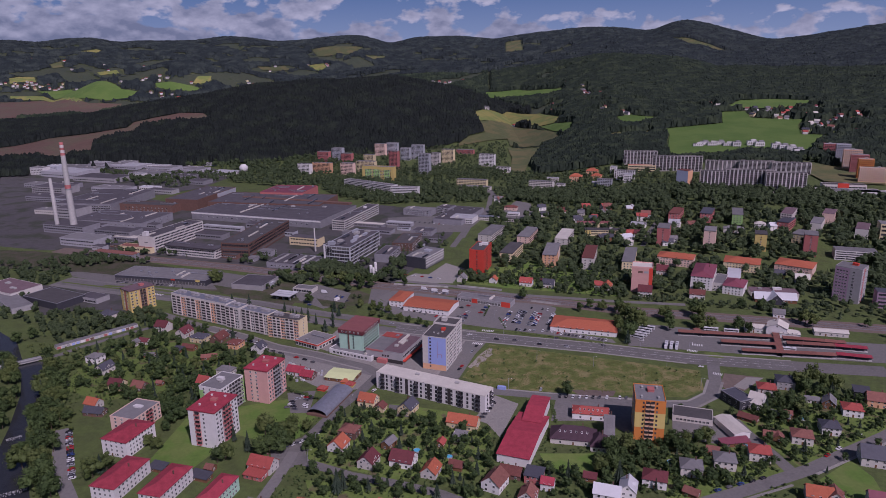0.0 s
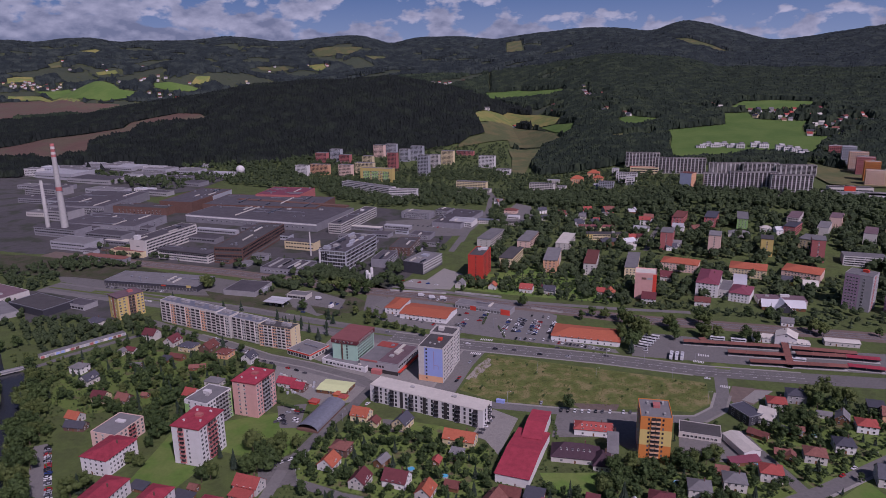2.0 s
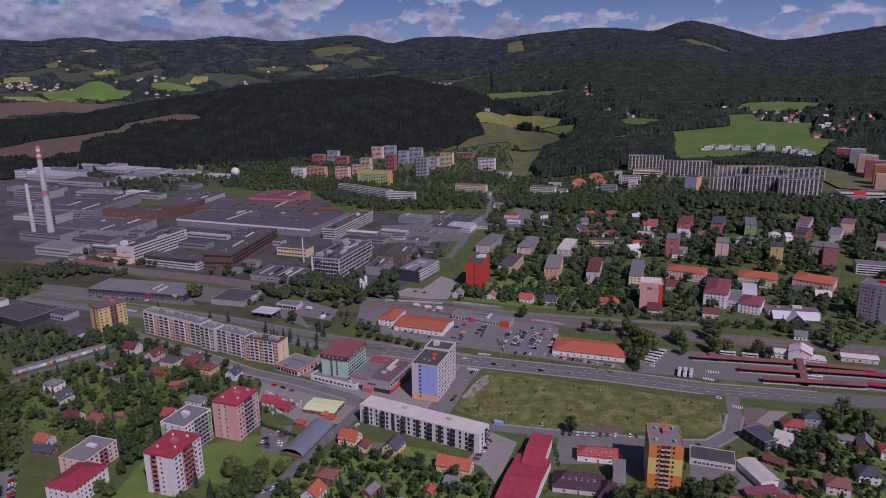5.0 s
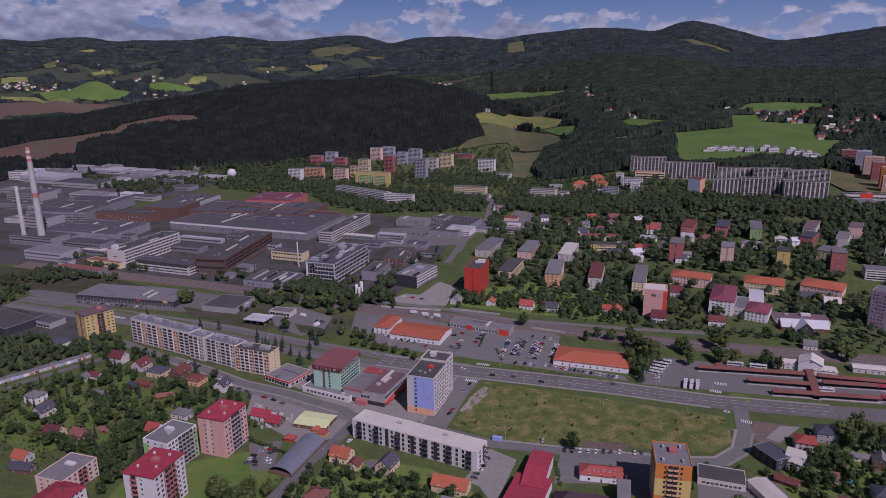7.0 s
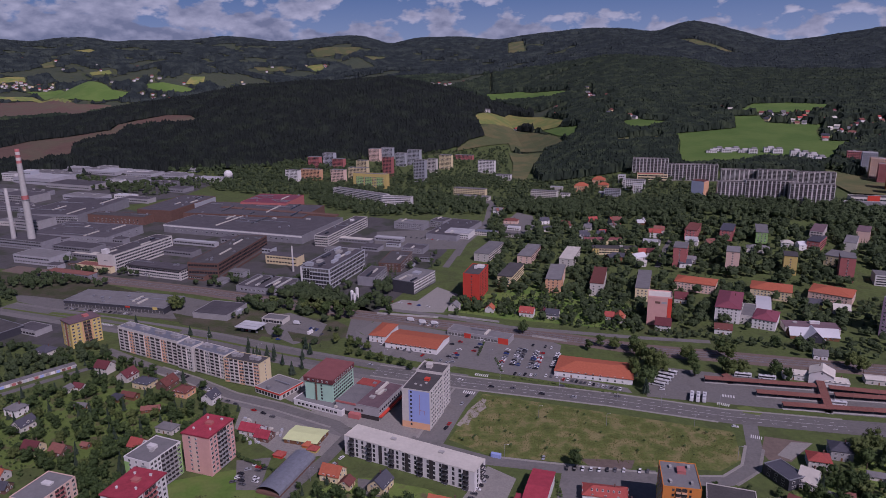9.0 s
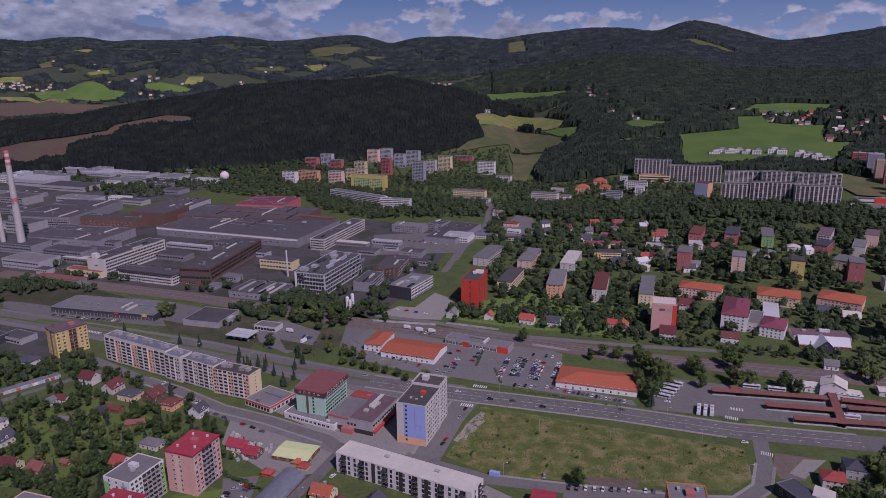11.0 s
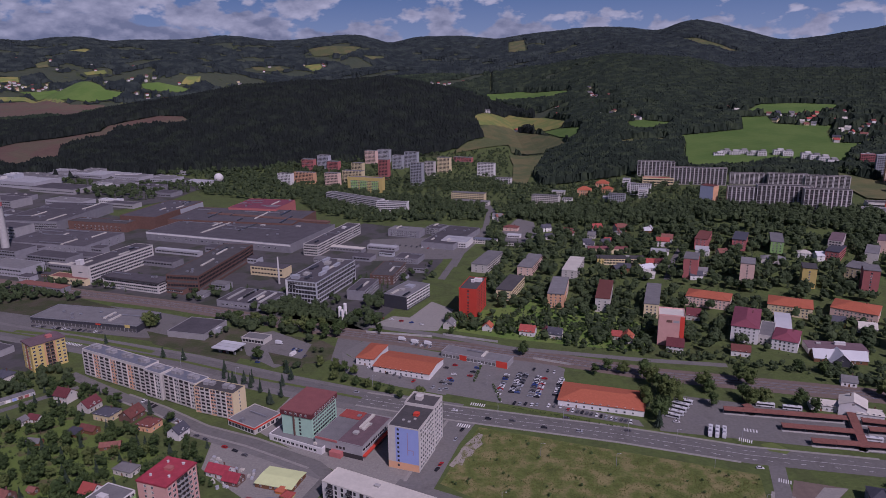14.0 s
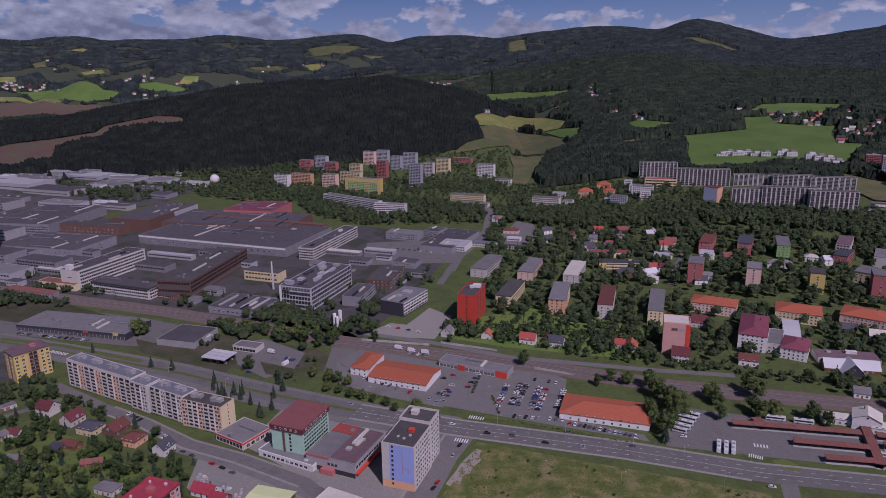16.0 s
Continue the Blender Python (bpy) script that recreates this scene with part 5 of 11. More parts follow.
patch('lawn', [(-303.6, 536.0), (-248.3, 563.9), (-166.4, 514.0), (-191.1, 465.7), (-254.3, 450.4), (-292.3, 469.3)], 0.015, GARDEN, 'garden plots with grass and beds', 'garden', paved=False)
patch('parking_lot', [(-76.9, 662.1), (-53.8, 635.2), (-27.0, 614.1), (5.6, 592.8), (7.9, 584.7), (-30.1, 600.4), (-69.0, 622.5)], 0.04, ASPHALT, 'asphalt edge of the market car park', 'parking')
patch('verge', [(199.0, 516.0), (206.6, 517.9), (214.3, 508.8), (209.6, 504.7), (200.6, 508.2)], 0.1, VERGE, 'small grass island in the bus station', 'verge')
patch('yard', [(80.9, 455.9), (112.9, 453.0), (108.8, 444.5), (86.8, 444.4)], 0.09, BALLAST, 'bare grey gravel patch on the plot', 'gravel')
patch('lawn', [(-137.4, 663.9), (-102.9, 647.4), (-104.2, 632.8), (-127.4, 641.2)], 0.045, DULL, 'mown grass round the filling station', 'lawn')
patch('lawn', [(-256.9, 713.6), (-204.1, 688.0), (-155.4, 664.4), (-158.3, 644.0), (-239.4, 683.4)], 0.045, DULL, 'mown grass round the filling station', 'lawn')

strip('road', [(-337.6, 524.4), (-326.7, 534.5), (-318.0, 549.0), (-290.0, 578.0), (-262.0, 604.0)], 6, 0.06, ASPHALT, 'narrow lane from the bridge past the garages', 'road')
strip('road', [(3.7, 852.7), (20.0, 926.3), (42.2, 1008.3), (66.2, 1091.3), (78.7, 1199.2), (70.2, 1311.0)], 8, 0.09, ASPHALT, 'town road curving between yards and trees', 'road')
patch('yard', [(82.5, 1054.1), (116.5, 1144.5), (137.0, 1118.3), (133.4, 1051.5), (112.6, 998.2), (84.7, 987.7)], 0.08, ASPHALT, 'asphalt yard among trees', 'yard')
strip('road', [(225.3, 971.4), (258.7, 1023.2)], 4, 0.5, PAVING, 'pale path to the houses', 'road')
strip('road', [(241.2, 836.6), (266.5, 894.8), (287.5, 933.6)], 6, 0.35, ASPHALT, 'lane between the gardens', 'road', grid=20.0)
# far fields, following the slope
patch("yard", [(-1088, 1559), (-963, 1591), (-905, 1620), (-824, 1632), (-716, 1616), (-601, 1575), (-519, 1549), (-439, 1482), (-462, 1318), (-513, 1245), (-598, 1221), (-706, 1166), (-760, 1090)], 0.35, YARD, "grey paved yards of the rear works", "yard", paved=False, grid=40.0)
patch('field', [(-1121.0, 1555.0), (-1192.0, 1654.0), (-1047.0, 1864.0), (-913.0, 1875.0), (-845.0, 1887.0), (-847.0, 1936.0), (-805.0, 1972.0), (-741.0, 2007.0), (-674.0, 1989.0), (-644.0, 1951.0), (-653.0, 1923.0), (-735.0, 1905.0), (-803.0, 1886.0), (-811.0, 1825.0), (-872.0, 1788.0), (-878.0, 1744.0), (-843.0, 1662.0), (-918.0, 1643.0)], 2.2, BROWNFIELD, 'brown harvested field before the wood', 'field', grid=30.0)
patch('field', [(-1586.0, 2205.0), (-2036.0, 2830.0), (-1677.0, 3004.0), (-1388.0, 2799.0), (-1268.0, 2819.0), (-1217.0, 2638.0), (-1265.0, 2472.0), (-1321.0, 2369.0)], 2.2, BROWNFIELD, 'brown ploughed field', 'field', grid=30.0)
patch('field', [(-1808.0, 2993.0), (-1848.0, 3063.0), (-1719.0, 3084.0), (-1427.0, 2837.0), (-1437.0, 2813.0), (-1683.0, 3016.0)], 2.2, YELLOWFIELD, 'pale stubble field', 'field', grid=30.0)
patch('meadow', [(-1716.0, 3122.0), (-1773.0, 3143.0), (-1676.0, 3236.0), (-1355.0, 2982.0), (-1316.0, 2942.0), (-1243.0, 2928.0), (-1259.0, 2881.0), (-1340.0, 2837.0), (-1487.0, 2870.0)], 2.2, MEADOW, 'green meadow in the valley', 'field', grid=30.0)
patch('meadow', [(-1195.0, 2996.0), (-1137.0, 3014.0), (-1043.0, 3004.0), (-1006.0, 2996.0), (-1033.0, 2972.0), (-1120.0, 2960.0), (-1179.0, 2969.0)], 2.2, MEADOW, 'green meadow in the valley', 'field', grid=30.0)
patch('field', [(-1048.0, 3022.0), (-1041.0, 3077.0), (-991.0, 3105.0), (-986.0, 3063.0), (-1016.0, 3029.0)], 2.2, YELLOWFIELD, 'yellow-green field on a slope', 'field', grid=30.0)
patch('field', [(-956.0, 3763.0), (-829.0, 3844.0), (-785.0, 3771.0), (-919.0, 3724.0)], 2.2, DRYFIELD, 'pale field below the mountain', 'field', grid=30.0)
patch('field', [(-702.0, 3879.0), (-630.0, 3901.0), (-606.0, 3837.0), (-638.0, 3789.0), (-684.0, 3825.0)], 2.2, YELLOWFIELD, 'pale field below the mountain', 'field', grid=30.0)
patch('field', [(91.0, 2069.0), (104.0, 2111.0), (219.0, 2381.0), (308.0, 2231.0), (339.0, 2012.0), (310.0, 1976.0), (271.0, 2019.0), (248.0, 2153.0), (158.0, 2076.0), (107.0, 2016.0)], 2.2, YELLOWFIELD, 'yellow-green hillside field', 'field', grid=30.0)
patch('meadow', [(276.0, 1997.0), (309.0, 1968.0), (345.0, 1879.0), (318.0, 1791.0), (294.0, 1870.0)], 2.2, MEADOW, 'small green meadow among the woods', 'field', grid=30.0)
patch('field', [(106.0, 2005.0), (196.0, 2138.0), (260.0, 1993.0), (292.0, 1857.0), (294.0, 1743.0), (241.0, 1747.0), (172.0, 1803.0), (173.0, 1884.0), (25.0, 1782.0), (70.0, 1874.0), (116.0, 1917.0)], 2.2, DRYFIELD, 'dull olive hillside field', 'field', grid=30.0)
patch('field', [(163.0, 1780.0), (238.0, 1726.0), (191.0, 1560.0), (163.0, 1424.0), (137.0, 1440.0), (160.0, 1640.0)], 2.2, DRYFIELD, 'olive grass strip between the woods', 'field', grid=30.0)
patch('meadow', [(163.0, 2674.0), (286.0, 2663.0), (417.0, 2474.0), (414.0, 2422.0), (291.0, 2531.0), (178.0, 2591.0)], 2.2, MEADOW, 'long green meadow at the wood edge', 'field', grid=30.0)
patch('meadow', [(449.0, 1807.0), (479.0, 1817.0), (537.0, 1779.0), (509.0, 1730.0), (442.0, 1700.0), (433.0, 1741.0)], 2.2, MEADOW, 'small green meadow among the woods', 'field', grid=30.0)
patch('field', [(385.0, 1634.0), (479.0, 1626.0), (462.0, 1589.0), (391.0, 1599.0)], 2.2, DRYFIELD, 'small olive clearing among the woods', 'field', grid=30.0)
patch('meadow', [(523.0, 1646.0), (665.0, 1672.0), (707.0, 1786.0), (760.0, 1776.0), (746.0, 1707.0), (793.0, 1673.0), (844.0, 1649.0), (809.0, 1603.0), (773.0, 1510.0), (827.0, 1482.0), (763.0, 1435.0), (697.0, 1340.0), (652.0, 1373.0), (600.0, 1399.0), (538.0, 1379.0), (456.0, 1387.0), (469.0, 1460.0), (510.0, 1579.0)], 2.2, MEADOW, 'bright green meadow below the woods', 'field', grid=30.0)
patch('meadow', [(757.0, 1868.0), (817.0, 1943.0), (902.0, 1936.0), (980.0, 1874.0), (926.0, 1810.0), (850.0, 1795.0), (790.0, 1815.0), (760.0, 1825.0)], 2.2, MEADOW, 'green meadow at the wood edge', 'field', grid=30.0)
patch('field', [(674.0, 1304.0), (694.0, 1260.0), (750.0, 1166.0), (697.0, 1086.0), (620.0, 1126.0), (636.0, 1205.0)], 2.2, DRYFIELD, 'olive grassland beside the flats', 'field', grid=30.0)
patch('field', [(400.0, 4345.0), (482.0, 4331.0), (462.0, 4061.0), (376.0, 4076.0)], 2.2, DRYFIELD, 'pale clearing on the mountain', 'field', grid=30.0)
patch('field', [(-736.0, 4181.0), (-579.0, 4208.0), (-447.0, 4178.0), (-497.0, 4048.0), (-683.0, 4046.0)], 2.2, DRYFIELD, 'pale clearing on the mountain', 'field', grid=30.0)
patch('field', [(-434.0, 4040.0), (-286.0, 4131.0), (-372.0, 4027.0)], 2.2, DRYFIELD, 'pale clearing on the mountain', 'field', grid=30.0)
patch('field', [(-1873.0, 3771.0), (-1821.0, 3846.0), (-1780.0, 3848.0), (-1798.0, 3731.0)], 2.2, YELLOWFIELD, 'pale field on the mountain', 'field', grid=30.0)
patch('field', [(-1900.0, 3516.0), (-1879.0, 3581.0), (-1823.0, 3484.0), (-1854.0, 3450.0)], 2.2, DRYFIELD, 'pale field on the mountain', 'field', grid=30.0)
patch('field', [(-1653.0, 3465.0), (-1597.0, 3550.0), (-1575.0, 3528.0), (-1632.0, 3446.0)], 2.2, YELLOWFIELD, 'pale field on the mountain', 'field', grid=30.0)
patch('field', [(1207.0, 3811.0), (1303.0, 3708.0), (1428.0, 3514.0), (1367.0, 3498.0), (1256.0, 3649.0)], 2.2, DRYFIELD, 'pale open shoulder below the summit', 'field', grid=30.0)
patch('field', [(-1917.0, 3190.0), (-1961.0, 3267.0), (-1879.0, 3323.0), (-1834.0, 3251.0)], 2.2, YELLOWFIELD, 'pale field in the valley', 'field', grid=30.0)

# ---- tower blocks and flats ----
b = block('tower_block', 'pink rendered tower block with a crimson roof', -137.7, 455.4, -19.8, 18.5, 22.8, 25, 'pink', 'crimson', boxes=[(0, 2, 4, 3, 1.2, 'rose'), (-5, -6, 0.8, 0.8, 1.0, 'white'), (5, -4, 0.8, 0.8, 1.0, 'white'), (4, 8, 1.2, 0.8, 0.9, 'white'), (-5, 7, 0.8, 0.8, 1.0, 'white')], over=0.4, rim=0.2)
panel(b, 18.5, 22.8, "F", -3.2, -0.2, 0.5, 24.6, WALL["palepink"])
windows(b, 18.5, 22.8, "F", 8, 2, 2.4, 2.9, 1.2, 1.4, u0=-6.5, u1=2.6)
windows(b, 18.5, 22.8, "R", 8, 2, 2.4, 2.9, 1.7, 1.5, u0=-11.4+0.5, u1=-4.5)
windows(b, 18.5, 22.8, "R", 8, 2, 2.4, 2.9, 1.7, 1.5, u0=4.5, u1=11.4-0.5)
balconies(b, 18.5, 22.8, "R", 8, (-2.6, 0.2, 3.0), 1.2, 2.9, 2.6, 1.1, WALL["grey"])
b = block('tower_block', 'white rendered tower block with a crimson roof', -156.7, 398.3, -17.2, 19.1, 24.5, 25, 'white', 'crimson', boxes=[(0, 2, 4, 3, 1.2, 'rose'), (-5, -6, 0.8, 0.8, 1.0, 'white'), (5, -4, 0.8, 0.8, 1.0, 'white'), (4, 8, 1.2, 0.8, 0.9, 'white'), (-5, 7, 0.8, 0.8, 1.0, 'white')], over=0.4, rim=0.2)
panel(b, 19.1, 24.5, "F", -5.4, -4.9, 0.5, 24.6, WALL["pink"])
panel(b, 19.1, 24.5, "F", -1.5, -1.0, 0.5, 24.6, WALL["pink"])
balconies(b, 19.1, 24.5, "F", 8, (-3.2,), 1.2, 2.9, 3.2, 1.1, WALL["rose"])
windows(b, 19.1, 24.5, "F", 8, 1, 2.4, 2.9, 1.2, 1.4, u0=0, u1=3)
windows(b, 19.1, 24.5, "R", 8, 2, 2.4, 2.9, 1.7, 1.5, u0=-12.2+0.5, u1=-5)
windows(b, 19.1, 24.5, "R", 8, 2, 2.4, 2.9, 1.7, 1.5, u0=5, u1=12.2-0.5)
panel(b, 19.1, 24.5, "R", -4.6, -4.0, 0.5, 24.6, WALL["rose"])
balconies(b, 19.1, 24.5, "R", 8, (-2.4, 0.4, 3.2), 1.2, 2.9, 2.6, 1.1, WALL["rose"])
b = block('tower_block', 'grey and lime green tower block with a flat grey roof', -163.8, 438.6, -22.6, 18.2, 23.9, 20, 'white', 'grey', boxes=[(-1, 1, 5, 3, 1.8, 'white'), (1.5, -2, 2, 2, 1.2)])
panel(b, 18.2, 23.9, "F", -9.1, -9.1+4, 0.2, 17.5, WALL["green"])
panel(b, 18.2, 23.9, "F", 3, 7, 0.2, 17.5, WALL["grey"])
windows(b, 18.2, 23.9, "F", 7, 3, 2.2, 2.75, 1.3, 1.4)
panel(b, 18.2, 23.9, "R", 12.0-3.5, 12.0, 0.2, 18.5, WALL["green"])
windows(b, 18.2, 23.9, "R", 7, 1, 2.2, 2.75, 1.6, 1.5, u0=12.0-3.4, u1=12.0-0.4)
windows(b, 18.2, 23.9, "R", 7, 3, 2.2, 2.75, 1.6, 1.5, u0=-12.0+0.5, u1=-3.5)
balconies(b, 18.2, 23.9, "R", 7, (-2, 1, 4, 7), 1.0, 2.75, 2.7, 1.1, WALL["grey"])
b = block('tower_block', 'grey tower block with a blue mural on its end wall', -13.0, 505.1, -20.0, 19.1, 26.1, 27, 'offwhite', 'dark', boxes=[(2, 3, 3, 3, 1.5, 'red'), (-3, -5, 1.2, 1.2, 0.5), (1, -6, 1.2, 1.2, 0.5), (3, -2, 1.2, 1.2, 0.5)])
panel(b, 19.1, 26.1, "F", -4.9, 9.6-0.15, 4.8, 26.8, WALL["blue"], "mural", 0.05, "blue painted mural")
panel(b, 19.1, 26.1, "F", -9.6, 9.6, 0.2, 4.6, WALL["peach"], "mural_base", 0.05, "peach painted base")
panel(b, 19.1, 26.1, "F", 2.4, 2.8, 10, 24.5, WALL["lilac"], "mural_line", 0.09)
panel(b, 19.1, 26.1, "F", 2.8, 6.2, 13.2, 13.6, WALL["lilac"], "mural_line", 0.09)
panel(b, 19.1, 26.1, "F", 5.8, 6.2, 10.5, 13.2, WALL["lilac"], "mural_line", 0.09)
windows(b, 19.1, 26.1, "F", 9, 1, 2.8, 2.85, 1.1, 1.2, u0=-4.2, u1=-2.2, frame_mat=DARK_AND_SHADE)
windows(b, 19.1, 26.1, "R", 9, 7, 2.4, 2.85, 1.9, 1.5)
b = block('tower_block', 'grey rear tower block with a flat parapet roof', -6.5, 525.6, -20.0, 19.1, 15.0, 27, 'offwhite', 'dark', rim=1.3, boxes=[(-3, 1, 4, 4, 2.4, 'offwhite')])
windows(b, 19.1, 15.0, "R", 9, 4, 2.4, 2.85, 1.9, 1.5)
windows(b, 19.1, 15.0, "L", 9, 4, 2.4, 2.85, 1.9, 1.5)
b = block('tower_block', 'orange and yellow striped tower block with a flat grey roof', 118.7, 396.8, -11.7, 18.1, 23.0, 27, 'orange', 'grey', boxes=[(1, 3, 4, 4.5, 1.6, 'rose'), (-4, 6, 1, 2, 1), (5, 7, 1, 2, 1), (-5, -7, 1, 2, 1), (5, -7, 1, 2, 1)])
panel(b, 18.1, 23.0, "F", -9.0, 9.0, 9.0, 19.0, WALL["yellow"], "yellow_band", 0.05)
panel(b, 18.1, 23.0, "R", -11.5, 11.5, 9.0, 19.0, WALL["yellow"], "yellow_band", 0.05)
panel(b, 18.1, 23.0, "L", -11.5, 11.5, 9.0, 19.0, WALL["yellow"], "yellow_band", 0.05)
# flat dark sheet stands in for shade inside the loggias
panel(b, 18.1, 23.0, "F", -3.0, 2.4, 0.2, 26.2, DARK_AND_SHADE, "loggia_recess", 0.09)
balconies(b, 18.1, 23.0, "F", 9, (-1.7, 1.1), 1.2, 2.9, 2.4, 1.0, WALL["peach"])
windows(b, 18.1, 23.0, "F", 9, 1, 2.6, 2.9, 1.0, 1.3, u0=-5.2, u1=-3.2, frame_mat=WALL["brick"])
windows(b, 18.1, 23.0, "F", 9, 1, 2.6, 2.9, 1.0, 1.3, u0=2.9, u1=4.9, frame_mat=WALL["brick"])
windows(b, 18.1, 23.0, "L", 9, 6, 2.6, 2.9, 1.6, 1.4)
b = block('hotel', 'mint green hotel with a dark red mansard roof', -79.9, 539.6, -21.0, 21.3, 30.3, 21, 'mint', 'redbrown', rim=0.2, over=0.7, category='hotel')
panel(b, 21.3, 30.3, "F", -10.6-0.6, 10.6+0.6, 17.6, 20.9, ROOF["maroon"], "mansard", 0.7)
panel(b, 21.3, 30.3, "R", -15.2-0.6, 15.2+0.6, 17.6, 20.9, ROOF["maroon"], "mansard", 0.7)
panel(b, 21.3, 30.3, "L", -15.2-0.6, 15.2+0.6, 17.6, 20.9, ROOF["maroon"], "mansard", 0.7)
ribbons(b, 21.3, 30.3, "R", 6, 3.4, 2.45, 1.3, 1.5, 2.6, WALL["mint"])
windows(b, 21.3, 30.3, "F", 6, 1, 3.4, 2.45, 1.1, 1.3, u0=1.0, u1=3.5, frame_mat=DARK_AND_SHADE)
panel(b, 21.3, 30.3, "F", -2.2, -1.4, 0.5, 20.8, WALL["brick"], "flue", 0.9)
windows(b, 10.6*2+1.5, 15.2*2, "R", 1, 9, 19.2, 3, 1.4, 1.4)
windows(b, 10.6*2, 15.2*2+1.5, "F", 1, 5, 19.2, 3, 1.2, 1.2)
b = block('low_building', 'white single-storey hotel annexe with a grey roof', -82.8, 524.8, -27.1, 40.3, 13.3, 4, 'white', 'grey', category='shop')
vents(b, 40.3, 13.3, 4, 2, 607)
windows(b, 40.3, 13.3, "F", 1, 10, 2.0, 3, 2.2, 1.6)
b = block('shopping_hall', 'grey concrete two-storey hall with a plum and grey roof', -50.1, 526.2, -23.2, 32.6, 37.0, 9, 'grey', 'mauve', boxes=[(5, -6, 3, 3, 1), (8, 6, 2, 2, 0.8)], category='shop')
vents(b, 32.6, 37.0, 9, 3, 576)
panel(b, 32.6, 37.0, "F", -16.3, 16.3, 0.1, 3.0, DARK_AND_SHADE, "shop_front", 0.1)
panel(b, 32.6, 37.0, "F", -16.3-0.1, -1.0, 8.2, 9.6, WALL["rose"], "fascia", 0.3, "rose sheet fascia")
panel(b, 32.6, 37.0, "F", -2.0, -0.4, 4.6, 6.2, DARK_AND_SHADE, "sign_mark", 0.1)
panel(b, 32.6, 37.0, "F", 0.4, 2.0, 4.6, 6.2, DARK_AND_SHADE, "sign_mark", 0.1)
panel(b, 32.6, 37.0, "F", 2.8, 4.4, 4.6, 6.2, DARK_AND_SHADE, "sign_mark", 0.1)
panel(b, 32.6, 37.0, "F", -5.0, 3.0, 0.1, 3.4, WALL["rose"], "entrance_box", 3.4, "rose brick entrance box")
panel(b, 32.6, 37.0, "R", -18.5, 18.5, 2.8, 3.6, WALL["red"], "awning", 2.0, "red awning")
ribbons(b, 32.6, 37.0, "R", 1, 6.4, 3, 1.6)
bm = bmesh.new(); box(bm, -16.3+0.6, -1.0, -18.5+0.6, 18.5*0.45, 9.13, 9.22); part("roof_sheet", bm, ROOF["grey"], b, "grey felt roof part")
bm = bmesh.new(); box(bm, -16.3+0.6, -1.0, 18.5*0.45, 18.5-0.6, 9.13, 9.7); part("roof_sheet", bm, ROOF["red"], b, "red sheet roof part")
b = block('low_shop', 'flat-roofed shop with a red fascia', -118.6, 550.1, -32.4, 24.5, 23.3, 4.5, 'offwhite', 'grey', category='shop')
vents(b, 24.5, 23.3, 4.5, 2, 668)
panel(b, 24.5, 23.3, "F", -12.2, 12.2, 3.6, 4.7, WALL["red"], "fascia", 0.2, "red fascia")
panel(b, 24.5, 23.3, "R", -11.6, 11.6, 3.6, 4.7, WALL["red"], "fascia", 0.2, "red fascia")
ribbons(b, 24.5, 23.3, "F", 1, 1.8, 3, 2.4)
windows(b, 24.5, 23.3, "R", 1, 5, 1.8, 3, 2.6, 2.2)
def loggia(w, step):
    """Floor slab, parapet and side walls of a loggia, as one folded shell."""
    bm = bmesh.new()
    prof = [(0.03, -0.12), (-0.95, -0.12), (-0.95, 1.0), (-0.85, 1.0), (-0.85, 0.05), (0.03, 0.05)]
    ends = [[bm.verts.new((x, y, z)) for y, z in prof] for x in (-w / 2, w / 2)]
    for k in range(6):
        bm.faces.new((ends[0][k], ends[0][(k + 1) % 6], ends[1][(k + 1) % 6], ends[1][k]))
    for e, x, t in ((ends[0], -w / 2, 0.24), (ends[1], w / 2, -0.24)):
        top = [bm.verts.new((x, y, step - 0.12)) for y in (-0.95, 0.03)]
        inner = [bm.verts.new((x + t, y, z)) for y, z in ((-0.84, 0.06), (0.02, 0.06), (0.02, step - 0.12), (-0.95, step - 0.12), (-0.95, 1.0), (-0.84, 1.0))]
        bm.faces.new((e[0], e[1], e[2], top[0], top[1]))
        bm.faces.new(inner)
        bm.faces.new((e[2], top[0], inner[3], inner[4]))
        bm.faces.new((top[0], top[1], inner[2], inner[3]))
    bmesh.ops.recalc_face_normals(bm, faces=bm.faces)
    return mesh("balcony", bm, WALL["offwhite"])


def bays(b, w, l, rows, step, plan, stripe):
    """Panel fronts: L a loggia with a balcony on each floor, O a coloured window bay, W a plain one."""
    wide = {"L": 5.0, "O": 5.6, "W": 4.6}
    k, u = (w - 1.2) / sum(wide[c] for c in plan), -w / 2 + 0.6
    for c in plan:
        d = wide[c] * k
        if c == "L":
            # shade of the loggia column, painted as one dark sheet
            panel(b, w, l, "F", u + 0.2, u + d - 0.2, 0.8, rows * step + 0.9, DARK_AND_SHADE, "loggia_recess", 0.05)
            me = loggia(d - 0.1, step)
            for i in range(rows):
                part("balcony", me, None, b, at=side_at("F", w, l, u + d / 2, 1.1 + i * step))
        else:
            if c == "O":
                panel(b, w, l, "F", u, u + d, 0.3, rows * step + 0.9, stripe, "facade_panel", 0.05)
            windows(b, w + 0.1, l + 0.1, "F", rows, 2, 2.3, step, 1.7, 1.5, u0=u + 0.2, u1=u + d - 0.2)
        u += d


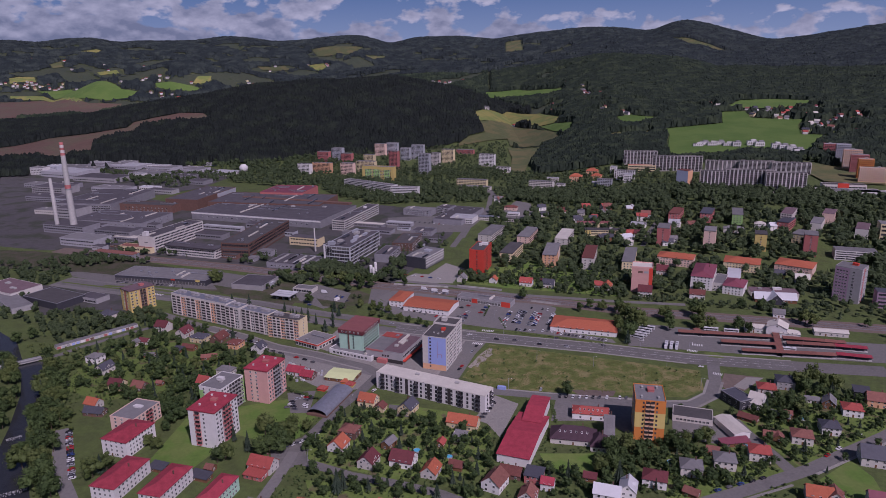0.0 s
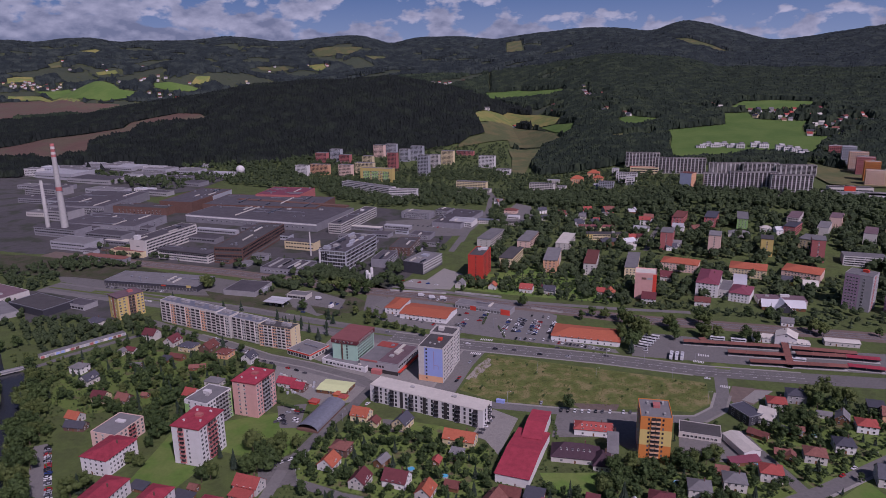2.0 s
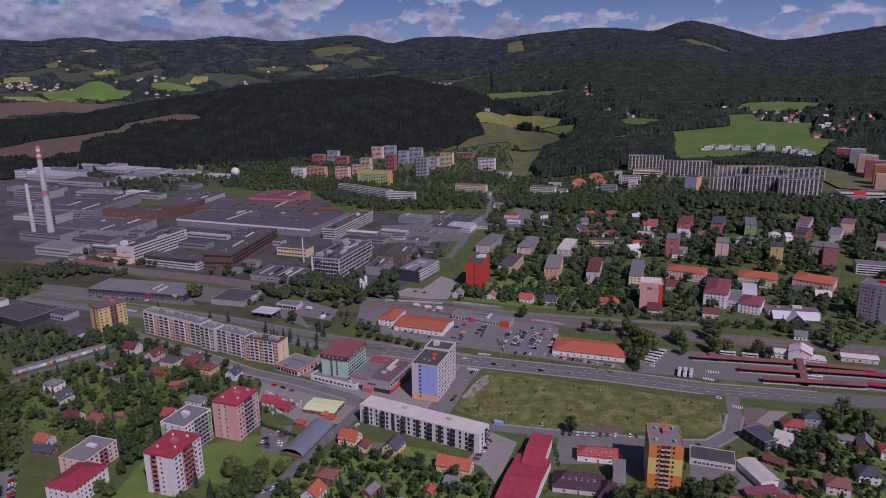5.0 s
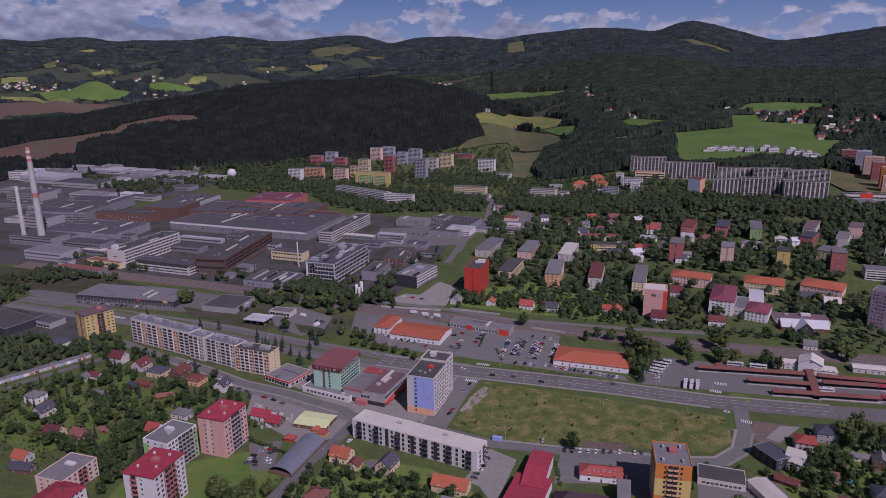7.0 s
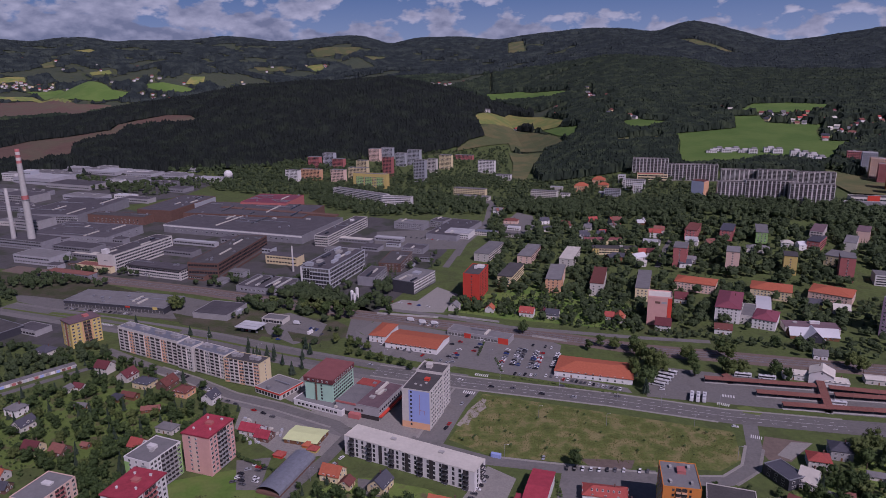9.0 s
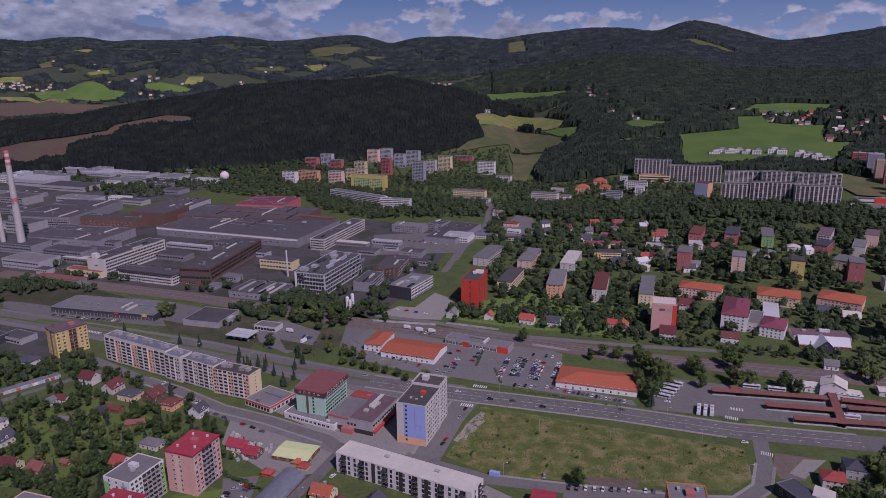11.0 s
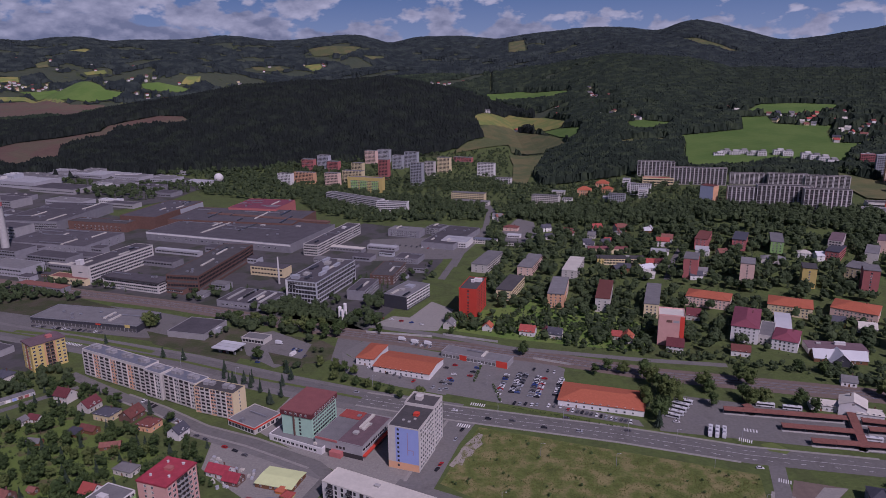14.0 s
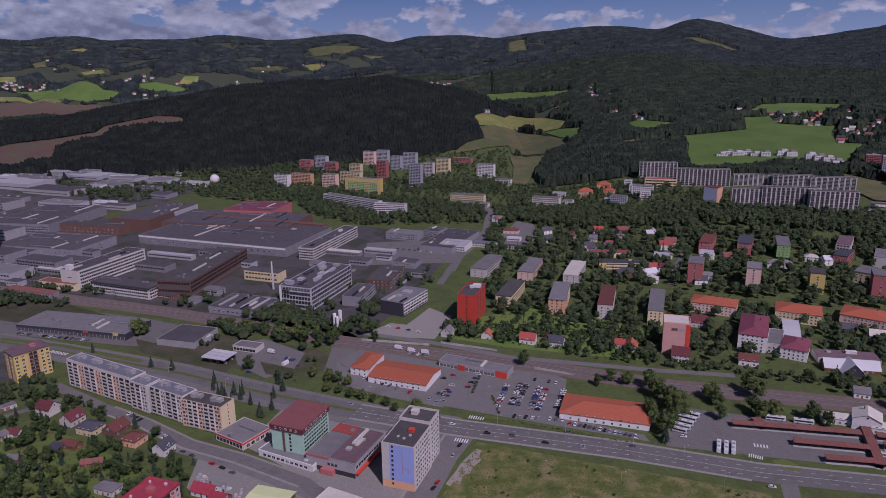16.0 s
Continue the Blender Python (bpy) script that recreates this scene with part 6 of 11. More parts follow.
HUT = [(-2.2, 0, 3.6, 4, 2.2, "grey"), (2.2, 0.4, 3.4, 3.4, 1.8, "grey")]
for name_, x_, y_, rot_, w_, l_, h_, wall_, roof_, plan_, stripe_, huts_ in (
        ("long white panel block with peach bays and loggias", -233.6, 614.0, -29.1, 70.9, 12, 21, "offwhite", "tin", "LLOLLOLLOLL", "peach", (-27, -9, 9, 27)),
        ("pale grey panel block stepping down beside its neighbour", -196.0, 591.2, -29.1, 16.8, 12, 20.2, "offwhite", "tin", "LLW", "white", (0,)),
        ("white panel block with loggias and a pale roof", -173.0, 580.3, -29.6, 32.2, 12, 19.4, "offwhite", "tin", "LLWLLW", "white", (-8, 8)),
        ("peach panel block with loggias and a dark roof", -145.0, 565.0, -22.7, 32.3, 13, 18.8, "cream", "dark", "OLLOLLO", "peach", (-8, 8))):
    b = block("apartment_block", name_, x_, y_, rot_, w_, l_, h_, wall_, roof_, boxes=[(q[0] + x, *q[1:]) for x in huts_ for q in HUT], group="stepped panel blocks", rim=0.45)
    bays(b, w_, l_, 7, 2.62, plan_, WALL[stripe_])
    windows(b, w_, l_, "R", 7, 1, 2.2, 2.62, 1.0, 1.2)
b = block('apartment_block', 'modern white four-storey flats with dark balconies', -18.0, 450.2, -27.9, 86.5, 14.4, 12.5, 'white', 'pale', rim=0.35, boxes=[(-14, 2, 3, 2, 0.8), (18, 2, 3, 2, 0.8)])
windows(b, 86.5, 14.4, "F", 4, 18, 1.9, 3.0, 1.3, 1.9, frame_mat=WALL["dark"])
balconies(b, 86.5, 14.4, "F", 4, (-38, -25.5, -10, 9, 25, 38), 0.5, 3.0, 3.4, 1.4, WALL["dark"])
panel(b, 86.5, 14.4, "F", -19, -16.6, 0.3, 12.3, DARK_AND_SHADE, "stair_glazing", 0.13)
panel(b, 86.5, 14.4, "F", -1, 1.4, 0.3, 12.3, DARK_AND_SHADE, "stair_glazing", 0.13)
panel(b, 86.5, 14.4, "F", 15, 17.4, 0.3, 12.3, DARK_AND_SHADE, "stair_glazing", 0.13)
panel(b, 86.5, 14.4, "F", -4.6, -3.8, 12.4, 12.95, WALL["grey"])
windows(b, 86.5, 14.4, "R", 4, 2, 1.9, 3.0, 1.3, 1.9, frame_mat=WALL["dark"])
balconies(b, 86.5, 14.4, "R", 3, (2.5,), 3.5, 3.0, 4.0, 1.5, WALL["dark"])
b = block('tower_block', 'bright red tower block with a grey roof and aerials', 33.6, 755.2, -17.9, 16.6, 35.9, 27, 'red', 'dark', boxes=[(-1, 4, 3, 3, 2.2, 'white'), (3, 8, 7, 5, 2.4, 'white')], rim=0.7)
windows(b, 16.6, 35.9, "F", 9, 1, 2.6, 2.85, 1.2, 1.2, u0=-1, u1=2, frame_mat=WALL["brick"])
windows(b, 16.6, 35.9, "R", 9, 5, 2.6, 2.85, 1.6, 1.4, frame_mat=WALL["brick"])
b = block('tower_block', 'salmon pink tower block with a red corner stripe and lettered band', 193.9, 675.8, -16.7, 20.3, 18.3, 26, 'pink', 'pale', rim=1.0)
panel(b, 20.3, 18.3, "F", 10.2-3.6, 10.2, 0.3, 25.8, WALL["red"])
panel(b, 20.3, 18.3, "F", -4, 0.5, 20.3, 22.4, WALL["maroon"] if "maroon" in WALL else WALL["brick"], "sign_board", 0.08)
panel(b, 20.3, 18.3, "F", 1.4, 6.0, 20.3, 22.4, WALL["grey"], "sign_board", 0.08)
windows(b, 20.3, 18.3, "R", 8, 4, 2.4, 2.9, 1.6, 1.4)
b = block('tower_block', 'violet and grey tower block with a red stair stripe', 383.7, 636.4, -45.3, 23.2, 20, 34, 'grey', 'grey', rim=0.6, boxes=[(2, 4, 5, 4, 2, 'red')])
panel(b, 23.2, 20, "F", -11.6, 1, 0.3, 33.6, WALL["lilac"])
windows(b, 23.2, 20, "F", 10, 4, 2.6, 3.1, 1.6, 1.4, u0=-11.6+1, u1=0)
panel(b, 23.2, 20, "R", -4, 0, 0.3, 33.6, WALL["rose"])
windows(b, 23.2, 20, "F", 10, 1, 2.6, 3.1, 1.8, 1.6, u0=3.0, u1=6.0)
windows(b, 23.2, 20, "R", 10, 4, 2.6, 3.1, 1.6, 1.4)
b = block('tower_block', 'mustard yellow tower block with orange stripes', -307.4, 644.9, -39.7, 17.2, 25.2, 22, 'yellow', 'mauve', rim=0.3, over=0.5, boxes=[(0, 4, 4, 4, 1.6, 'rose')])
panel(b, 17.2, 25.2, "F", -1.5, 1.5, 0.3, 21.6, WALL["rose"])
windows(b, 17.2, 25.2, "F", 7, 2, 2.4, 2.85, 1.4, 1.4)
panel(b, 17.2, 25.2, "R", -3.2, -2.2, 0.3, 21.6, WALL["peach"])
panel(b, 17.2, 25.2, "R", 4.2, 5.2, 0.3, 21.6, WALL["peach"])
balconies(b, 17.2, 25.2, "R", 7, (-0.6, 2.4), 1.2, 2.85, 2.6, 1.0, WALL["brick"])
windows(b, 17.2, 25.2, "R", 7, 2, 2.4, 2.85, 1.8, 1.4, u0=-12.6, u1=-4)
windows(b, 17.2, 25.2, "R", 7, 2, 2.4, 2.85, 1.8, 1.4, u0=5.5, u1=12.6)
b = block('apartment_block', 'cream walk-up flats with a dark flat roof', 74.1, 806.7, -21.0, 15.6, 50.8, 11, 'cream', 'dark', rim=0.2, over=0.3)
windows(b, 15.6, 50.8, "F", 3, 3, 1.9, 2.85, 1.3, 1.4)
ribbons(b, 15.6, 50.8, "R", 3, 1.9, 2.85, 1.4, 1.0, 2.6, WALL['cream'])
b = block('apartment_block', 'orange walk-up flats with a white ribbed roof', 118.9, 785.6, -14.6, 15.6, 54.2, 14.5, 'peach', 'grey', rim=0.2, over=0.3)
panel(b, 15.6, 54.2, "R", 0, 27.1, 0.3, 14.3, WALL["offwhite"])
windows(b, 15.6, 54.2, "F", 5, 3, 1.9, 2.85, 1.3, 1.4)
ribbons(b, 15.6, 54.2, "R", 5, 1.9, 2.85, 1.4, 1.0, 2.6, WALL['peach'])
b = block('apartment_block', 'white walk-up flats with a brown roof', 161.4, 774.0, -16.7, 13.1, 56.2, 14, 'offwhite', 'brown', rim=0.2, over=0.3)
windows(b, 13.1, 56.2, "F", 4, 2, 1.9, 2.85, 1.3, 1.4)
ribbons(b, 13.1, 56.2, "R", 4, 1.9, 2.85, 1.4, 1.0, 2.6, WALL['offwhite'])
b = block('apartment_block', 'pale yellow walk-up flats with a grey roof', 204.0, 760.4, -18.6, 12.9, 61.5, 13.5, 'cream', 'grey', rim=0.2, over=0.3)
windows(b, 12.9, 61.5, "F", 4, 3, 1.9, 2.85, 1.3, 1.4)
ribbons(b, 12.9, 61.5, "R", 4, 1.9, 2.85, 1.4, 1.0, 2.6, WALL['cream'])
b = block('apartment_block', 'white walk-up flats with a pale ridged roof', 57.0, 902.4, -22.4, 18.4, 58, 10, 'offwhite', 'grey', rim=0.2, over=0.3)
windows(b, 18.4, 58, "F", 3, 2, 1.9, 2.85, 1.3, 1.4)
ribbons(b, 18.4, 58, "R", 3, 1.9, 2.85, 1.4, 1.0, 2.6, WALL['offwhite'])
b = block('apartment_block', 'rose walk-up flats with a pale roof', 104.0, 888.5, -20.2, 16.1, 55, 10, 'palepink', 'grey', rim=0.2, over=0.3)
windows(b, 16.1, 55, "F", 3, 2, 1.9, 2.85, 1.3, 1.4)
ribbons(b, 16.1, 55, "R", 3, 1.9, 2.85, 1.4, 1.0, 2.6, WALL['palepink'])
b = block('apartment_block', 'pale walk-up flats with a sheet roof', 149.9, 874.6, -19.9, 15.7, 55, 10, 'offwhite', 'pale', rim=0.2, over=0.3)
windows(b, 15.7, 55, "F", 3, 2, 1.9, 2.85, 1.3, 1.4)
ribbons(b, 15.7, 55, "R", 3, 1.9, 2.85, 1.4, 1.0, 2.6, WALL['offwhite'])
b = block('apartment_block', 'rose red tower flats with a flat roof', 269.3, 845.2, -23.7, 14.1, 26.4, 22, 'rose', 'grey', rim=0.2, over=0.3)
windows(b, 14.1, 26.4, "F", 7, 1, 1.9, 2.85, 1.3, 1.4)
ribbons(b, 14.1, 26.4, "R", 7, 1.9, 2.85, 1.4, 1.0, 2.6, WALL['rose'])
b = block('apartment_block', 'rose flats with a brown roof', 314.0, 934.3, -27.4, 13.9, 42.6, 12, 'rose', 'brown', rim=0.2, over=0.3)
windows(b, 13.9, 42.6, "F", 4, 3, 1.9, 2.85, 1.3, 1.4)
ribbons(b, 13.9, 42.6, "R", 4, 1.9, 2.85, 1.4, 1.0, 2.6, WALL['rose'])
b = block('apartment_block', 'red and blue flats with a slate roof', 349.7, 915.9, -27.0, 14.5, 39.9, 12, 'rose', 'slate', rim=0.2, over=0.3)
windows(b, 14.5, 39.9, "F", 4, 3, 1.9, 2.85, 1.3, 1.4)
ribbons(b, 14.5, 39.9, "R", 4, 1.9, 2.85, 1.4, 1.0, 2.6, WALL['rose'])
b = block('apartment_block', 'green flats with a grey roof', 383.5, 899.7, -22.5, 13.0, 44.2, 12.5, 'green', 'grey', rim=0.2, over=0.3)
windows(b, 13.0, 44.2, "F", 4, 3, 1.9, 2.85, 1.3, 1.4)
ribbons(b, 13.0, 44.2, "R", 4, 1.9, 2.85, 1.4, 1.0, 2.6, WALL['green'])
b = block('apartment_block', 'cream tower flats with a flat roof', 315.0, 813.5, -24.6, 13.1, 23.8, 24, 'palepink', 'grey', rim=0.2, over=0.3)
windows(b, 13.1, 23.8, "F", 8, 1, 1.9, 2.85, 1.3, 1.4)
ribbons(b, 13.1, 23.8, "R", 8, 1.9, 2.85, 1.4, 1.0, 2.6, WALL['palepink'])
b = block('apartment_block', 'yellow tower flats with a dark roof', 371.4, 802.1, -22.7, 13.0, 19.7, 20, 'yellow', 'dark', rim=0.2, over=0.3)
windows(b, 13.0, 19.7, "F", 6, 1, 1.9, 2.85, 1.3, 1.4)
ribbons(b, 13.0, 19.7, "R", 6, 1.9, 2.85, 1.4, 1.0, 2.6, WALL['yellow'])
b = block('apartment_block', 'rose and grey tower flats with a flat roof', 420.6, 782.1, -25.6, 14.1, 22.1, 25, 'rose', 'grey', rim=0.2, over=0.3)
windows(b, 14.1, 22.1, "F", 8, 1, 1.9, 2.85, 1.3, 1.4)
ribbons(b, 14.1, 22.1, "R", 8, 1.9, 2.85, 1.4, 1.0, 2.6, WALL['rose'])
b = block('apartment_block', 'dark red flats with a grey roof', 433.1, 866.3, -40.3, 13.4, 34.3, 11, 'rose', 'slate', rim=0.2, over=0.3)
windows(b, 13.4, 34.3, "F", 3, 3, 1.9, 2.85, 1.3, 1.4)
ribbons(b, 13.4, 34.3, "R", 3, 1.9, 2.85, 1.4, 1.0, 2.6, WALL['rose'])
b = block('apartment_block', 'cream flats with a pale roof', 430.9, 822.3, -43.5, 14.5, 27.8, 11, 'cream', 'grey', rim=0.2, over=0.3)
windows(b, 14.5, 27.8, "F", 3, 3, 1.9, 2.85, 1.3, 1.4)
ribbons(b, 14.5, 27.8, "R", 3, 1.9, 2.85, 1.4, 1.0, 2.6, WALL['cream'])
house(258.7, 764.2, -27.2, 39.0, 23.5, 9.5, 'orange', 'palepink', 'hip', 3.5, 'long rose flats with an orange hipped roof', 10, 3, category='apartment building')
house(324.7, 741.0, -26.7, 36.8, 27.2, 9.5, 'orange', 'cream', 'hip', 3.5, 'long beige flats with an orange hipped roof', 10, 3, category='apartment building')
house(377.6, 727.6, -36.8, 37.1, 28.9, 9.5, 'orange', 'palepink', 'hip', 3.5, 'long beige flats with an orange hipped roof', 10, 3, category='apartment building')
house(264.6, 694.4, -25.8, 21.0, 50.4, 14, 'plum', 'white', 'hip', 3.5, 'white school with a plum red hipped roof', 5, 6, category='school')
house(286.1, 666.5, -31.6, 19.1, 28.6, 9, 'plum', 'white', 'hip', 3.5, 'white school wing with a plum red roof', 5, 3, category='school')
b = block('low_building', 'low grey connecting wing of the school', 277.2, 682.1, -28.0, 11.0, 35.0, 8, 'offwhite', 'grey', category='school')
windows(b, 11.0, 35.0, "F", 2, 3, 2, 2.8, 1.4, 1.4)
house(300.4, 703.8, -23.6, 12.4, 40.2, 7, 'white', 'white', 'gable', 1.5, 'white sheet-roofed sports hall', 3, 3, category='hall', chimney=False)
house(312.0, 636.0, -12, 38, 13, 3.6, 'white', 'wood', 'gable', 5.2, 'long restaurant with a steep white roof', 8, 3, category='restaurant', chimney=False, name='restaurant')
b = house(309.5, 630.5, 78, 15, 15, 3.2, 'white', 'dark', 'gable', 7.2, 'dark timber cross gable of the restaurant with a steep white roof', 0, 3, category='restaurant', chimney=False, name='restaurant')
b = block('restaurant', 'low hall behind the restaurant with a dull plum roof', 318.0, 652.0, -12, 44, 16, 5, 'offwhite', 'mauve', category='restaurant', rim=0.2, boxes=[(4, 3, 8, 3, 2.0, 'white'), (-12, 2, 3, 2, 1.0)])
windows(b, 44, 16, "F", 1, 8, 2.2, 3, 1.8, 1.4)

# ---- shops ----
house(114.9, 572.9, -17.9, 56.8, 28.2, 4.6, 'orange', 'white', 'hip', 3.2, 'supermarket with a long orange tiled roof', 9, 3, category='supermarket', chimney=False, name='supermarket')
house(-21.1, 630.7, -20.9, 45.9, 29.3, 5, 'orange', 'white', 'gable', 2.2, 'white market hall with a low red roof', 9, 3, category='supermarket', chimney=False, name='market_hall')
house(-50.8, 650.5, -18.1, 14.8, 29.7, 6, 'orange', 'white', 'hip', 1.8, 'white market wing with a rounded red roof', 3, 3, category='supermarket', chimney=False, name='market_wing')
b = block('shop_row', 'long grey flat-roofed shop row with red fronts', 32.2, 645.1, -26.2, 56.0, 13.6, 4.5, 'grey', 'grey', category='shop')
vents(b, 56.0, 13.6, 4.5, 2, 677)
panel(b, 56.0, 13.6, "F", 28.0-9, 28.0, 0.1, 5.2, WALL["red"], "shop_front", 0.3, "bright red shop front")
panel(b, 56.0, 13.6, "F", -28.0+16, -28.0+22, 0.1, 4.2, WALL["red"], "shop_front", 0.3, "bright red shop front")
ribbons(b, 56.0, 13.6, "F", 1, 1.6, 3, 2.2)
b = block('retail_hall', 'long low grey supermarket with glazed front', -313.7, 739.7, -13.8, 112.0, 34.9, 6, 'dark', 'grey', category='supermarket')
vents(b, 112.0, 34.9, 6, 9, 1053)
ribbons(b, 112.0, 34.9, "F", 1, 2.0, 3, 3.0, 1.0, 4.0, WALL["grey"])
panel(b, 112.0, 34.9, "F", 56.0-12, 56.0-7, 4.0, 6.6, WALL["yellow"], "sign_board", 0.3, "yellow sign board")
panel(b, 112.0, 34.9, "F", 14, 19, 4.2, 5.6, WALL["red"], "sign_board", 0.3, "red sign board")
house(38.8, 385.7, -21.4, 19.5, 52.7, 6, 'crimson', 'white', 'gable', 2.2, 'long red-roofed timber hall with white end wall', 0, 0, chimney=False, category='hall', name='hall')
house(50.7, 415.6, -18.4, 11.9, 35.6, 7.5, 'crimson', 'white', 'gable', 1.8, 'narrow rear hall with a raised red roof', 0, 0, chimney=False, category='hall', name='hall')

# ---- factories ----
b = block('factory_building', 'white five-storey factory block with ribbon windows', -367.6, 898.0, -20.8, 24.8, 94.3, 20, 'offwhite', 'works', boxes=[(-2, -44, 6, 6, 5, 'white')], category='factory')
vents(b, 24.8, 94.3, 20, 5, 1265)
ribbons(b, 24.8, 94.3, "R", 5, 3.0, 3.6, 1.9, 2.0, 2.4)
panel(b, 24.8, 94.3, "F", -3, 3, 12, 12.8, WALL["dark"], "sign_bar", 0.1)
b = block('factory_building', 'white three-storey block with a dark attic floor', -316.8, 836.6, -20.9, 74.5, 18.5, 12, 'offwhite', 'works', over=1.0, rim=0.2, category='factory')
vents(b, 74.5, 18.5, 12, 3, 1153)
ribbons(b, 74.5, 18.5, "F", 3, 2.4, 3.2, 1.6, 2.0, 2.6)
ribbons(b, 74.5, 18.5, "R", 3, 2.4, 3.2, 1.6)
panel(b, 74.5, 18.5, "F", -37.2-0.8, 37.2+0.8, 10.6, 12.2, ROOF["dark"], "attic_edge", 1.0)
b = block('factory_building', 'long brown brick factory with a dark roof', -250.6, 881.8, -10.5, 36.3, 126.4, 18, 'brick', 'dark', category='factory')
vents(b, 36.3, 126.4, 18, 11, 1132)
ribbons(b, 36.3, 126.4, "F", 4, 3.5, 4.0, 2.2, 1.0, 3.0, WALL["brick"])
ribbons(b, 36.3, 126.4, "R", 4, 3.5, 4.0, 2.2, 1.0, 3.0, WALL["brick"])
b = block('factory_building', 'long beige factory hall with small windows', -487.6, 1018.5, -15.5, 123.9, 72.7, 11, 'works', 'works', category='factory')
vents(b, 123.9, 72.7, 11, 12, 1506)
windows(b, 123.9, 72.7, "F", 2, 14, 3.4, 4, 2.0, 1.3)
windows(b, 123.9, 72.7, "R", 2, 4, 3.4, 4, 1.8, 1.6)
b = block('factory_hall', 'vast low factory hall with a grey and red roof', -267.2, 1057.0, -20.3, 223.6, 113.2, 11, 'works', 'works', boxes=[(0, 60, 200, 10, 2.5, 'brick'), (20, 20, 6, 4, 1.5), (-50, 10, 6, 4, 1.5), (70, 30, 6, 4, 1.5)], category='factory')
vents(b, 223.6, 113.2, 11, 12, 1324)
windows(b, 223.6, 113.2, "F", 1, 22, 5.0, 4, 3.0, 1.4)
panel(b, 223.6, 113.2, "F", -111.8, 111.8, 8.6, 10.8, WALL["white"], "white_band", 0.2)
b = block('factory_hall', 'dark red factory hall behind the main hall', -273.4, 1197.2, -12.6, 77.1, 70.9, 16, 'rose', 'plum', category='factory')
vents(b, 77.1, 70.9, 16, 12, 1470)
b = block('factory_hall', 'grey rear factory hall with a red band', -285.2, 1130.1, -11.9, 191.1, 85.3, 13, 'brick', 'works', category='factory')
vents(b, 191.1, 85.3, 13, 12, 1415)
b = block('office_building', 'long white four-storey office with ribbon windows', -135.4, 1008.8, -19.3, 19.6, 118.1, 14, 'offwhite', 'works', boxes=[(0, 30, 4, 6, 2, 'white')], category='office')
vents(b, 19.6, 118.1, 14, 5, 1144)
ribbons(b, 19.6, 118.1, "R", 4, 2.4, 3.2, 1.6, 1.0, 3.0)
ribbons(b, 19.6, 118.1, "F", 4, 2.4, 3.2, 1.6)
b = block('laboratory', 'glass-fronted laboratory with pipes on its roof', -118.7, 821.3, -19.8, 34.6, 82.6, 22, 'steel', 'works', boxes=[(-6, -20, 5, 6, 2.2), (5, 0, 4, 8, 3, 'steel'), (-4, 20, 5, 8, 2.4), (4, 34, 6, 5, 2), (-10, -34, 8, 5, 3.4, 'steel'), (2, -30, 3, 10, 2.0, 'dark'), (9, -14, 3, 12, 2.6, 'steel'), (-10, 2, 4, 14, 1.8, 'dark'), (8, 18, 3, 10, 2.2, 'steel'), (-11, 30, 3, 12, 2.8, 'steel')], category='laboratory')
vents(b, 34.6, 82.6, 22, 7, 940)
ribbons(b, 34.6, 82.6, "F", 5, 3.2, 4.2, 3.0, 1.0, 3.4)
ribbons(b, 34.6, 82.6, "R", 5, 3.2, 4.2, 3.0, 1.0, 3.4)
panel(b, 34.6, 82.6, "F", -17.3, -17.3+2.5, 0.2, 22, WALL["white"])
panel(b, 34.6, 82.6, "F", -17.3+3, -17.3+11, 12, 20, GLASS, "blue_glazing", 0.1)
b = block('low_building', 'low factory workshops with a ridged grey roof', -182.3, 786.8, -18.6, 54.0, 40.0, 6, 'works', 'works', boxes=[(-18, 0, 2, 30, 1.0), (-6, 0, 2, 30, 1.0), (6, 0, 2, 30, 1.0), (18, 0, 2, 30, 1.0)], category='factory')
vents(b, 54.0, 40.0, 6, 5, 969)
windows(b, 54.0, 40.0, "R", 1, 7, 3, 3, 2.4, 2.4)
windows(b, 54.0, 40.0, "F", 1, 9, 3, 3, 2.4, 1.6)
b = block('office_building', 'white cube office with a grey roof', -75.4, 808.5, -15.1, 19.2, 40.2, 9.5, 'works', 'works', category='office')
vents(b, 19.2, 40.2, 9.5, 2, 883)
ribbons(b, 19.2, 40.2, "R", 3, 1.9, 3, 1.2)
b = block('office_building', 'brown brick office with a dark roof', -53.7, 864.8, -12.3, 25.6, 52.6, 9.5, 'brick', 'dark', category='office')
vents(b, 25.6, 52.6, 9.5, 3, 918)
ribbons(b, 25.6, 52.6, "R", 3, 1.9, 3, 1.3)
windows(b, 25.6, 52.6, "F", 3, 5, 1.9, 3, 1.6, 1.3)
b = block('office_building', 'dark office block with pale ribbon bands', -29.4, 783.8, -27.8, 25.6, 45.2, 13, 'dark', 'grey', boxes=[(0, 6, 8, 8, 1.6, 'steel'), (-2, -6, 5, 4, 1.2)], category='office')
vents(b, 25.6, 45.2, 13, 2, 813)
ribbons(b, 25.6, 45.2, "R", 4, 2.2, 3.1, 1.5, 0.3, 3)
panel(b, 25.6, 45.2, "R", -22.6, 22.6, 3.2, 4.2, WALL["white"])
panel(b, 25.6, 45.2, "R", -22.6, 22.6, 6.3, 7.3, WALL["white"])
panel(b, 25.6, 45.2, "R", -22.6, 22.6, 9.4, 10.4, WALL["white"])
panel(b, 25.6, 45.2, "R", -22.6, 22.6, 12.2, 13.2, WALL["white"])
b = block('office_building', 'white three-storey offices in the yard', -42.9, 1050.4, -21.1, 45.2, 22.2, 9, 'works', 'grey', category='office')
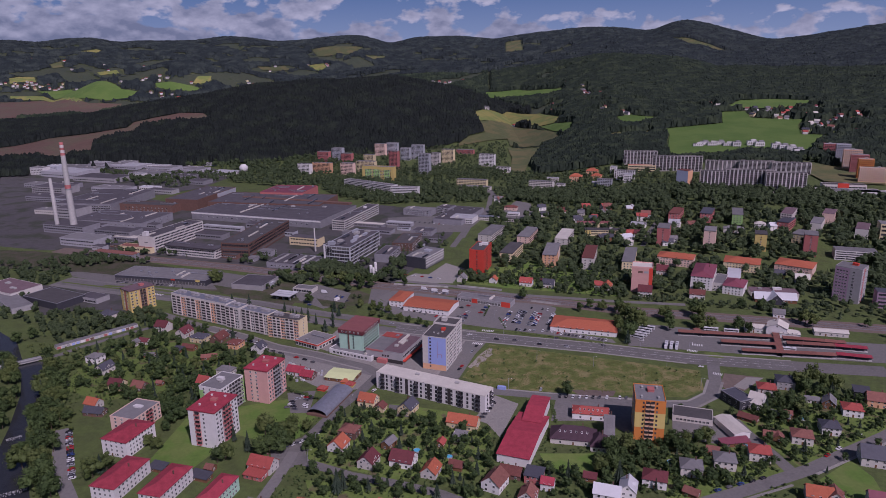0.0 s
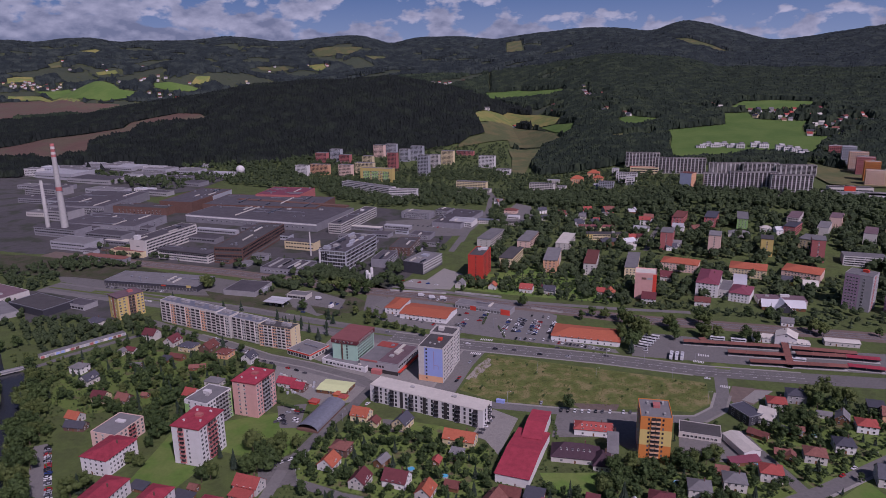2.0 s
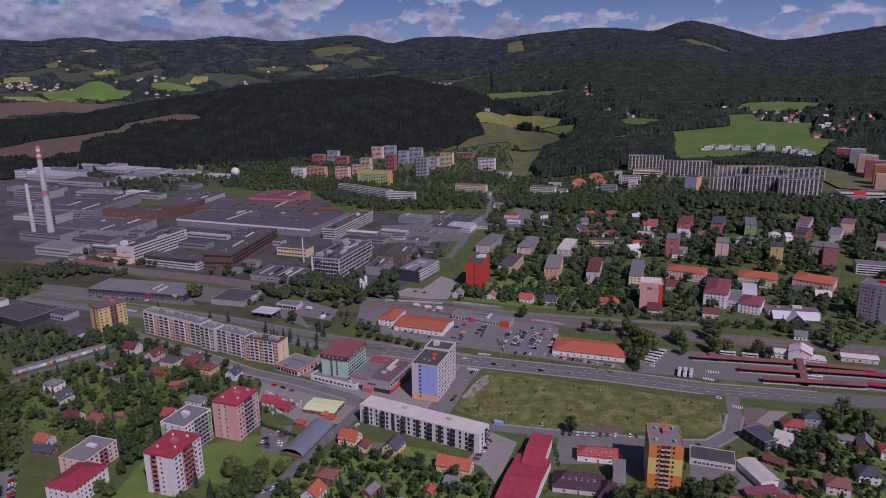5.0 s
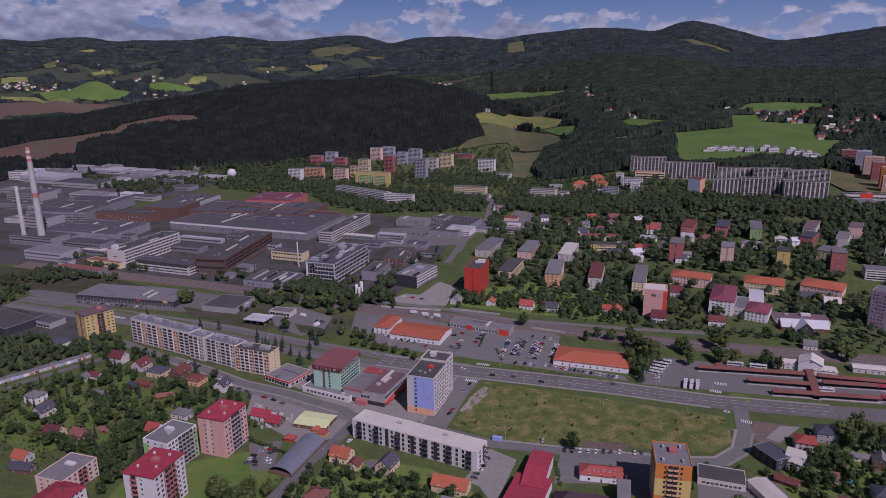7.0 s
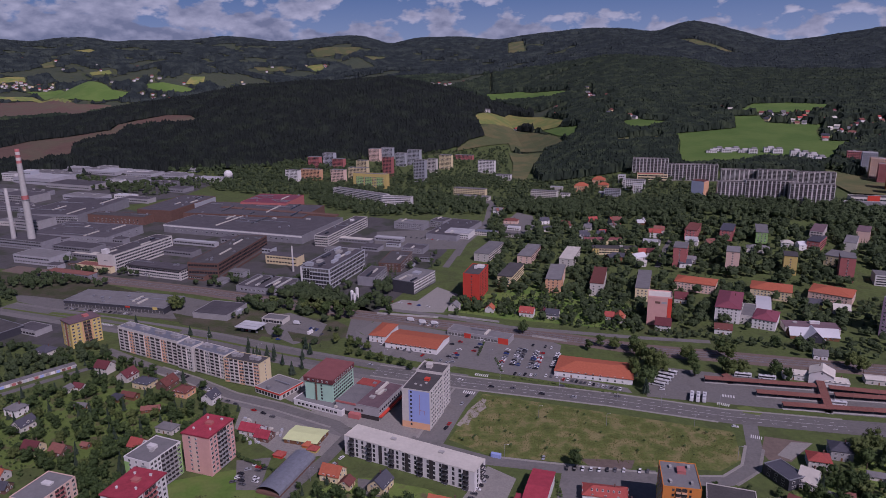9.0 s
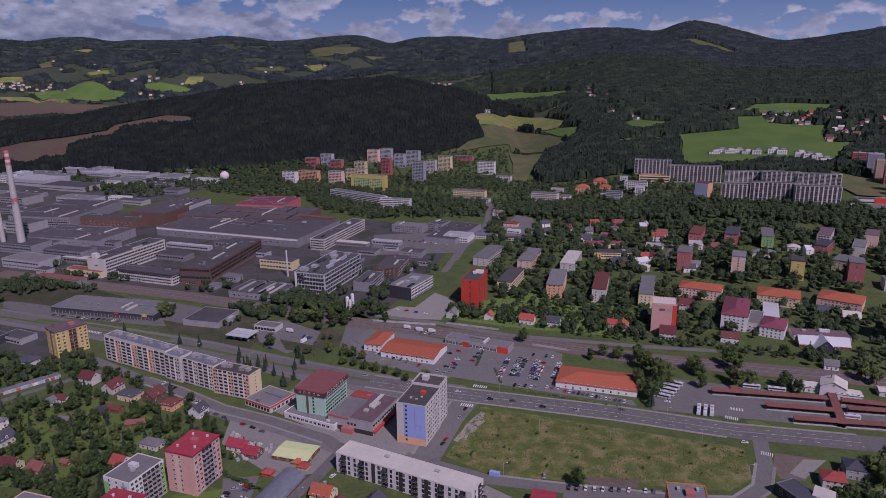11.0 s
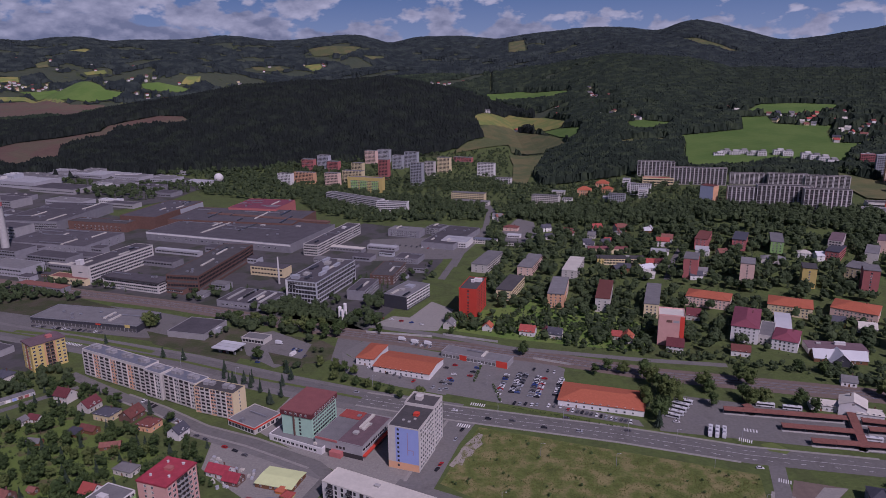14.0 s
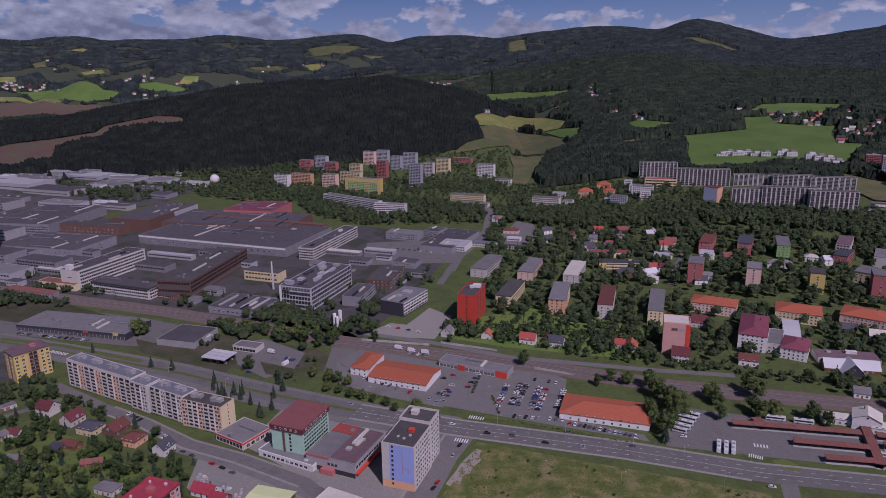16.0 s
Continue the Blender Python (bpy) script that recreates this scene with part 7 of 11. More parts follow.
vents(b, 45.2, 22.2, 9, 2, 1093)
windows(b, 45.2, 22.2, "F", 3, 12, 2, 2.8, 1.8, 1.4)
b = block('office_building', 'blue-grey offices beside the car park', -1.9, 1061.9, -29.9, 21.5, 25.0, 9, 'works', 'works', category='office')
vents(b, 21.5, 25.0, 9, 2, 1063)
windows(b, 21.5, 25.0, "F", 3, 8, 2, 2.8, 1.8, 1.4)
b = block('office_building', 'white low hall with a raised end', 17.4, 1022.2, -23.5, 44.0, 94.3, 7, 'works', 'works', category='office')
vents(b, 44.0, 94.3, 7, 10, 1039)
b = block('low_building', 'white low office in the yard', -33.8, 926.0, -18.3, 29.2, 23.2, 6, 'works', 'works', category='office')
vents(b, 29.2, 23.2, 6, 2, 959)
windows(b, 29.2, 23.2, "F", 2, 8, 1.8, 2.8, 1.6, 1.3)
b = block('workshop', 'grey garage with a low roof', -211.0, 712.0, -15.7, 36.4, 35.0, 5, 'grey', 'works', category='workshop')
b = block('low_building', 'dark red-brown workshop hall', -481.0, 1109.3, -14.5, 97.3, 24, 12, 'brick', 'dark', category='factory')
vents(b, 97.3, 24, 12, 5, 1590)
windows(b, 97.3, 24, "F", 2, 12, 3, 4, 2, 1.6)
b = block('factory_building', 'rose and grey boiler house', -414.3, 1163.1, -15.1, 58.7, 117.2, 18, 'brick', 'works', category='factory')
vents(b, 58.7, 117.2, 18, 12, 1577)
panel(b, 58.7, 117.2, "R", 0, 58.6, 0.3, 17.5, WALL["steel"])
b = block('factory_hall', 'blue-grey sheet metal factory hall', -578.2, 1167.6, -9.3, 99.8, 128.6, 14, 'works', 'works', category='factory')
vents(b, 99.8, 128.6, 14, 12, 1745)
ribbons(b, 99.8, 128.6, "F", 3, 3, 3.5, 1.8)
b = block('factory_hall', 'low pale factory building in the works', -483.3, 899.6, -20, 58.8, 30, 10.0, 'slabgrey', 'grey', category='factory')
ribbons(b, 58.8, 30.0, "F", 2, 2.93, 4.60, 1.70, 1.5, 4.2, WALL['slabgrey'], 0.5)
b = block('factory_hall', 'low yellow workshop with a rusty roof in the works', -397.2, 859.5, -20, 51.6, 14, 6.6, 'cream', 'rust', category='factory')
ribbons(b, 51.6, 14.0, "F", 1, 3.59, 5.80, 1.70, 1.5, 4.2, WALL['cream'], 0.5)
b = block('factory_hall', 'dark-roofed factory shed in the works', -454.1, 931.4, -20, 61.9, 24, 11.8, 'works', 'works', category='factory')
ribbons(b, 61.9, 24.0, "F", 3, 2.42, 3.67, 1.70, 1.5, 4.2, WALL['works'], 0.5)
b = block('factory_hall', 'grey factory hall in the works', -702.5, 1420.2, -20, 107.6, 50, 8.7, 'grey', 'works', category='factory')
ribbons(b, 107.6, 50, "F", 1, 3.9, 3, 1.4, 1.5, 5.0, WALL['grey'], 0.7)
b = block('factory_hall', 'pale factory hall in the works', -778.4, 1573.1, -20, 41.9, 40, 6.3, 'slabgrey', 'grey', category='factory')
ribbons(b, 41.9, 40, "F", 1, 2.8, 3, 1.4, 1.5, 5.0, WALL['slabgrey'], 0.7)
b = block('factory_hall', 'pale warehouse in the works', -708.3, 1566.3, -20, 77.9, 50, 6.3, 'slabgrey', 'palegrey', category='factory')
ribbons(b, 77.9, 50, "F", 1, 2.8, 3, 1.4, 1.5, 5.0, WALL['slabgrey'], 0.7)
b = block('factory_hall', 'white warehouse in the works', -622.8, 1543.7, -20, 64.9, 40, 5.7, 'slabgrey', 'grey', category='factory')
ribbons(b, 64.9, 40, "F", 1, 2.6, 3, 1.4, 1.5, 5.0, WALL['slabgrey'], 0.7)
b = block('factory_hall', 'white warehouse in the works', -545.2, 1517.3, -20, 49.3, 40, 6.1, 'slabgrey', 'grey', category='factory')
ribbons(b, 49.3, 40, "F", 1, 2.7, 3, 1.4, 1.5, 5.0, WALL['slabgrey'], 0.7)
b = block('factory_hall', 'blue-grey hall in the works', -485.4, 1363.6, -20, 40.1, 30, 7.1, 'works', 'works', category='factory')
ribbons(b, 40.1, 30, "F", 1, 3.2, 3, 1.4, 1.5, 5.0, WALL['works'], 0.7)
b = block('factory_hall', 'pale blue hall in the works', -794.9, 1471.5, -20, 98.4, 60, 11.2, 'slabgrey', 'palegrey', category='factory')
ribbons(b, 98.4, 60, "F", 1, 5.0, 3, 1.4, 1.5, 5.0, WALL['slabgrey'], 0.7)
b = block('factory_hall', 'grey hall with a white front in the works', -624.0, 1295.8, -20, 79.9, 30, 7.6, 'slabgrey', 'grey', category='factory')
ribbons(b, 79.9, 30.0, "F", 1, 4.14, 6.80, 1.70, 1.5, 4.2, WALL['slabgrey'], 0.5)
b = block('factory_hall', 'white hall in the works', -626.5, 1470.7, -20, 90.8, 30, 5.0, 'slabgrey', 'grey', category='factory')
ribbons(b, 90.8, 30, "F", 1, 2.2, 3, 1.4, 1.5, 5.0, WALL['slabgrey'], 0.7)
b = block('factory_hall', 'grey shed in the works', -521.5, 1267.1, -20, 57.1, 20, 6.9, 'grey', 'works', category='factory')
ribbons(b, 57.1, 20.0, "F", 1, 3.76, 6.10, 1.70, 1.5, 4.2, WALL['grey'], 0.5)
b = block('factory_hall', 'pale warehouse in the works', -467.9, 1483.0, -20, 56.5, 30, 5.5, 'slabgrey', 'palegrey', category='factory')
ribbons(b, 56.5, 30, "F", 1, 2.5, 3, 1.4, 1.5, 5.0, WALL['slabgrey'], 0.7)
b = block('factory_hall', 'dark factory hall in the works', -729.5, 1289.2, -20, 73.6, 40, 12.8, 'grey', 'works', category='factory')
ribbons(b, 73.6, 40.0, "F", 3, 2.60, 4.00, 1.70, 1.5, 4.2, WALL['grey'], 0.5)
b = block('factory_hall', 'grey factory hall in the works', -588.5, 1073.7, -20, 46.2, 30, 15.3, 'grey', 'works', category='factory')
ribbons(b, 46.2, 30.0, "F", 3, 3.06, 4.83, 1.70, 1.5, 4.2, WALL['grey'], 0.5)
b = block('works_shed', 'low shed standing in the works yard', -417.0, 943.0, -20, 53.4, 14, 8.2, 'works', 'works', category='factory', rim=0.15)
ribbons(b, 53.4, 14.0, "F", 1, 4.47, 7.40, 1.70, 1.5, 4.2, WALL['works'], 0.5)
b = block('works_shed', 'long shed with a white roof standing in the works yard', -321.6, 969.2, -20, 66.1, 8, 5.5, 'slabgrey', 'palegrey', category='factory', rim=0.15)
ribbons(b, 66.1, 8.0, "F", 1, 2.99, 4.70, 1.70, 1.5, 4.2, WALL['slabgrey'], 0.5)
b = block('works_shed', 'low shed standing in the works yard', -265.0, 974.4, -20, 51.3, 14, 6.9, 'works', 'works', category='factory', rim=0.15)
ribbons(b, 51.3, 14.0, "F", 1, 3.76, 6.10, 1.70, 1.5, 4.2, WALL['works'], 0.5)
b = block('works_shed', 'low yellowish workshop standing in the works yard', -185.6, 878.9, -20, 42.9, 16, 10.7, 'cream', 'works', category='factory', rim=0.15)
ribbons(b, 42.9, 16.0, "F", 2, 3.12, 4.95, 1.70, 1.5, 4.2, WALL['cream'], 0.5)
b = block('works_shed', 'low shed standing in the works yard', -512.3, 988.5, -20, 44.1, 20, 9.0, 'works', 'works', category='factory', rim=0.15)
ribbons(b, 44.1, 20.0, "F", 2, 2.65, 4.10, 1.70, 1.5, 4.2, WALL['works'], 0.5)
b = block('works_shed', 'low shed standing in the works yard', -434.0, 911.8, -20, 37.7, 12, 6.5, 'works', 'pale', category='factory', rim=0.15)
ribbons(b, 37.7, 12.0, "F", 1, 3.54, 5.70, 1.70, 1.5, 4.2, WALL['works'], 0.5)
b = block('works_shed', 'low canopy standing in the works yard', -117.1, 975.8, -20, 54.2, 10, 5.0, 'works', 'pale', category='factory', rim=0.15)
ribbons(b, 54.2, 10.0, "F", 1, 2.71, 4.20, 1.70, 1.5, 4.2, WALL['works'], 0.5)
b = block('works_shed', 'low workshop standing in the works yard', -87.8, 934.2, -20, 23.5, 16, 5.7, 'works', 'works', category='factory', rim=0.15)
ribbons(b, 23.5, 16.0, "F", 1, 3.10, 4.90, 1.70, 1.5, 4.2, WALL['works'], 0.5)
b = block('works_shed', 'low shed standing in the works yard', -429.7, 983.4, -20, 28.3, 12, 7.6, 'works', 'works', category='factory', rim=0.15)
ribbons(b, 28.3, 12.0, "F", 1, 4.14, 6.80, 1.70, 1.5, 4.2, WALL['works'], 0.5)
b = block('works_shed', 'low shed standing in the works yard', -323.2, 923.0, -20, 44.3, 18, 7.1, 'works', 'works', category='factory', rim=0.15)
ribbons(b, 44.3, 18.0, "F", 1, 3.87, 6.30, 1.70, 1.5, 4.2, WALL['works'], 0.5)
b = block('works_shed', 'blue-grey shed standing in the works yard', -220.5, 929.0, -20, 23.7, 12, 6.6, 'steel', 'works', category='factory', rim=0.15)
ribbons(b, 23.7, 12.0, "F", 1, 3.59, 5.80, 1.70, 1.5, 4.2, WALL['steel'], 0.5)
b = block('works_shed', 'low shed with a rusty roof standing in the works yard', -415.6, 835.8, -20, 62.1, 12, 5.5, 'works', 'rust', category='factory', rim=0.15)
ribbons(b, 62.1, 12.0, "F", 1, 2.99, 4.70, 1.70, 1.5, 4.2, WALL['works'], 0.5)
b = block('works_shed', 'grey hall standing in the works yard', -539.0, 972.3, -20, 74.5, 30, 12.3, 'works', 'works', category='factory', rim=0.15)
ribbons(b, 74.5, 30.0, "F", 3, 2.51, 3.83, 1.70, 1.5, 4.2, WALL['works'], 0.5)
b = block('works_shed', 'low white shed standing in the works yard', -69.2, 978.7, -20, 39.6, 10, 5.0, 'slabgrey', 'palegrey', category='factory', rim=0.15)
ribbons(b, 39.6, 10.0, "F", 1, 2.71, 4.20, 1.70, 1.5, 4.2, WALL['slabgrey'], 0.5)
b = block('apartment_block', 'pale walk-up flats with a dull plum roof beside tall trees', 449.9, 895.8, -34, 14.0, 44, 12.5, 'slab', 'mauve', category='apartment building', group='walk-up flats', rim=0.2)
ribbons(b, 14.0, 44, "F", 4, 2.0, 2.9, 1.5, 1.0, 3.2, WALL['slab'], 0.5)
ribbons(b, 14.0, 44, "L", 4, 2.0, 2.9, 1.5, 1.0, 3.2, WALL['slab'], 0.5)
b = block('apartment_block', 'off-white walk-up flats with a grey roof beside tall trees', 470.7, 862.3, -34, 13.0, 40, 11.0, 'offwhite', 'grey', category='apartment building', group='walk-up flats', rim=0.2)
ribbons(b, 13.0, 40, "L", 3, 2.0, 3.0, 1.5, 1.0, 3.2, WALL['offwhite'], 0.5)
b = block('apartment_block', 'pale pink walk-up flats with a plum roof beside tall trees', 500.3, 889.0, -34, 14.0, 34, 13.0, 'palepink', 'mauve', category='apartment building', group='walk-up flats', rim=0.2)
ribbons(b, 14.0, 34, "L", 4, 2.0, 2.9, 1.5, 1.0, 3.2, WALL['palepink'], 0.5)
b = block('apartment_block', 'off-white walk-up flats with a plum roof beside tall trees', 512.8, 834.7, -34, 14.0, 40, 13.0, 'offwhite', 'mauve', category='apartment building', group='walk-up flats', rim=0.2)
ribbons(b, 14.0, 40, "L", 4, 2.0, 2.9, 1.5, 1.0, 3.2, WALL['offwhite'], 0.5)
b = block('apartment_block', 'white low school beside the tall trees', 462.7, 763.3, -20, 42.6, 18, 11.3, 'white', 'grey', category='apartment building', group='walk-up flats', rim=0.2)
ribbons(b, 42.6, 18, "F", 4, 1.5, 2.58, 1.3, 1.0, 10.7, WALL['white'])
b = block('apartment_block', 'cream flats beside the tall trees', 543.9, 820.4, -20, 35.8, 20, 21.1, 'cream', 'grey', category='apartment building', group='walk-up flats', rim=0.2)
ribbons(b, 35.8, 20, "F", 4, 3.0, 5.03, 2.5, 1.0, 8.9, WALL['cream'])
b = block('apartment_block', 'violet flats beside the tall trees', 412.8, 613.3, -20, 30.6, 14, 15.6, 'lilac', 'slate', category='apartment building', group='walk-up flats', rim=0.2)
ribbons(b, 30.6, 14, "F", 4, 2.2, 3.65, 1.8, 1.0, 7.7, WALL['lilac'])

# ---- far estates ----
b = block('apartment_block', 'rose panel tower on the hillside estate', -279.2, 1620.5, -20, 27.9, 13, 25.1, 'rose', 'grey', category='apartment building', group='hillside flats', rim=0.3)
ribbons(b, 27.9, 13, "F", 9, 1.60, 2.87, 1.7, 0.7, 3.1, WALL['rose'], 0.42)
b = block('apartment_block', 'grey panel tower on the hillside estate', -246.3, 1619.5, -20, 26.4, 13, 33.3, 'steel', 'grey', category='apartment building', group='hillside flats', rim=0.3)
ribbons(b, 26.4, 13, "F", 12, 1.59, 2.85, 1.7, 0.7, 3.1, WALL['steel'], 0.42)
b = block('apartment_block', 'red panel tower on the hillside estate', -224.1, 1606.6, -20, 26.1, 13, 22.5, 'rose', 'grey', category='apartment building', group='hillside flats', rim=0.3)
ribbons(b, 26.1, 13, "F", 8, 1.60, 2.87, 1.7, 0.7, 3.1, WALL['rose'], 0.42)
b = block('apartment_block', 'white flats on the hillside estate', -295.3, 1464.3, -20, 28.1, 13, 21.6, 'white', 'grey', category='apartment building', group='hillside flats', rim=0.3)
ribbons(b, 28.1, 13, "F", 8, 1.63, 2.92, 1.7, 0.7, 3.1, WALL['white'], 0.42)
b = block('apartment_block', 'orange and white flats on the hillside estate', -260.9, 1480.2, -20, 42.5, 13, 20.7, 'peach', 'grey', category='apartment building', group='hillside flats', rim=0.3)
ribbons(b, 42.5, 13, "F", 8, 1.56, 2.79, 1.7, 0.7, 3.1, WALL['peach'], 0.42)
b = block('apartment_block', 'pale pink flats on the hillside estate', -202.9, 1451.7, -20, 28.5, 13, 23.5, 'palepink', 'grey', category='apartment building', group='hillside flats', rim=0.3)
ribbons(b, 28.5, 13, "F", 8, 1.70, 3.04, 1.7, 0.7, 3.1, WALL['palepink'], 0.42)
b = block('apartment_block', 'cream flats on the hillside estate', -165.9, 1473.3, -20, 41.7, 13, 23.8, 'cream', 'grey', category='apartment building', group='hillside flats', rim=0.3)
ribbons(b, 41.7, 13, "F", 9, 1.53, 2.75, 1.7, 0.7, 3.1, WALL['cream'], 0.42)
b = block('apartment_block', 'cream tower on the hillside estate', -168.8, 1573.5, -20, 24.0, 13, 24.3, 'cream', 'grey', category='apartment building', group='hillside flats', rim=0.3)
ribbons(b, 24.0, 13, "F", 9, 1.56, 2.80, 1.7, 0.7, 3.1, WALL['cream'], 0.42)
b = block('apartment_block', 'pinkish tower on the hillside estate', -154.0, 1704.4, -20, 26.6, 13, 28.8, 'palepink', 'grey', category='apartment building', group='hillside flats', rim=0.3)
ribbons(b, 26.6, 13, "F", 10, 1.66, 2.97, 1.7, 0.7, 3.1, WALL['palepink'], 0.42)
b = block('apartment_block', 'blue-grey and rose tower on the hillside estate', -109.5, 1513.5, -20, 20.3, 13, 38.9, 'rose', 'grey', category='apartment building', group='hillside flats', rim=0.3)
ribbons(b, 20.3, 13, "F", 14, 1.59, 2.84, 1.7, 0.7, 3.1, WALL['rose'], 0.42)
b = block('apartment_block', 'grey tower on the hillside estate', -125.5, 1716.6, -20, 28.1, 13, 29.0, 'steel', 'grey', category='apartment building', group='hillside flats', rim=0.3)
ribbons(b, 28.1, 13, "F", 10, 1.67, 2.99, 1.7, 0.7, 3.1, WALL['steel'], 0.42)
b = block('apartment_block', 'grey tower on the hillside estate', -89.6, 1637.2, -20, 22.5, 13, 28.9, 'steel', 'grey', category='apartment building', group='hillside flats', rim=0.3)
ribbons(b, 22.5, 13, "F", 10, 1.67, 2.99, 1.7, 0.7, 3.1, WALL['steel'], 0.42)
b = block('apartment_block', 'grey tower on the hillside estate', -60.6, 1648.0, -20, 29.2, 13, 33.9, 'steel', 'grey', category='apartment building', group='hillside flats', rim=0.3)
ribbons(b, 29.2, 13, "F", 12, 1.62, 2.90, 1.7, 0.7, 3.1, WALL['steel'], 0.42)
b = block('apartment_block', 'grey tower with a pink top on the hillside estate', -41.4, 1440.1, -20, 23.3, 13, 42.2, 'steel', 'grey', category='apartment building', group='hillside flats', rim=0.3)
ribbons(b, 23.3, 13, "F", 15, 1.60, 2.87, 1.7, 0.7, 3.1, WALL['steel'], 0.42)
b = block('apartment_block', 'pale tower on the hillside estate', -18.8, 1551.7, -20, 19.6, 13, 28.5, 'offwhite', 'grey', category='apartment building', group='hillside flats', rim=0.3)
ribbons(b, 19.6, 13, "F", 10, 1.63, 2.92, 1.7, 0.7, 3.1, WALL['offwhite'], 0.42)
b = block('apartment_block', 'cream tower on the hillside estate', 9.7, 1593.8, -20, 27.9, 13, 30.5, 'cream', 'grey', category='apartment building', group='hillside flats', rim=0.3)
ribbons(b, 27.9, 13, "F", 11, 1.59, 2.84, 1.7, 0.7, 3.1, WALL['cream'], 0.42)
b = block('apartment_block', 'long rose flats on the hillside estate', 53.4, 1714.0, -20, 42.9, 13, 10.1, 'rose', 'grey', category='apartment building', group='hillside flats', rim=0.3)
ribbons(b, 42.9, 13, "F", 4, 1.50, 2.68, 1.7, 0.7, 3.1, WALL['rose'], 0.42)
b = block('apartment_block', 'white flats on the hillside estate', 94.7, 1537.1, -20, 35.1, 13, 26.0, 'white', 'grey', category='apartment building', group='hillside flats', rim=0.3)
ribbons(b, 35.1, 13, "F", 9, 1.68, 3.01, 1.7, 0.7, 3.1, WALL['white'], 0.42)
b = block('apartment_block', 'low cream building on the hillside estate', 50.2, 1296.4, -20, 58.0, 13, 11.4, 'cream', 'grey', category='apartment building', group='hillside flats', rim=0.3)
ribbons(b, 58.0, 13, "F", 4, 1.72, 3.08, 1.7, 0.7, 3.1, WALL['cream'], 0.42)
b = block('apartment_block', 'white house row on the hillside estate', 122.4, 1446.3, -20, 29.2, 13, 10.6, 'white', 'grey', category='apartment building', group='hillside flats', rim=0.3)
ribbons(b, 29.2, 13, "F", 4, 1.58, 2.83, 1.7, 0.7, 3.1, WALL['white'], 0.42)
b = block('apartment_block', 'white terraces on the hillside estate', 323.4, 1237.9, -20, 31.6, 13, 16.2, 'white', 'grey', category='apartment building', group='hillside flats', rim=0.3)
ribbons(b, 31.6, 13, "F", 6, 1.60, 2.87, 1.7, 0.7, 3.1, WALL['white'], 0.42)
b = block('apartment_block', 'blue-roofed building on the hillside estate', 280.0, 1212.9, -20, 25.7, 13, 12.4, 'steel', 'grey', category='apartment building', group='hillside flats', rim=0.3)
ribbons(b, 25.7, 13, "F", 5, 1.51, 2.70, 1.7, 0.7, 3.1, WALL['steel'], 0.42)
b = block('apartment_block', 'pale school on the hillside estate', 173.7, 1252.0, -20, 43.6, 13, 13.8, 'offwhite', 'grey', category='apartment building', group='hillside flats', rim=0.3)
ribbons(b, 43.6, 13, "F", 5, 1.70, 3.04, 1.7, 0.7, 3.1, WALL['offwhite'], 0.42)
b = block('apartment_block', 'green and yellow panel flats on the hillside estate', -131.8, 1378.9, -20, 68.3, 13, 26.3, 'yellow', 'grey', category='apartment building')
panel(b, 68.3, 13, "F", -28, -14, 1, 21, WALL["green"])
panel(b, 68.3, 13, "F", -10, 4, 1, 21, WALL["green"])
panel(b, 68.3, 13, "F", 14, 26, 1, 21, WALL["green"])
windows(b, 68.3, 13, "F", 7, 16, 2.5, 2.9, 2.2, 1.5)
b = block('office_building', 'long curved white office with ribbon windows', -138.6, 1260.8, -39.3, 121.1, 16, 15, 'white', 'grey', category='office')
vents(b, 121.1, 16, 15, 4, 1399)
ribbons(b, 121.1, 16, "F", 5, 2, 2.9, 1.4)
b = block('office_building', 'white office wing with ribbon windows', -72.2, 1204.7, -11.9, 48.7, 16, 15, 'white', 'grey', category='office')
vents(b, 48.7, 16, 15, 2, 1276)
ribbons(b, 48.7, 16, "F", 5, 2, 2.9, 1.4)
b = block('apartment_block', 'grey and lilac panel flats with vertical loggia bands', 423.3, 1085.6, -14, 44.8, 13, 28.7, 'slab', 'dark', category='apartment building', group='long panel flats', rim=0.4)
columns(b, 44.8, 13, 4)
b = block('apartment_block', 'grey and lilac panel flats with vertical loggia bands', 471.1, 1072.0, -14, 69.5, 13, 32.1, 'slab', 'dark', category='apartment building', group='long panel flats', rim=0.4)
columns(b, 69.5, 13, 6)
b = block('apartment_block', 'grey and lilac panel flats with vertical loggia bands', 515.4, 1045.1, -14, 57.2, 13, 31.3, 'slab', 'dark', category='apartment building', group='long panel flats', rim=0.4)
columns(b, 57.2, 13, 5)
b = block('apartment_block', 'grey and lilac panel flats with vertical loggia bands', 505.3, 1261.7, -14, 58.2, 13, 18.2, 'slab', 'dark', category='apartment building', group='long panel flats', rim=0.4)
columns(b, 58.2, 13, 4)
b = block('apartment_block', 'grey and lilac panel flats with vertical loggia bands', 554.7, 1233.2, -14, 58.0, 13, 21.3, 'slab', 'dark', category='apartment building', group='long panel flats', rim=0.4)
columns(b, 58.0, 13, 4)
b = block('apartment_block', 'grey and lilac panel flats with vertical loggia bands', 607.4, 1215.1, -14, 64.6, 13, 20.1, 'slab', 'dark', category='apartment building', group='long panel flats', rim=0.4)
columns(b, 64.6, 13, 4)
b = block('apartment_block', 'grey panel flats with vertical loggia bands', 382.6, 1358.3, -14, 62.7, 13, 25.6, 'slab', 'dark', category='apartment building', group='long panel flats', rim=0.4)
columns(b, 62.7, 13, 5)
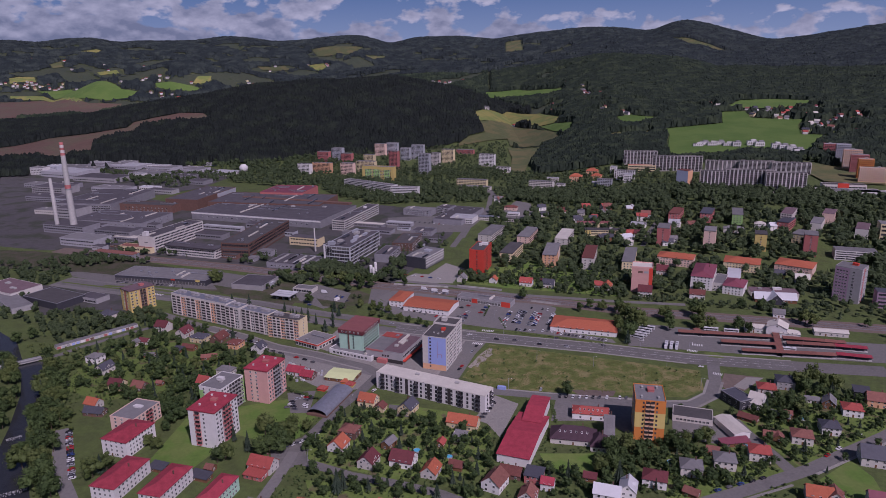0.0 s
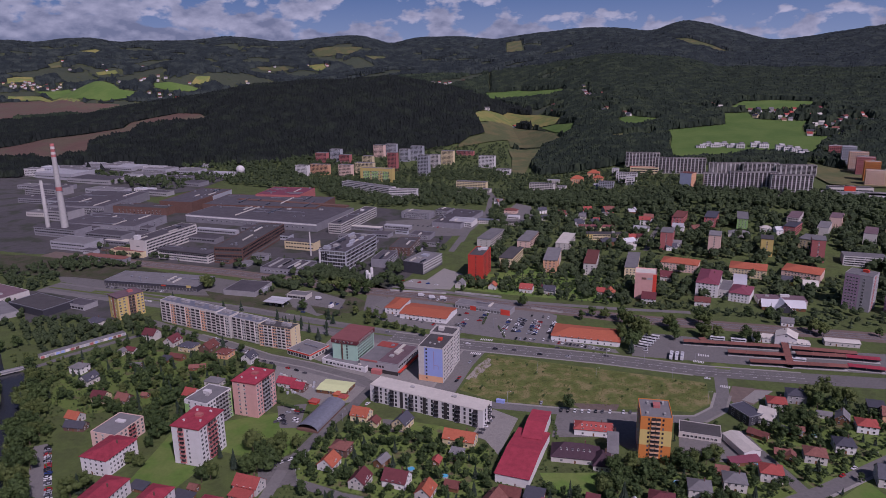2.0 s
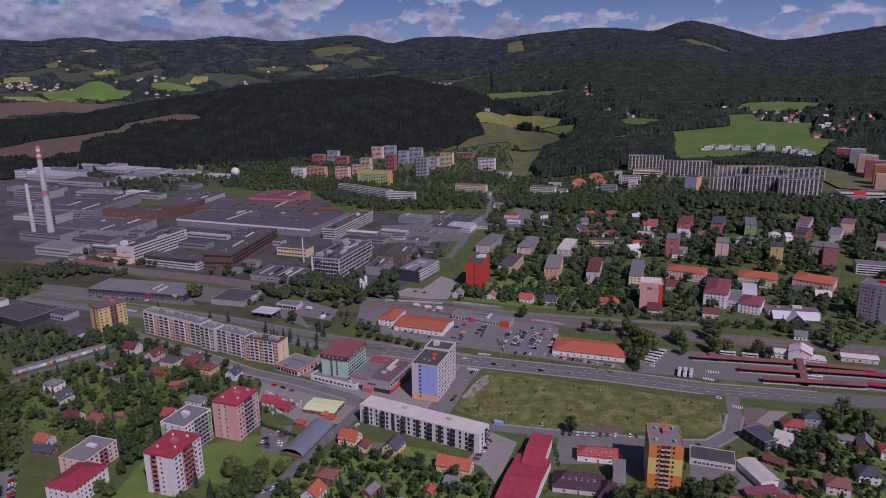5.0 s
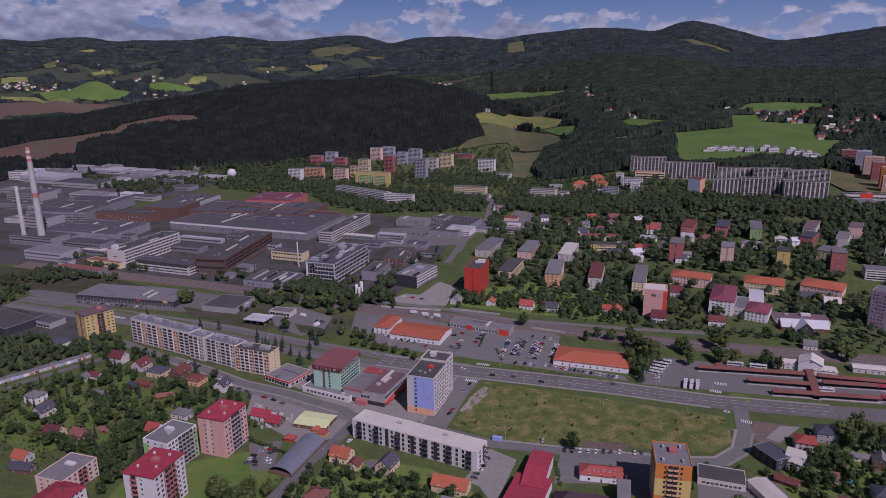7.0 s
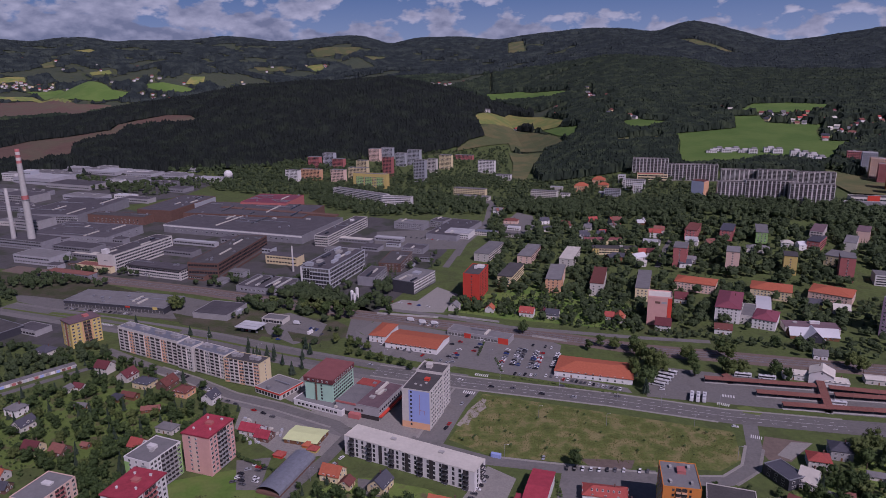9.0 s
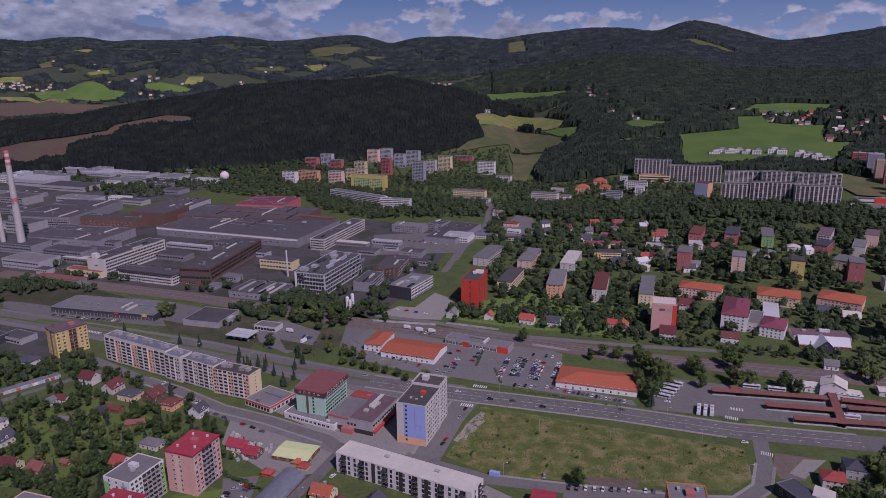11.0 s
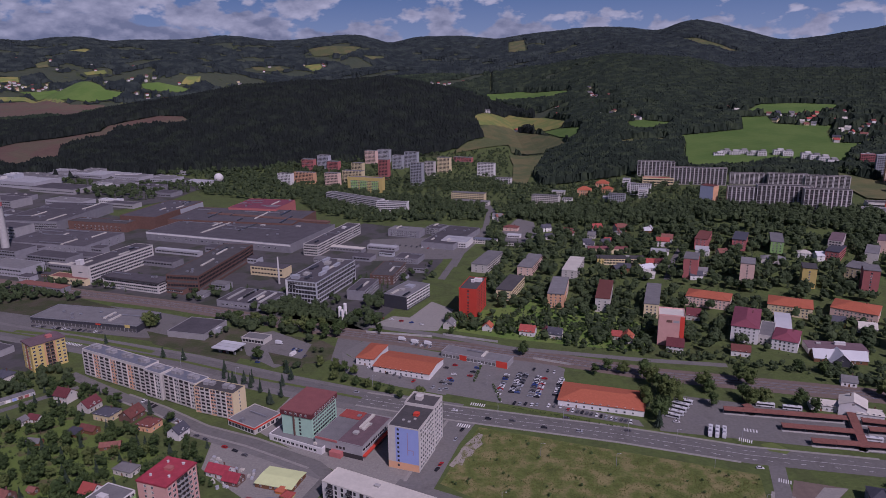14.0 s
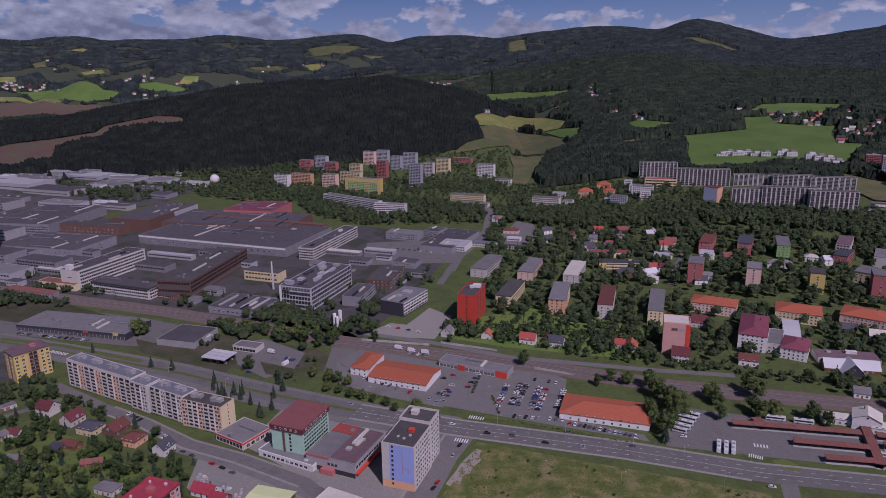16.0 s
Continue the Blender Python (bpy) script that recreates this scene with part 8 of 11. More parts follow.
b = block('apartment_block', 'grey panel flats with vertical loggia bands', 424.3, 1267.5, -14, 86.9, 13, 27.4, 'slab', 'dark', category='apartment building', group='long panel flats', rim=0.4)
columns(b, 86.9, 13, 7)
b = block('apartment_block', 'pale blue panel tower with a peach front', 383.0, 1107.4, -45, 19, 17, 29, 'paleblue', 'brown', category='apartment building', rim=0.3)
panel(b, 19, 17, "R", -8.4, 8.4, 0.5, 28.6, WALL["peach"])
ribbons(b, 19, 17, "R", 9, 2.4, 3.05, 1.5, 1.0, 3.0, WALL["peach"], 0.6)
b = block('apartment_block', 'low flats with a red roof', 362.8, 1277.7, -14, 49.7, 12, 13.9, 'cream', 'red', category='apartment building')
ribbons(b, 49.7, 12, "F", 3, 2.6, 4.3, 2.1, 1.0, 5.5, WALL['cream'])

# flats and shops at the end of the estate
b = block('apartment_block', 'blue-grey panel flats with an orange gable', 734.4, 1280.3, -24, 23.2, 14, 32.6, 'steel', 'palegrey', category='apartment building', group='end flats', rim=0.5, boxes=[(0, 0, 4, 4, 2.2)])
ribbons(b, 23.2, 14, 'F', 11, 1.7, 2.90, 1.5, 0.8, 3.2, WALL['steel'], 0.5)
ribbons(b, 23.2, 14, 'L', 11, 1.7, 2.90, 1.5, 0.8, 3.2, WALL['steel'], 0.5)
b = block('apartment_block', 'peach and rose panel flats', 726.6, 1236.1, -24, 29.1, 14, 32.7, 'peach', 'palegrey', category='apartment building', group='end flats', rim=0.5, boxes=[(0, 0, 4, 4, 2.2)])
ribbons(b, 29.1, 14, 'F', 11, 1.7, 2.91, 1.5, 0.8, 3.2, WALL['white'], 0.5)
ribbons(b, 29.1, 14, 'L', 11, 1.7, 2.91, 1.5, 0.8, 3.2, WALL['peach'], 0.5)
b = block('apartment_block', 'rose panel flats with a white parapet', 722.1, 1206.4, -24, 27.6, 14, 31.1, 'rose', 'palegrey', category='apartment building', group='end flats', rim=0.5, boxes=[(0, 0, 4, 4, 2.2)])
ribbons(b, 27.6, 14, 'F', 10, 1.7, 3.04, 1.5, 0.8, 3.2, WALL['rose'], 0.5)
ribbons(b, 27.6, 14, 'L', 10, 1.7, 3.04, 1.5, 0.8, 3.2, WALL['rose'], 0.5)
b = block('apartment_block', 'orange panel flats with a white parapet', 699.9, 1150.9, -24, 22.9, 14, 33.8, 'orange', 'palegrey', category='apartment building', group='end flats', rim=0.5, boxes=[(0, 0, 4, 4, 2.2)])
ribbons(b, 22.9, 14, 'F', 11, 1.7, 3.01, 1.5, 0.8, 3.2, WALL['orange'], 0.5)
ribbons(b, 22.9, 14, 'L', 11, 1.7, 3.01, 1.5, 0.8, 3.2, WALL['orange'], 0.5)
b = block('apartment_block', 'long peach panel flats with balconies', 696.5, 1108.7, -24, 54.9, 14, 25.1, 'peach', 'palegrey', category='apartment building', group='end flats', rim=0.5, boxes=[(0, 0, 4, 4, 2.2)])
ribbons(b, 54.9, 14, 'F', 8, 1.7, 3.08, 1.5, 0.8, 3.2, WALL['white'], 0.5)
ribbons(b, 54.9, 14, 'L', 8, 1.7, 3.08, 1.5, 0.8, 3.2, WALL['peach'], 0.5)
b = block('apartment_block', 'low reddish flats among trees', 742.6, 1340.5, -24, 22.0, 14, 20.3, 'rose', 'palegrey', category='apartment building', group='end flats', rim=0.5, boxes=[(0, 0, 4, 4, 2.2)])
ribbons(b, 22.0, 14, 'F', 7, 1.7, 2.84, 1.5, 0.8, 3.2, WALL['rose'], 0.5)
ribbons(b, 22.0, 14, 'L', 7, 1.7, 2.84, 1.5, 0.8, 3.2, WALL['rose'], 0.5)
b = block('shop_hall', 'low white supermarket with a dark roof', 623.2, 1076.5, -14, 62, 18, 6, 'offwhite', 'dark', category='shop', group='end shops', rim=0.4, boxes=[(4, 2, 6, 4, 1.4)])
ribbons(b, 62, 18, 'F', 1, 2.0, 3, 2.2, 1.0, 5.0)
panel(b, 62, 18, 'F', -10, 6, 0.4, 8.4, WALL['red'], 'red_gable', 0.6)
b = block('shop_hall', 'wide white shop hall with a grey roof', 598.6, 1020.4, -14, 86, 30, 7, 'white', 'grey', category='shop', group='end shops', rim=0.4, boxes=[(4, 2, 6, 4, 1.4)])
ribbons(b, 86, 30, 'F', 1, 2.0, 3, 2.2, 1.0, 5.0)
b = block('shop_hall', 'white shop hall with a pale roof', 635.7, 1005.0, -14, 60, 22, 7, 'white', 'palegrey', category='shop', group='end shops', rim=0.4, boxes=[(4, 2, 6, 4, 1.4)])
ribbons(b, 60, 22, 'F', 1, 2.0, 3, 2.2, 1.0, 5.0)
b = block('shop_hall', 'small white shop with a flat grey roof', 561.9, 1019.8, -14, 20, 14, 5, 'offwhite', 'grey', category='shop', group='end shops', rim=0.4, boxes=[(4, 2, 6, 4, 1.4)])
ribbons(b, 20, 14, 'F', 1, 2.0, 3, 2.2, 1.0, 5.0)
house(245.6, 1297.3, -20, 22, 16, 10, 'orange', 'peach', 'hip', 5, 'peach apartment villa with an orange hipped roof', cols=5, category='house', name='villa')
house(283.4, 1331.7, -20, 22, 16, 9, 'orange', 'peach', 'hip', 5, 'peach apartment villa with an orange hipped roof', cols=5, category='house', name='villa')
house(283.3, 1292.3, -20, 18, 14, 6, 'orange', 'peach', 'hip', 4, 'peach apartment villa with an orange hipped roof', cols=5, category='house', name='villa')
# more sheds of the works, behind the chimneys
b = block('works_hall', 'low off-white works hall among other halls', -747.5, 1582.3, -16, 52, 24, 6, 'slabgrey', 'grey', category='factory', group='rear works', rim=0.3, boxes=[(10.4, 0, 5, 3, 1.2), (-13.0, 2, 3, 3, 1.6)])
ribbons(b, 52, 24, 'F', 1, 3.0, 3.6, 1.5, 1.5, 4.0, WALL['slabgrey'], 0.6)
b = block('works_hall', 'low off-white works hall among other halls', -729.1, 1604.1, -16, 40, 20, 6, 'slabgrey', 'grey', category='factory', group='rear works', rim=0.3, boxes=[(8.0, 0, 5, 3, 1.2), (-10.0, 2, 3, 3, 1.6)])
ribbons(b, 40, 20, 'F', 1, 3.0, 3.6, 1.5, 1.5, 4.0, WALL['slabgrey'], 0.6)
b = block('works_hall', 'low white works hall among other halls', -644.0, 1563.9, -16, 56, 18, 6, 'white', 'palegrey', category='factory', group='rear works', rim=0.3, boxes=[(11.2, 0, 5, 3, 1.2), (-14.0, 2, 3, 3, 1.6)])
ribbons(b, 56, 18, 'F', 1, 3.0, 3.6, 1.5, 1.5, 4.0, WALL['white'], 0.6)
b = block('works_hall', 'low off-white works hall among other halls', -560.3, 1545.6, -16, 44, 18, 5, 'slabgrey', 'grey', category='factory', group='rear works', rim=0.3, boxes=[(8.8, 0, 5, 3, 1.2), (-11.0, 2, 3, 3, 1.6)])
ribbons(b, 44, 18, 'F', 1, 2.5, 3.6, 1.5, 1.5, 4.0, WALL['slabgrey'], 0.6)
b = block('works_hall', 'low grey works hall among other halls', -631.1, 1495.4, -16, 60, 16, 6, 'works', 'grey', category='factory', group='rear works', rim=0.3, boxes=[(12.0, 0, 5, 3, 1.2), (-15.0, 2, 3, 3, 1.6)])
ribbons(b, 60, 16, 'F', 1, 3.0, 3.6, 1.5, 1.5, 4.0, WALL['works'], 0.6)
b = block('works_hall', 'low white works hall among other halls', -642.0, 1452.1, -16, 26, 20, 8, 'white', 'palegrey', category='factory', group='rear works', rim=0.3, boxes=[(5.2, 0, 5, 3, 1.2), (-6.5, 2, 3, 3, 1.6)])
ribbons(b, 26, 20, 'F', 2, 2.2, 3.6, 1.5, 1.5, 4.0, WALL['white'], 0.6)
b = block('works_hall', 'low grey works hall among other halls', -534.6, 1422.5, -16, 46, 26, 9, 'works', 'works', category='factory', group='rear works', rim=0.3, boxes=[(9.2, 0, 5, 3, 1.2), (-11.5, 2, 3, 3, 1.6)])
ribbons(b, 46, 26, 'F', 2, 2.2, 3.6, 1.5, 1.5, 4.0, WALL['works'], 0.6)
b = block('works_hall', 'low off-white works hall among other halls', -622.0, 1298.5, -16, 60, 16, 7, 'slabgrey', 'grey', category='factory', group='rear works', rim=0.3, boxes=[(12.0, 0, 5, 3, 1.2), (-15.0, 2, 3, 3, 1.6)])
ribbons(b, 60, 16, 'F', 1, 3.5, 3.6, 1.5, 1.5, 4.0, WALL['slabgrey'], 0.6)
b = block('works_hall', 'low white works hall among other halls', -559.1, 1304.4, -16, 40, 14, 6, 'white', 'white', category='factory', group='rear works', rim=0.3, boxes=[(8.0, 0, 5, 3, 1.2), (-10.0, 2, 3, 3, 1.6)])
ribbons(b, 40, 14, 'F', 1, 3.0, 3.6, 1.5, 1.5, 4.0, WALL['white'], 0.6)
b = block('works_hall', 'low grey works hall among other halls', -822.2, 1534.9, -16, 60, 30, 10, 'works', 'grey', category='factory', group='rear works', rim=0.3, boxes=[(12.0, 0, 5, 3, 1.2), (-15.0, 2, 3, 3, 1.6)])
ribbons(b, 60, 30, 'F', 2, 2.2, 3.6, 1.5, 1.5, 4.0, WALL['works'], 0.6)
b = block('works_hall', 'pale blue-grey sheet-clad works hall', -764.8, 1500.7, -16, 50, 30, 12, 'steel', 'grey', category='factory', group='rear works', rim=0.3, boxes=[(10.0, 0, 5, 3, 1.2), (-12.5, 2, 3, 3, 1.6)])
ribbons(b, 50, 30, 'F', 3, 2.2, 3.6, 1.5, 1.5, 4.0, WALL['steel'], 0.6)
b = block('works_hall', 'low white works hall among other halls', -863.4, 1482.7, -16, 34, 22, 16, 'white', 'grey', category='factory', group='rear works', rim=0.3, boxes=[(6.8, 0, 5, 3, 1.2), (-8.5, 2, 3, 3, 1.6)])
ribbons(b, 34, 22, 'F', 4, 2.2, 3.6, 1.5, 1.5, 4.0, WALL['white'], 0.6)
b = block('works_hall', 'pale blue-grey sheet-clad works hall', -836.5, 1495.5, -16, 26, 22, 18, 'steel', 'white', category='factory', group='rear works', rim=0.3, boxes=[(5.2, 0, 5, 3, 1.2), (-6.5, 2, 3, 3, 1.6)])
ribbons(b, 26, 22, 'F', 4, 2.2, 3.6, 1.5, 1.5, 4.0, WALL['steel'], 0.6)
b = block('works_hall', 'low off-white works hall among other halls', -790.6, 1351.9, -16, 60, 26, 8, 'slabgrey', 'grey', category='factory', group='rear works', rim=0.3, boxes=[(12.0, 0, 5, 3, 1.2), (-15.0, 2, 3, 3, 1.6)])
ribbons(b, 60, 26, 'F', 2, 2.2, 3.6, 1.5, 1.5, 4.0, WALL['slabgrey'], 0.6)
b = block('works_hall', 'low grey works hall among other halls', -733.7, 1340.7, -16, 50, 22, 9, 'works', 'works', category='factory', group='rear works', rim=0.3, boxes=[(10.0, 0, 5, 3, 1.2), (-12.5, 2, 3, 3, 1.6)])
ribbons(b, 50, 22, 'F', 2, 2.2, 3.6, 1.5, 1.5, 4.0, WALL['works'], 0.6)
b = block('works_hall', 'low off-white works hall among other halls', -790.7, 1598.3, -16, 44, 18, 5, 'slabgrey', 'palegrey', category='factory', group='rear works', rim=0.3, boxes=[(8.8, 0, 5, 3, 1.2), (-11.0, 2, 3, 3, 1.6)])
ribbons(b, 44, 18, 'F', 1, 2.5, 3.6, 1.5, 1.5, 4.0, WALL['slabgrey'], 0.6)
b = block('works_hall', 'low white works hall among other halls', -905.4, 1627.0, -16, 40, 14, 5, 'white', 'white', category='factory', group='rear works', rim=0.3, boxes=[(8.0, 0, 5, 3, 1.2), (-10.0, 2, 3, 3, 1.6)])
ribbons(b, 40, 14, 'F', 1, 2.5, 3.6, 1.5, 1.5, 4.0, WALL['white'], 0.6)
b = block('works_hall', 'low white works hall among other halls', -456.3, 1461.4, -16, 30, 12, 5, 'white', 'white', category='factory', group='rear works', rim=0.3, boxes=[(6.0, 0, 5, 3, 1.2), (-7.5, 2, 3, 3, 1.6)])
ribbons(b, 30, 12, 'F', 1, 2.5, 3.6, 1.5, 1.5, 4.0, WALL['white'], 0.6)
b = block('works_hall', 'low grey works hall among other halls', -708.1, 1215.4, -16, 60, 30, 9, 'works', 'works', category='factory', group='rear works', rim=0.3, boxes=[(12.0, 0, 5, 3, 1.2), (-15.0, 2, 3, 3, 1.6)])
ribbons(b, 60, 30, 'F', 2, 2.2, 3.6, 1.5, 1.5, 4.0, WALL['works'], 0.6)
b = block('works_hall', 'pale blue-grey sheet-clad works hall', -645.3, 1184.0, -16, 50, 26, 10, 'steel', 'works', category='factory', group='rear works', rim=0.3, boxes=[(10.0, 0, 5, 3, 1.2), (-12.5, 2, 3, 3, 1.6)])
ribbons(b, 50, 26, 'F', 2, 2.2, 3.6, 1.5, 1.5, 4.0, WALL['steel'], 0.6)
b = block('works_hall', 'low off-white works hall among other halls', -636.0, 1100.9, -16, 52, 20, 7, 'offwhite', 'grey', category='factory', group='rear works', rim=0.3, boxes=[(10.4, 0, 5, 3, 1.2), (-13.0, 2, 3, 3, 1.6)])
ribbons(b, 52, 20, 'F', 1, 3.5, 3.6, 1.5, 1.5, 4.0, WALL['offwhite'], 0.6)
b = block('works_hall', 'low off-white works hall among other halls', -536.2, 1588.3, -16, 30, 14, 5, 'slabgrey', 'grey', category='factory', group='rear works', rim=0.3, boxes=[(6.0, 0, 5, 3, 1.2), (-7.5, 2, 3, 3, 1.6)])
ribbons(b, 30, 14, 'F', 1, 2.5, 3.6, 1.5, 1.5, 4.0, WALL['slabgrey'], 0.6)

# houses, shops and small flats before the tall trees
house(89.4, 1142.3, 20, 12, 9, 4.5, 'rust', 'white', 'gable', 3.6, 'white house with a rusty roof among trees', cols=2, cols_side=0, chimney=False)
b = block('low_building', 'off-white low flat-roofed building among trees', 53.2, 1254.7, -20, 60, 12, 6, 'offwhite', 'grey', category='shop' if 6 < 9 else 'apartment building', rim=0.3)
ribbons(b, 60, 12, 'F', 2, 1.8, 3.0, 1.5, 1.0, 3.2, WALL['offwhite'], 0.4)
b = block('low_building', 'white low flat-roofed building among trees', 23.7, 997.1, -20, 34, 26, 8, 'white', 'palegrey', category='shop' if 8 < 9 else 'apartment building', rim=0.3)
ribbons(b, 34, 26, 'F', 2, 1.8, 3.0, 1.5, 1.0, 3.2, WALL['white'], 0.4)
b = block('low_building', 'off-white low flat-roofed building among trees', 60.2, 1005.0, -20, 30, 14, 5, 'offwhite', 'tin', category='shop' if 5 < 9 else 'apartment building', rim=0.3)
ribbons(b, 30, 14, 'F', 2, 1.8, 3.0, 1.5, 1.0, 3.2, WALL['offwhite'], 0.4)
b = block('low_building', 'white low flat-roofed building among trees', 100.3, 1032.6, -20, 18, 8, 4, 'white', 'white', category='shop' if 4 < 9 else 'apartment building', rim=0.3)
ribbons(b, 18, 8, 'F', 1, 1.8, 3.0, 1.5, 1.0, 3.2, WALL['white'], 0.4)
b = block('low_building', 'off-white low flat-roofed building among trees', 99.7, 990.2, -20, 40, 8, 4, 'offwhite', 'dark', category='shop' if 4 < 9 else 'apartment building', rim=0.3)
ribbons(b, 40, 8, 'F', 1, 1.8, 3.0, 1.5, 1.0, 3.2, WALL['offwhite'], 0.4)
house(147.0, 1066.0, 16, 13, 10, 6, 'slate', 'white', 'gable', 3.6, 'white house with a slate roof among trees', cols=2, cols_side=0, chimney=False)
house(144.5, 1021.1, 1, 10, 9, 4, 'slate', 'offwhite', 'gable', 3.6, 'off-white house with a slate roof among trees', cols=2, cols_side=0, chimney=False)
house(174.0, 1047.0, -25, 14, 10, 5, 'brown', 'offwhite', 'gable', 3.6, 'off-white house with a brown roof among trees', cols=2, cols_side=0, chimney=False)
house(215.2, 1060.0, 11, 13, 10, 6, 'red', 'white', 'gable', 3.6, 'white house with a red roof among trees', cols=2, cols_side=0, chimney=False)
house(201.8, 1025.4, 5, 10, 9, 5, 'slate', 'offwhite', 'gable', 3.6, 'off-white house with a slate roof among trees', cols=2, cols_side=0, chimney=False)
house(241.8, 1045.9, 20, 12, 10, 6, 'red', 'offwhite', 'gable', 3.6, 'off-white house with a red roof among trees', cols=2, cols_side=0, chimney=False)
house(232.7, 1013.5, 6, 10, 9, 5, 'grey', 'offwhite', 'gable', 3.6, 'off-white house with a grey roof among trees', cols=2, cols_side=0, chimney=False)
house(210.1, 984.6, 9, 11, 9, 4.5, 'slate', 'offwhite', 'gable', 3.6, 'off-white house with a slate roof among trees', cols=2, cols_side=0, chimney=False)
house(188.9, 992.2, -1, 11, 9, 4, 'slate', 'white', 'gable', 3.6, 'white house with a slate roof among trees', cols=2, cols_side=0, chimney=False)
house(271.1, 1016.6, -1, 9, 10, 4, 'white', 'wood', 'gable', 3.6, 'timber house with a white roof among trees', cols=2, cols_side=0, chimney=False)
house(272.2, 952.3, -19, 15, 11, 7, 'red', 'white', 'gable', 3.6, 'white house with a red roof among trees', cols=2, cols_side=0, chimney=False)
house(255.0, 912.9, -25, 16, 12, 7, 'palegrey', 'white', 'gable', 3.6, 'white house with a pale grey roof among trees', cols=2, cols_side=0, chimney=False)
house(226.3, 863.2, 21, 16, 12, 7, 'white', 'white', 'gable', 3.6, 'white house with a white roof among trees', cols=2, cols_side=0, chimney=False)
house(239.4, 885.8, -9, 12, 10, 5, 'red', 'cream', 'gable', 3.6, 'cream house with a red roof among trees', cols=2, cols_side=0, chimney=False)
house(199.7, 870.2, 20, 16, 12, 6, 'slate', 'wood', 'gable', 3.6, 'timber house with a slate roof among trees', cols=2, cols_side=0, chimney=False)
b = block('low_building', 'off-white low flat-roofed building among trees', 177.8, 1269.0, -20, 44, 14, 7, 'offwhite', 'palegrey', category='shop' if 7 < 9 else 'apartment building', rim=0.3)
ribbons(b, 44, 14, 'F', 2, 1.8, 3.0, 1.5, 1.0, 3.2, WALL['offwhite'], 0.4)
b = block('low_building', 'off-white low flat-roofed building among trees', 204.9, 1315.4, -20, 22, 12, 8, 'offwhite', 'palegrey', category='shop' if 8 < 9 else 'apartment building', rim=0.3)
ribbons(b, 22, 12, 'F', 2, 1.8, 3.0, 1.5, 1.0, 3.2, WALL['offwhite'], 0.4)
b = block('low_building', 'white low flat-roofed building among trees', 210.5, 1259.8, -20, 16, 12, 6, 'white', 'grey', category='shop' if 6 < 9 else 'apartment building', rim=0.3)
ribbons(b, 16, 12, 'F', 2, 1.8, 3.0, 1.5, 1.0, 3.2, WALL['white'], 0.4)
b = block('low_building', 'pale blue low flat-roofed building among trees', 274.7, 1224.9, -20, 28, 12, 6, 'paleblue', 'palegrey', category='shop' if 6 < 9 else 'apartment building', rim=0.3)
ribbons(b, 28, 12, 'F', 2, 1.8, 3.0, 1.5, 1.0, 3.2, WALL['paleblue'], 0.4)
b = block('low_building', 'white low flat-roofed building among trees', 319.8, 1312.4, -20, 12, 12, 13, 'white', 'palegrey', category='shop' if 13 < 9 else 'apartment building', rim=0.3)
ribbons(b, 12, 12, 'F', 4, 1.8, 3.0, 1.5, 1.0, 3.2, WALL['white'], 0.4)
b = block('low_building', 'white low flat-roofed building among trees', 317.0, 1270.0, -20, 12, 12, 13, 'white', 'palegrey', category='shop' if 13 < 9 else 'apartment building', rim=0.3)
ribbons(b, 12, 12, 'F', 4, 1.8, 3.0, 1.5, 1.0, 3.2, WALL['white'], 0.4)
b = block('low_building', 'white low flat-roofed building among trees', 320.9, 1213.1, -20, 14, 12, 14, 'white', 'palegrey', category='shop' if 14 < 9 else 'apartment building', rim=0.3)
ribbons(b, 14, 12, 'F', 4, 1.8, 3.0, 1.5, 1.0, 3.2, WALL['white'], 0.4)
house(320.8, 893.4, 10, 12, 9, 5, 'rust', 'cream', 'gable', 3.6, 'cream house with a rusty roof among trees', cols=2, cols_side=0, chimney=False)
house(301.3, 902.5, -21, 14, 11, 7, 'palegrey', 'white', 'gable', 3.6, 'white house with a pale grey roof among trees', cols=2, cols_side=0, chimney=False)
house(415.6, 862.0, 1, 14, 10, 6, 'white', 'white', 'gable', 3.6, 'white house with a white roof among trees', cols=2, cols_side=0, chimney=False)
house(271.0, 835.2, -5, 13, 10, 5, 'slate', 'white', 'gable', 3.6, 'white house with a slate roof among trees', cols=2, cols_side=0, chimney=False)

# ---- houses and sheds ----
house(-194.6, 347.4, -14.4, 15.5, 30.4, 8.8, 'crimson', 'white', 'hip', 2.6, 'white three-storey block with a red hipped roof', 4, 8, category='apartment building', name='apartment_block')
house(-165.8, 339.3, -15.8, 13.6, 29.1, 8.8, 'crimson', 'white', 'hip', 2.6, 'white three-storey block with a red hipped roof', 4, 8, category='apartment building', name='apartment_block')
house(-135.0, 330.1, -16.9, 10.7, 26.5, 8.8, 'crimson', 'mint', 'hip', 2.6, 'pale green three-storey block with a red roof', 4, 8, category='apartment building', name='apartment_block')
house(-208.0, 389.6, -18.1, 18.6, 25.3, 11, 'crimson', 'white', 'hip', 2.6, 'white four-storey flats with a crimson roof', 4, 8, category='apartment building', name='apartment_block')
b = block('apartment_block', 'beige flats with a flat grey roof and rose balconies', -215.0, 416.9, -17.8, 18.7, 25.2, 11, 'palepink', 'grey', boxes=[(0, 3, 6, 3, 0.8, 'white')])
windows(b, 18.7, 25.2, "F", 4, 3, 1.9, 2.7, 1.4, 1.4)
windows(b, 18.7, 25.2, "R", 4, 3, 1.9, 2.7, 1.6, 1.4, u0=-12.6, u1=-2)
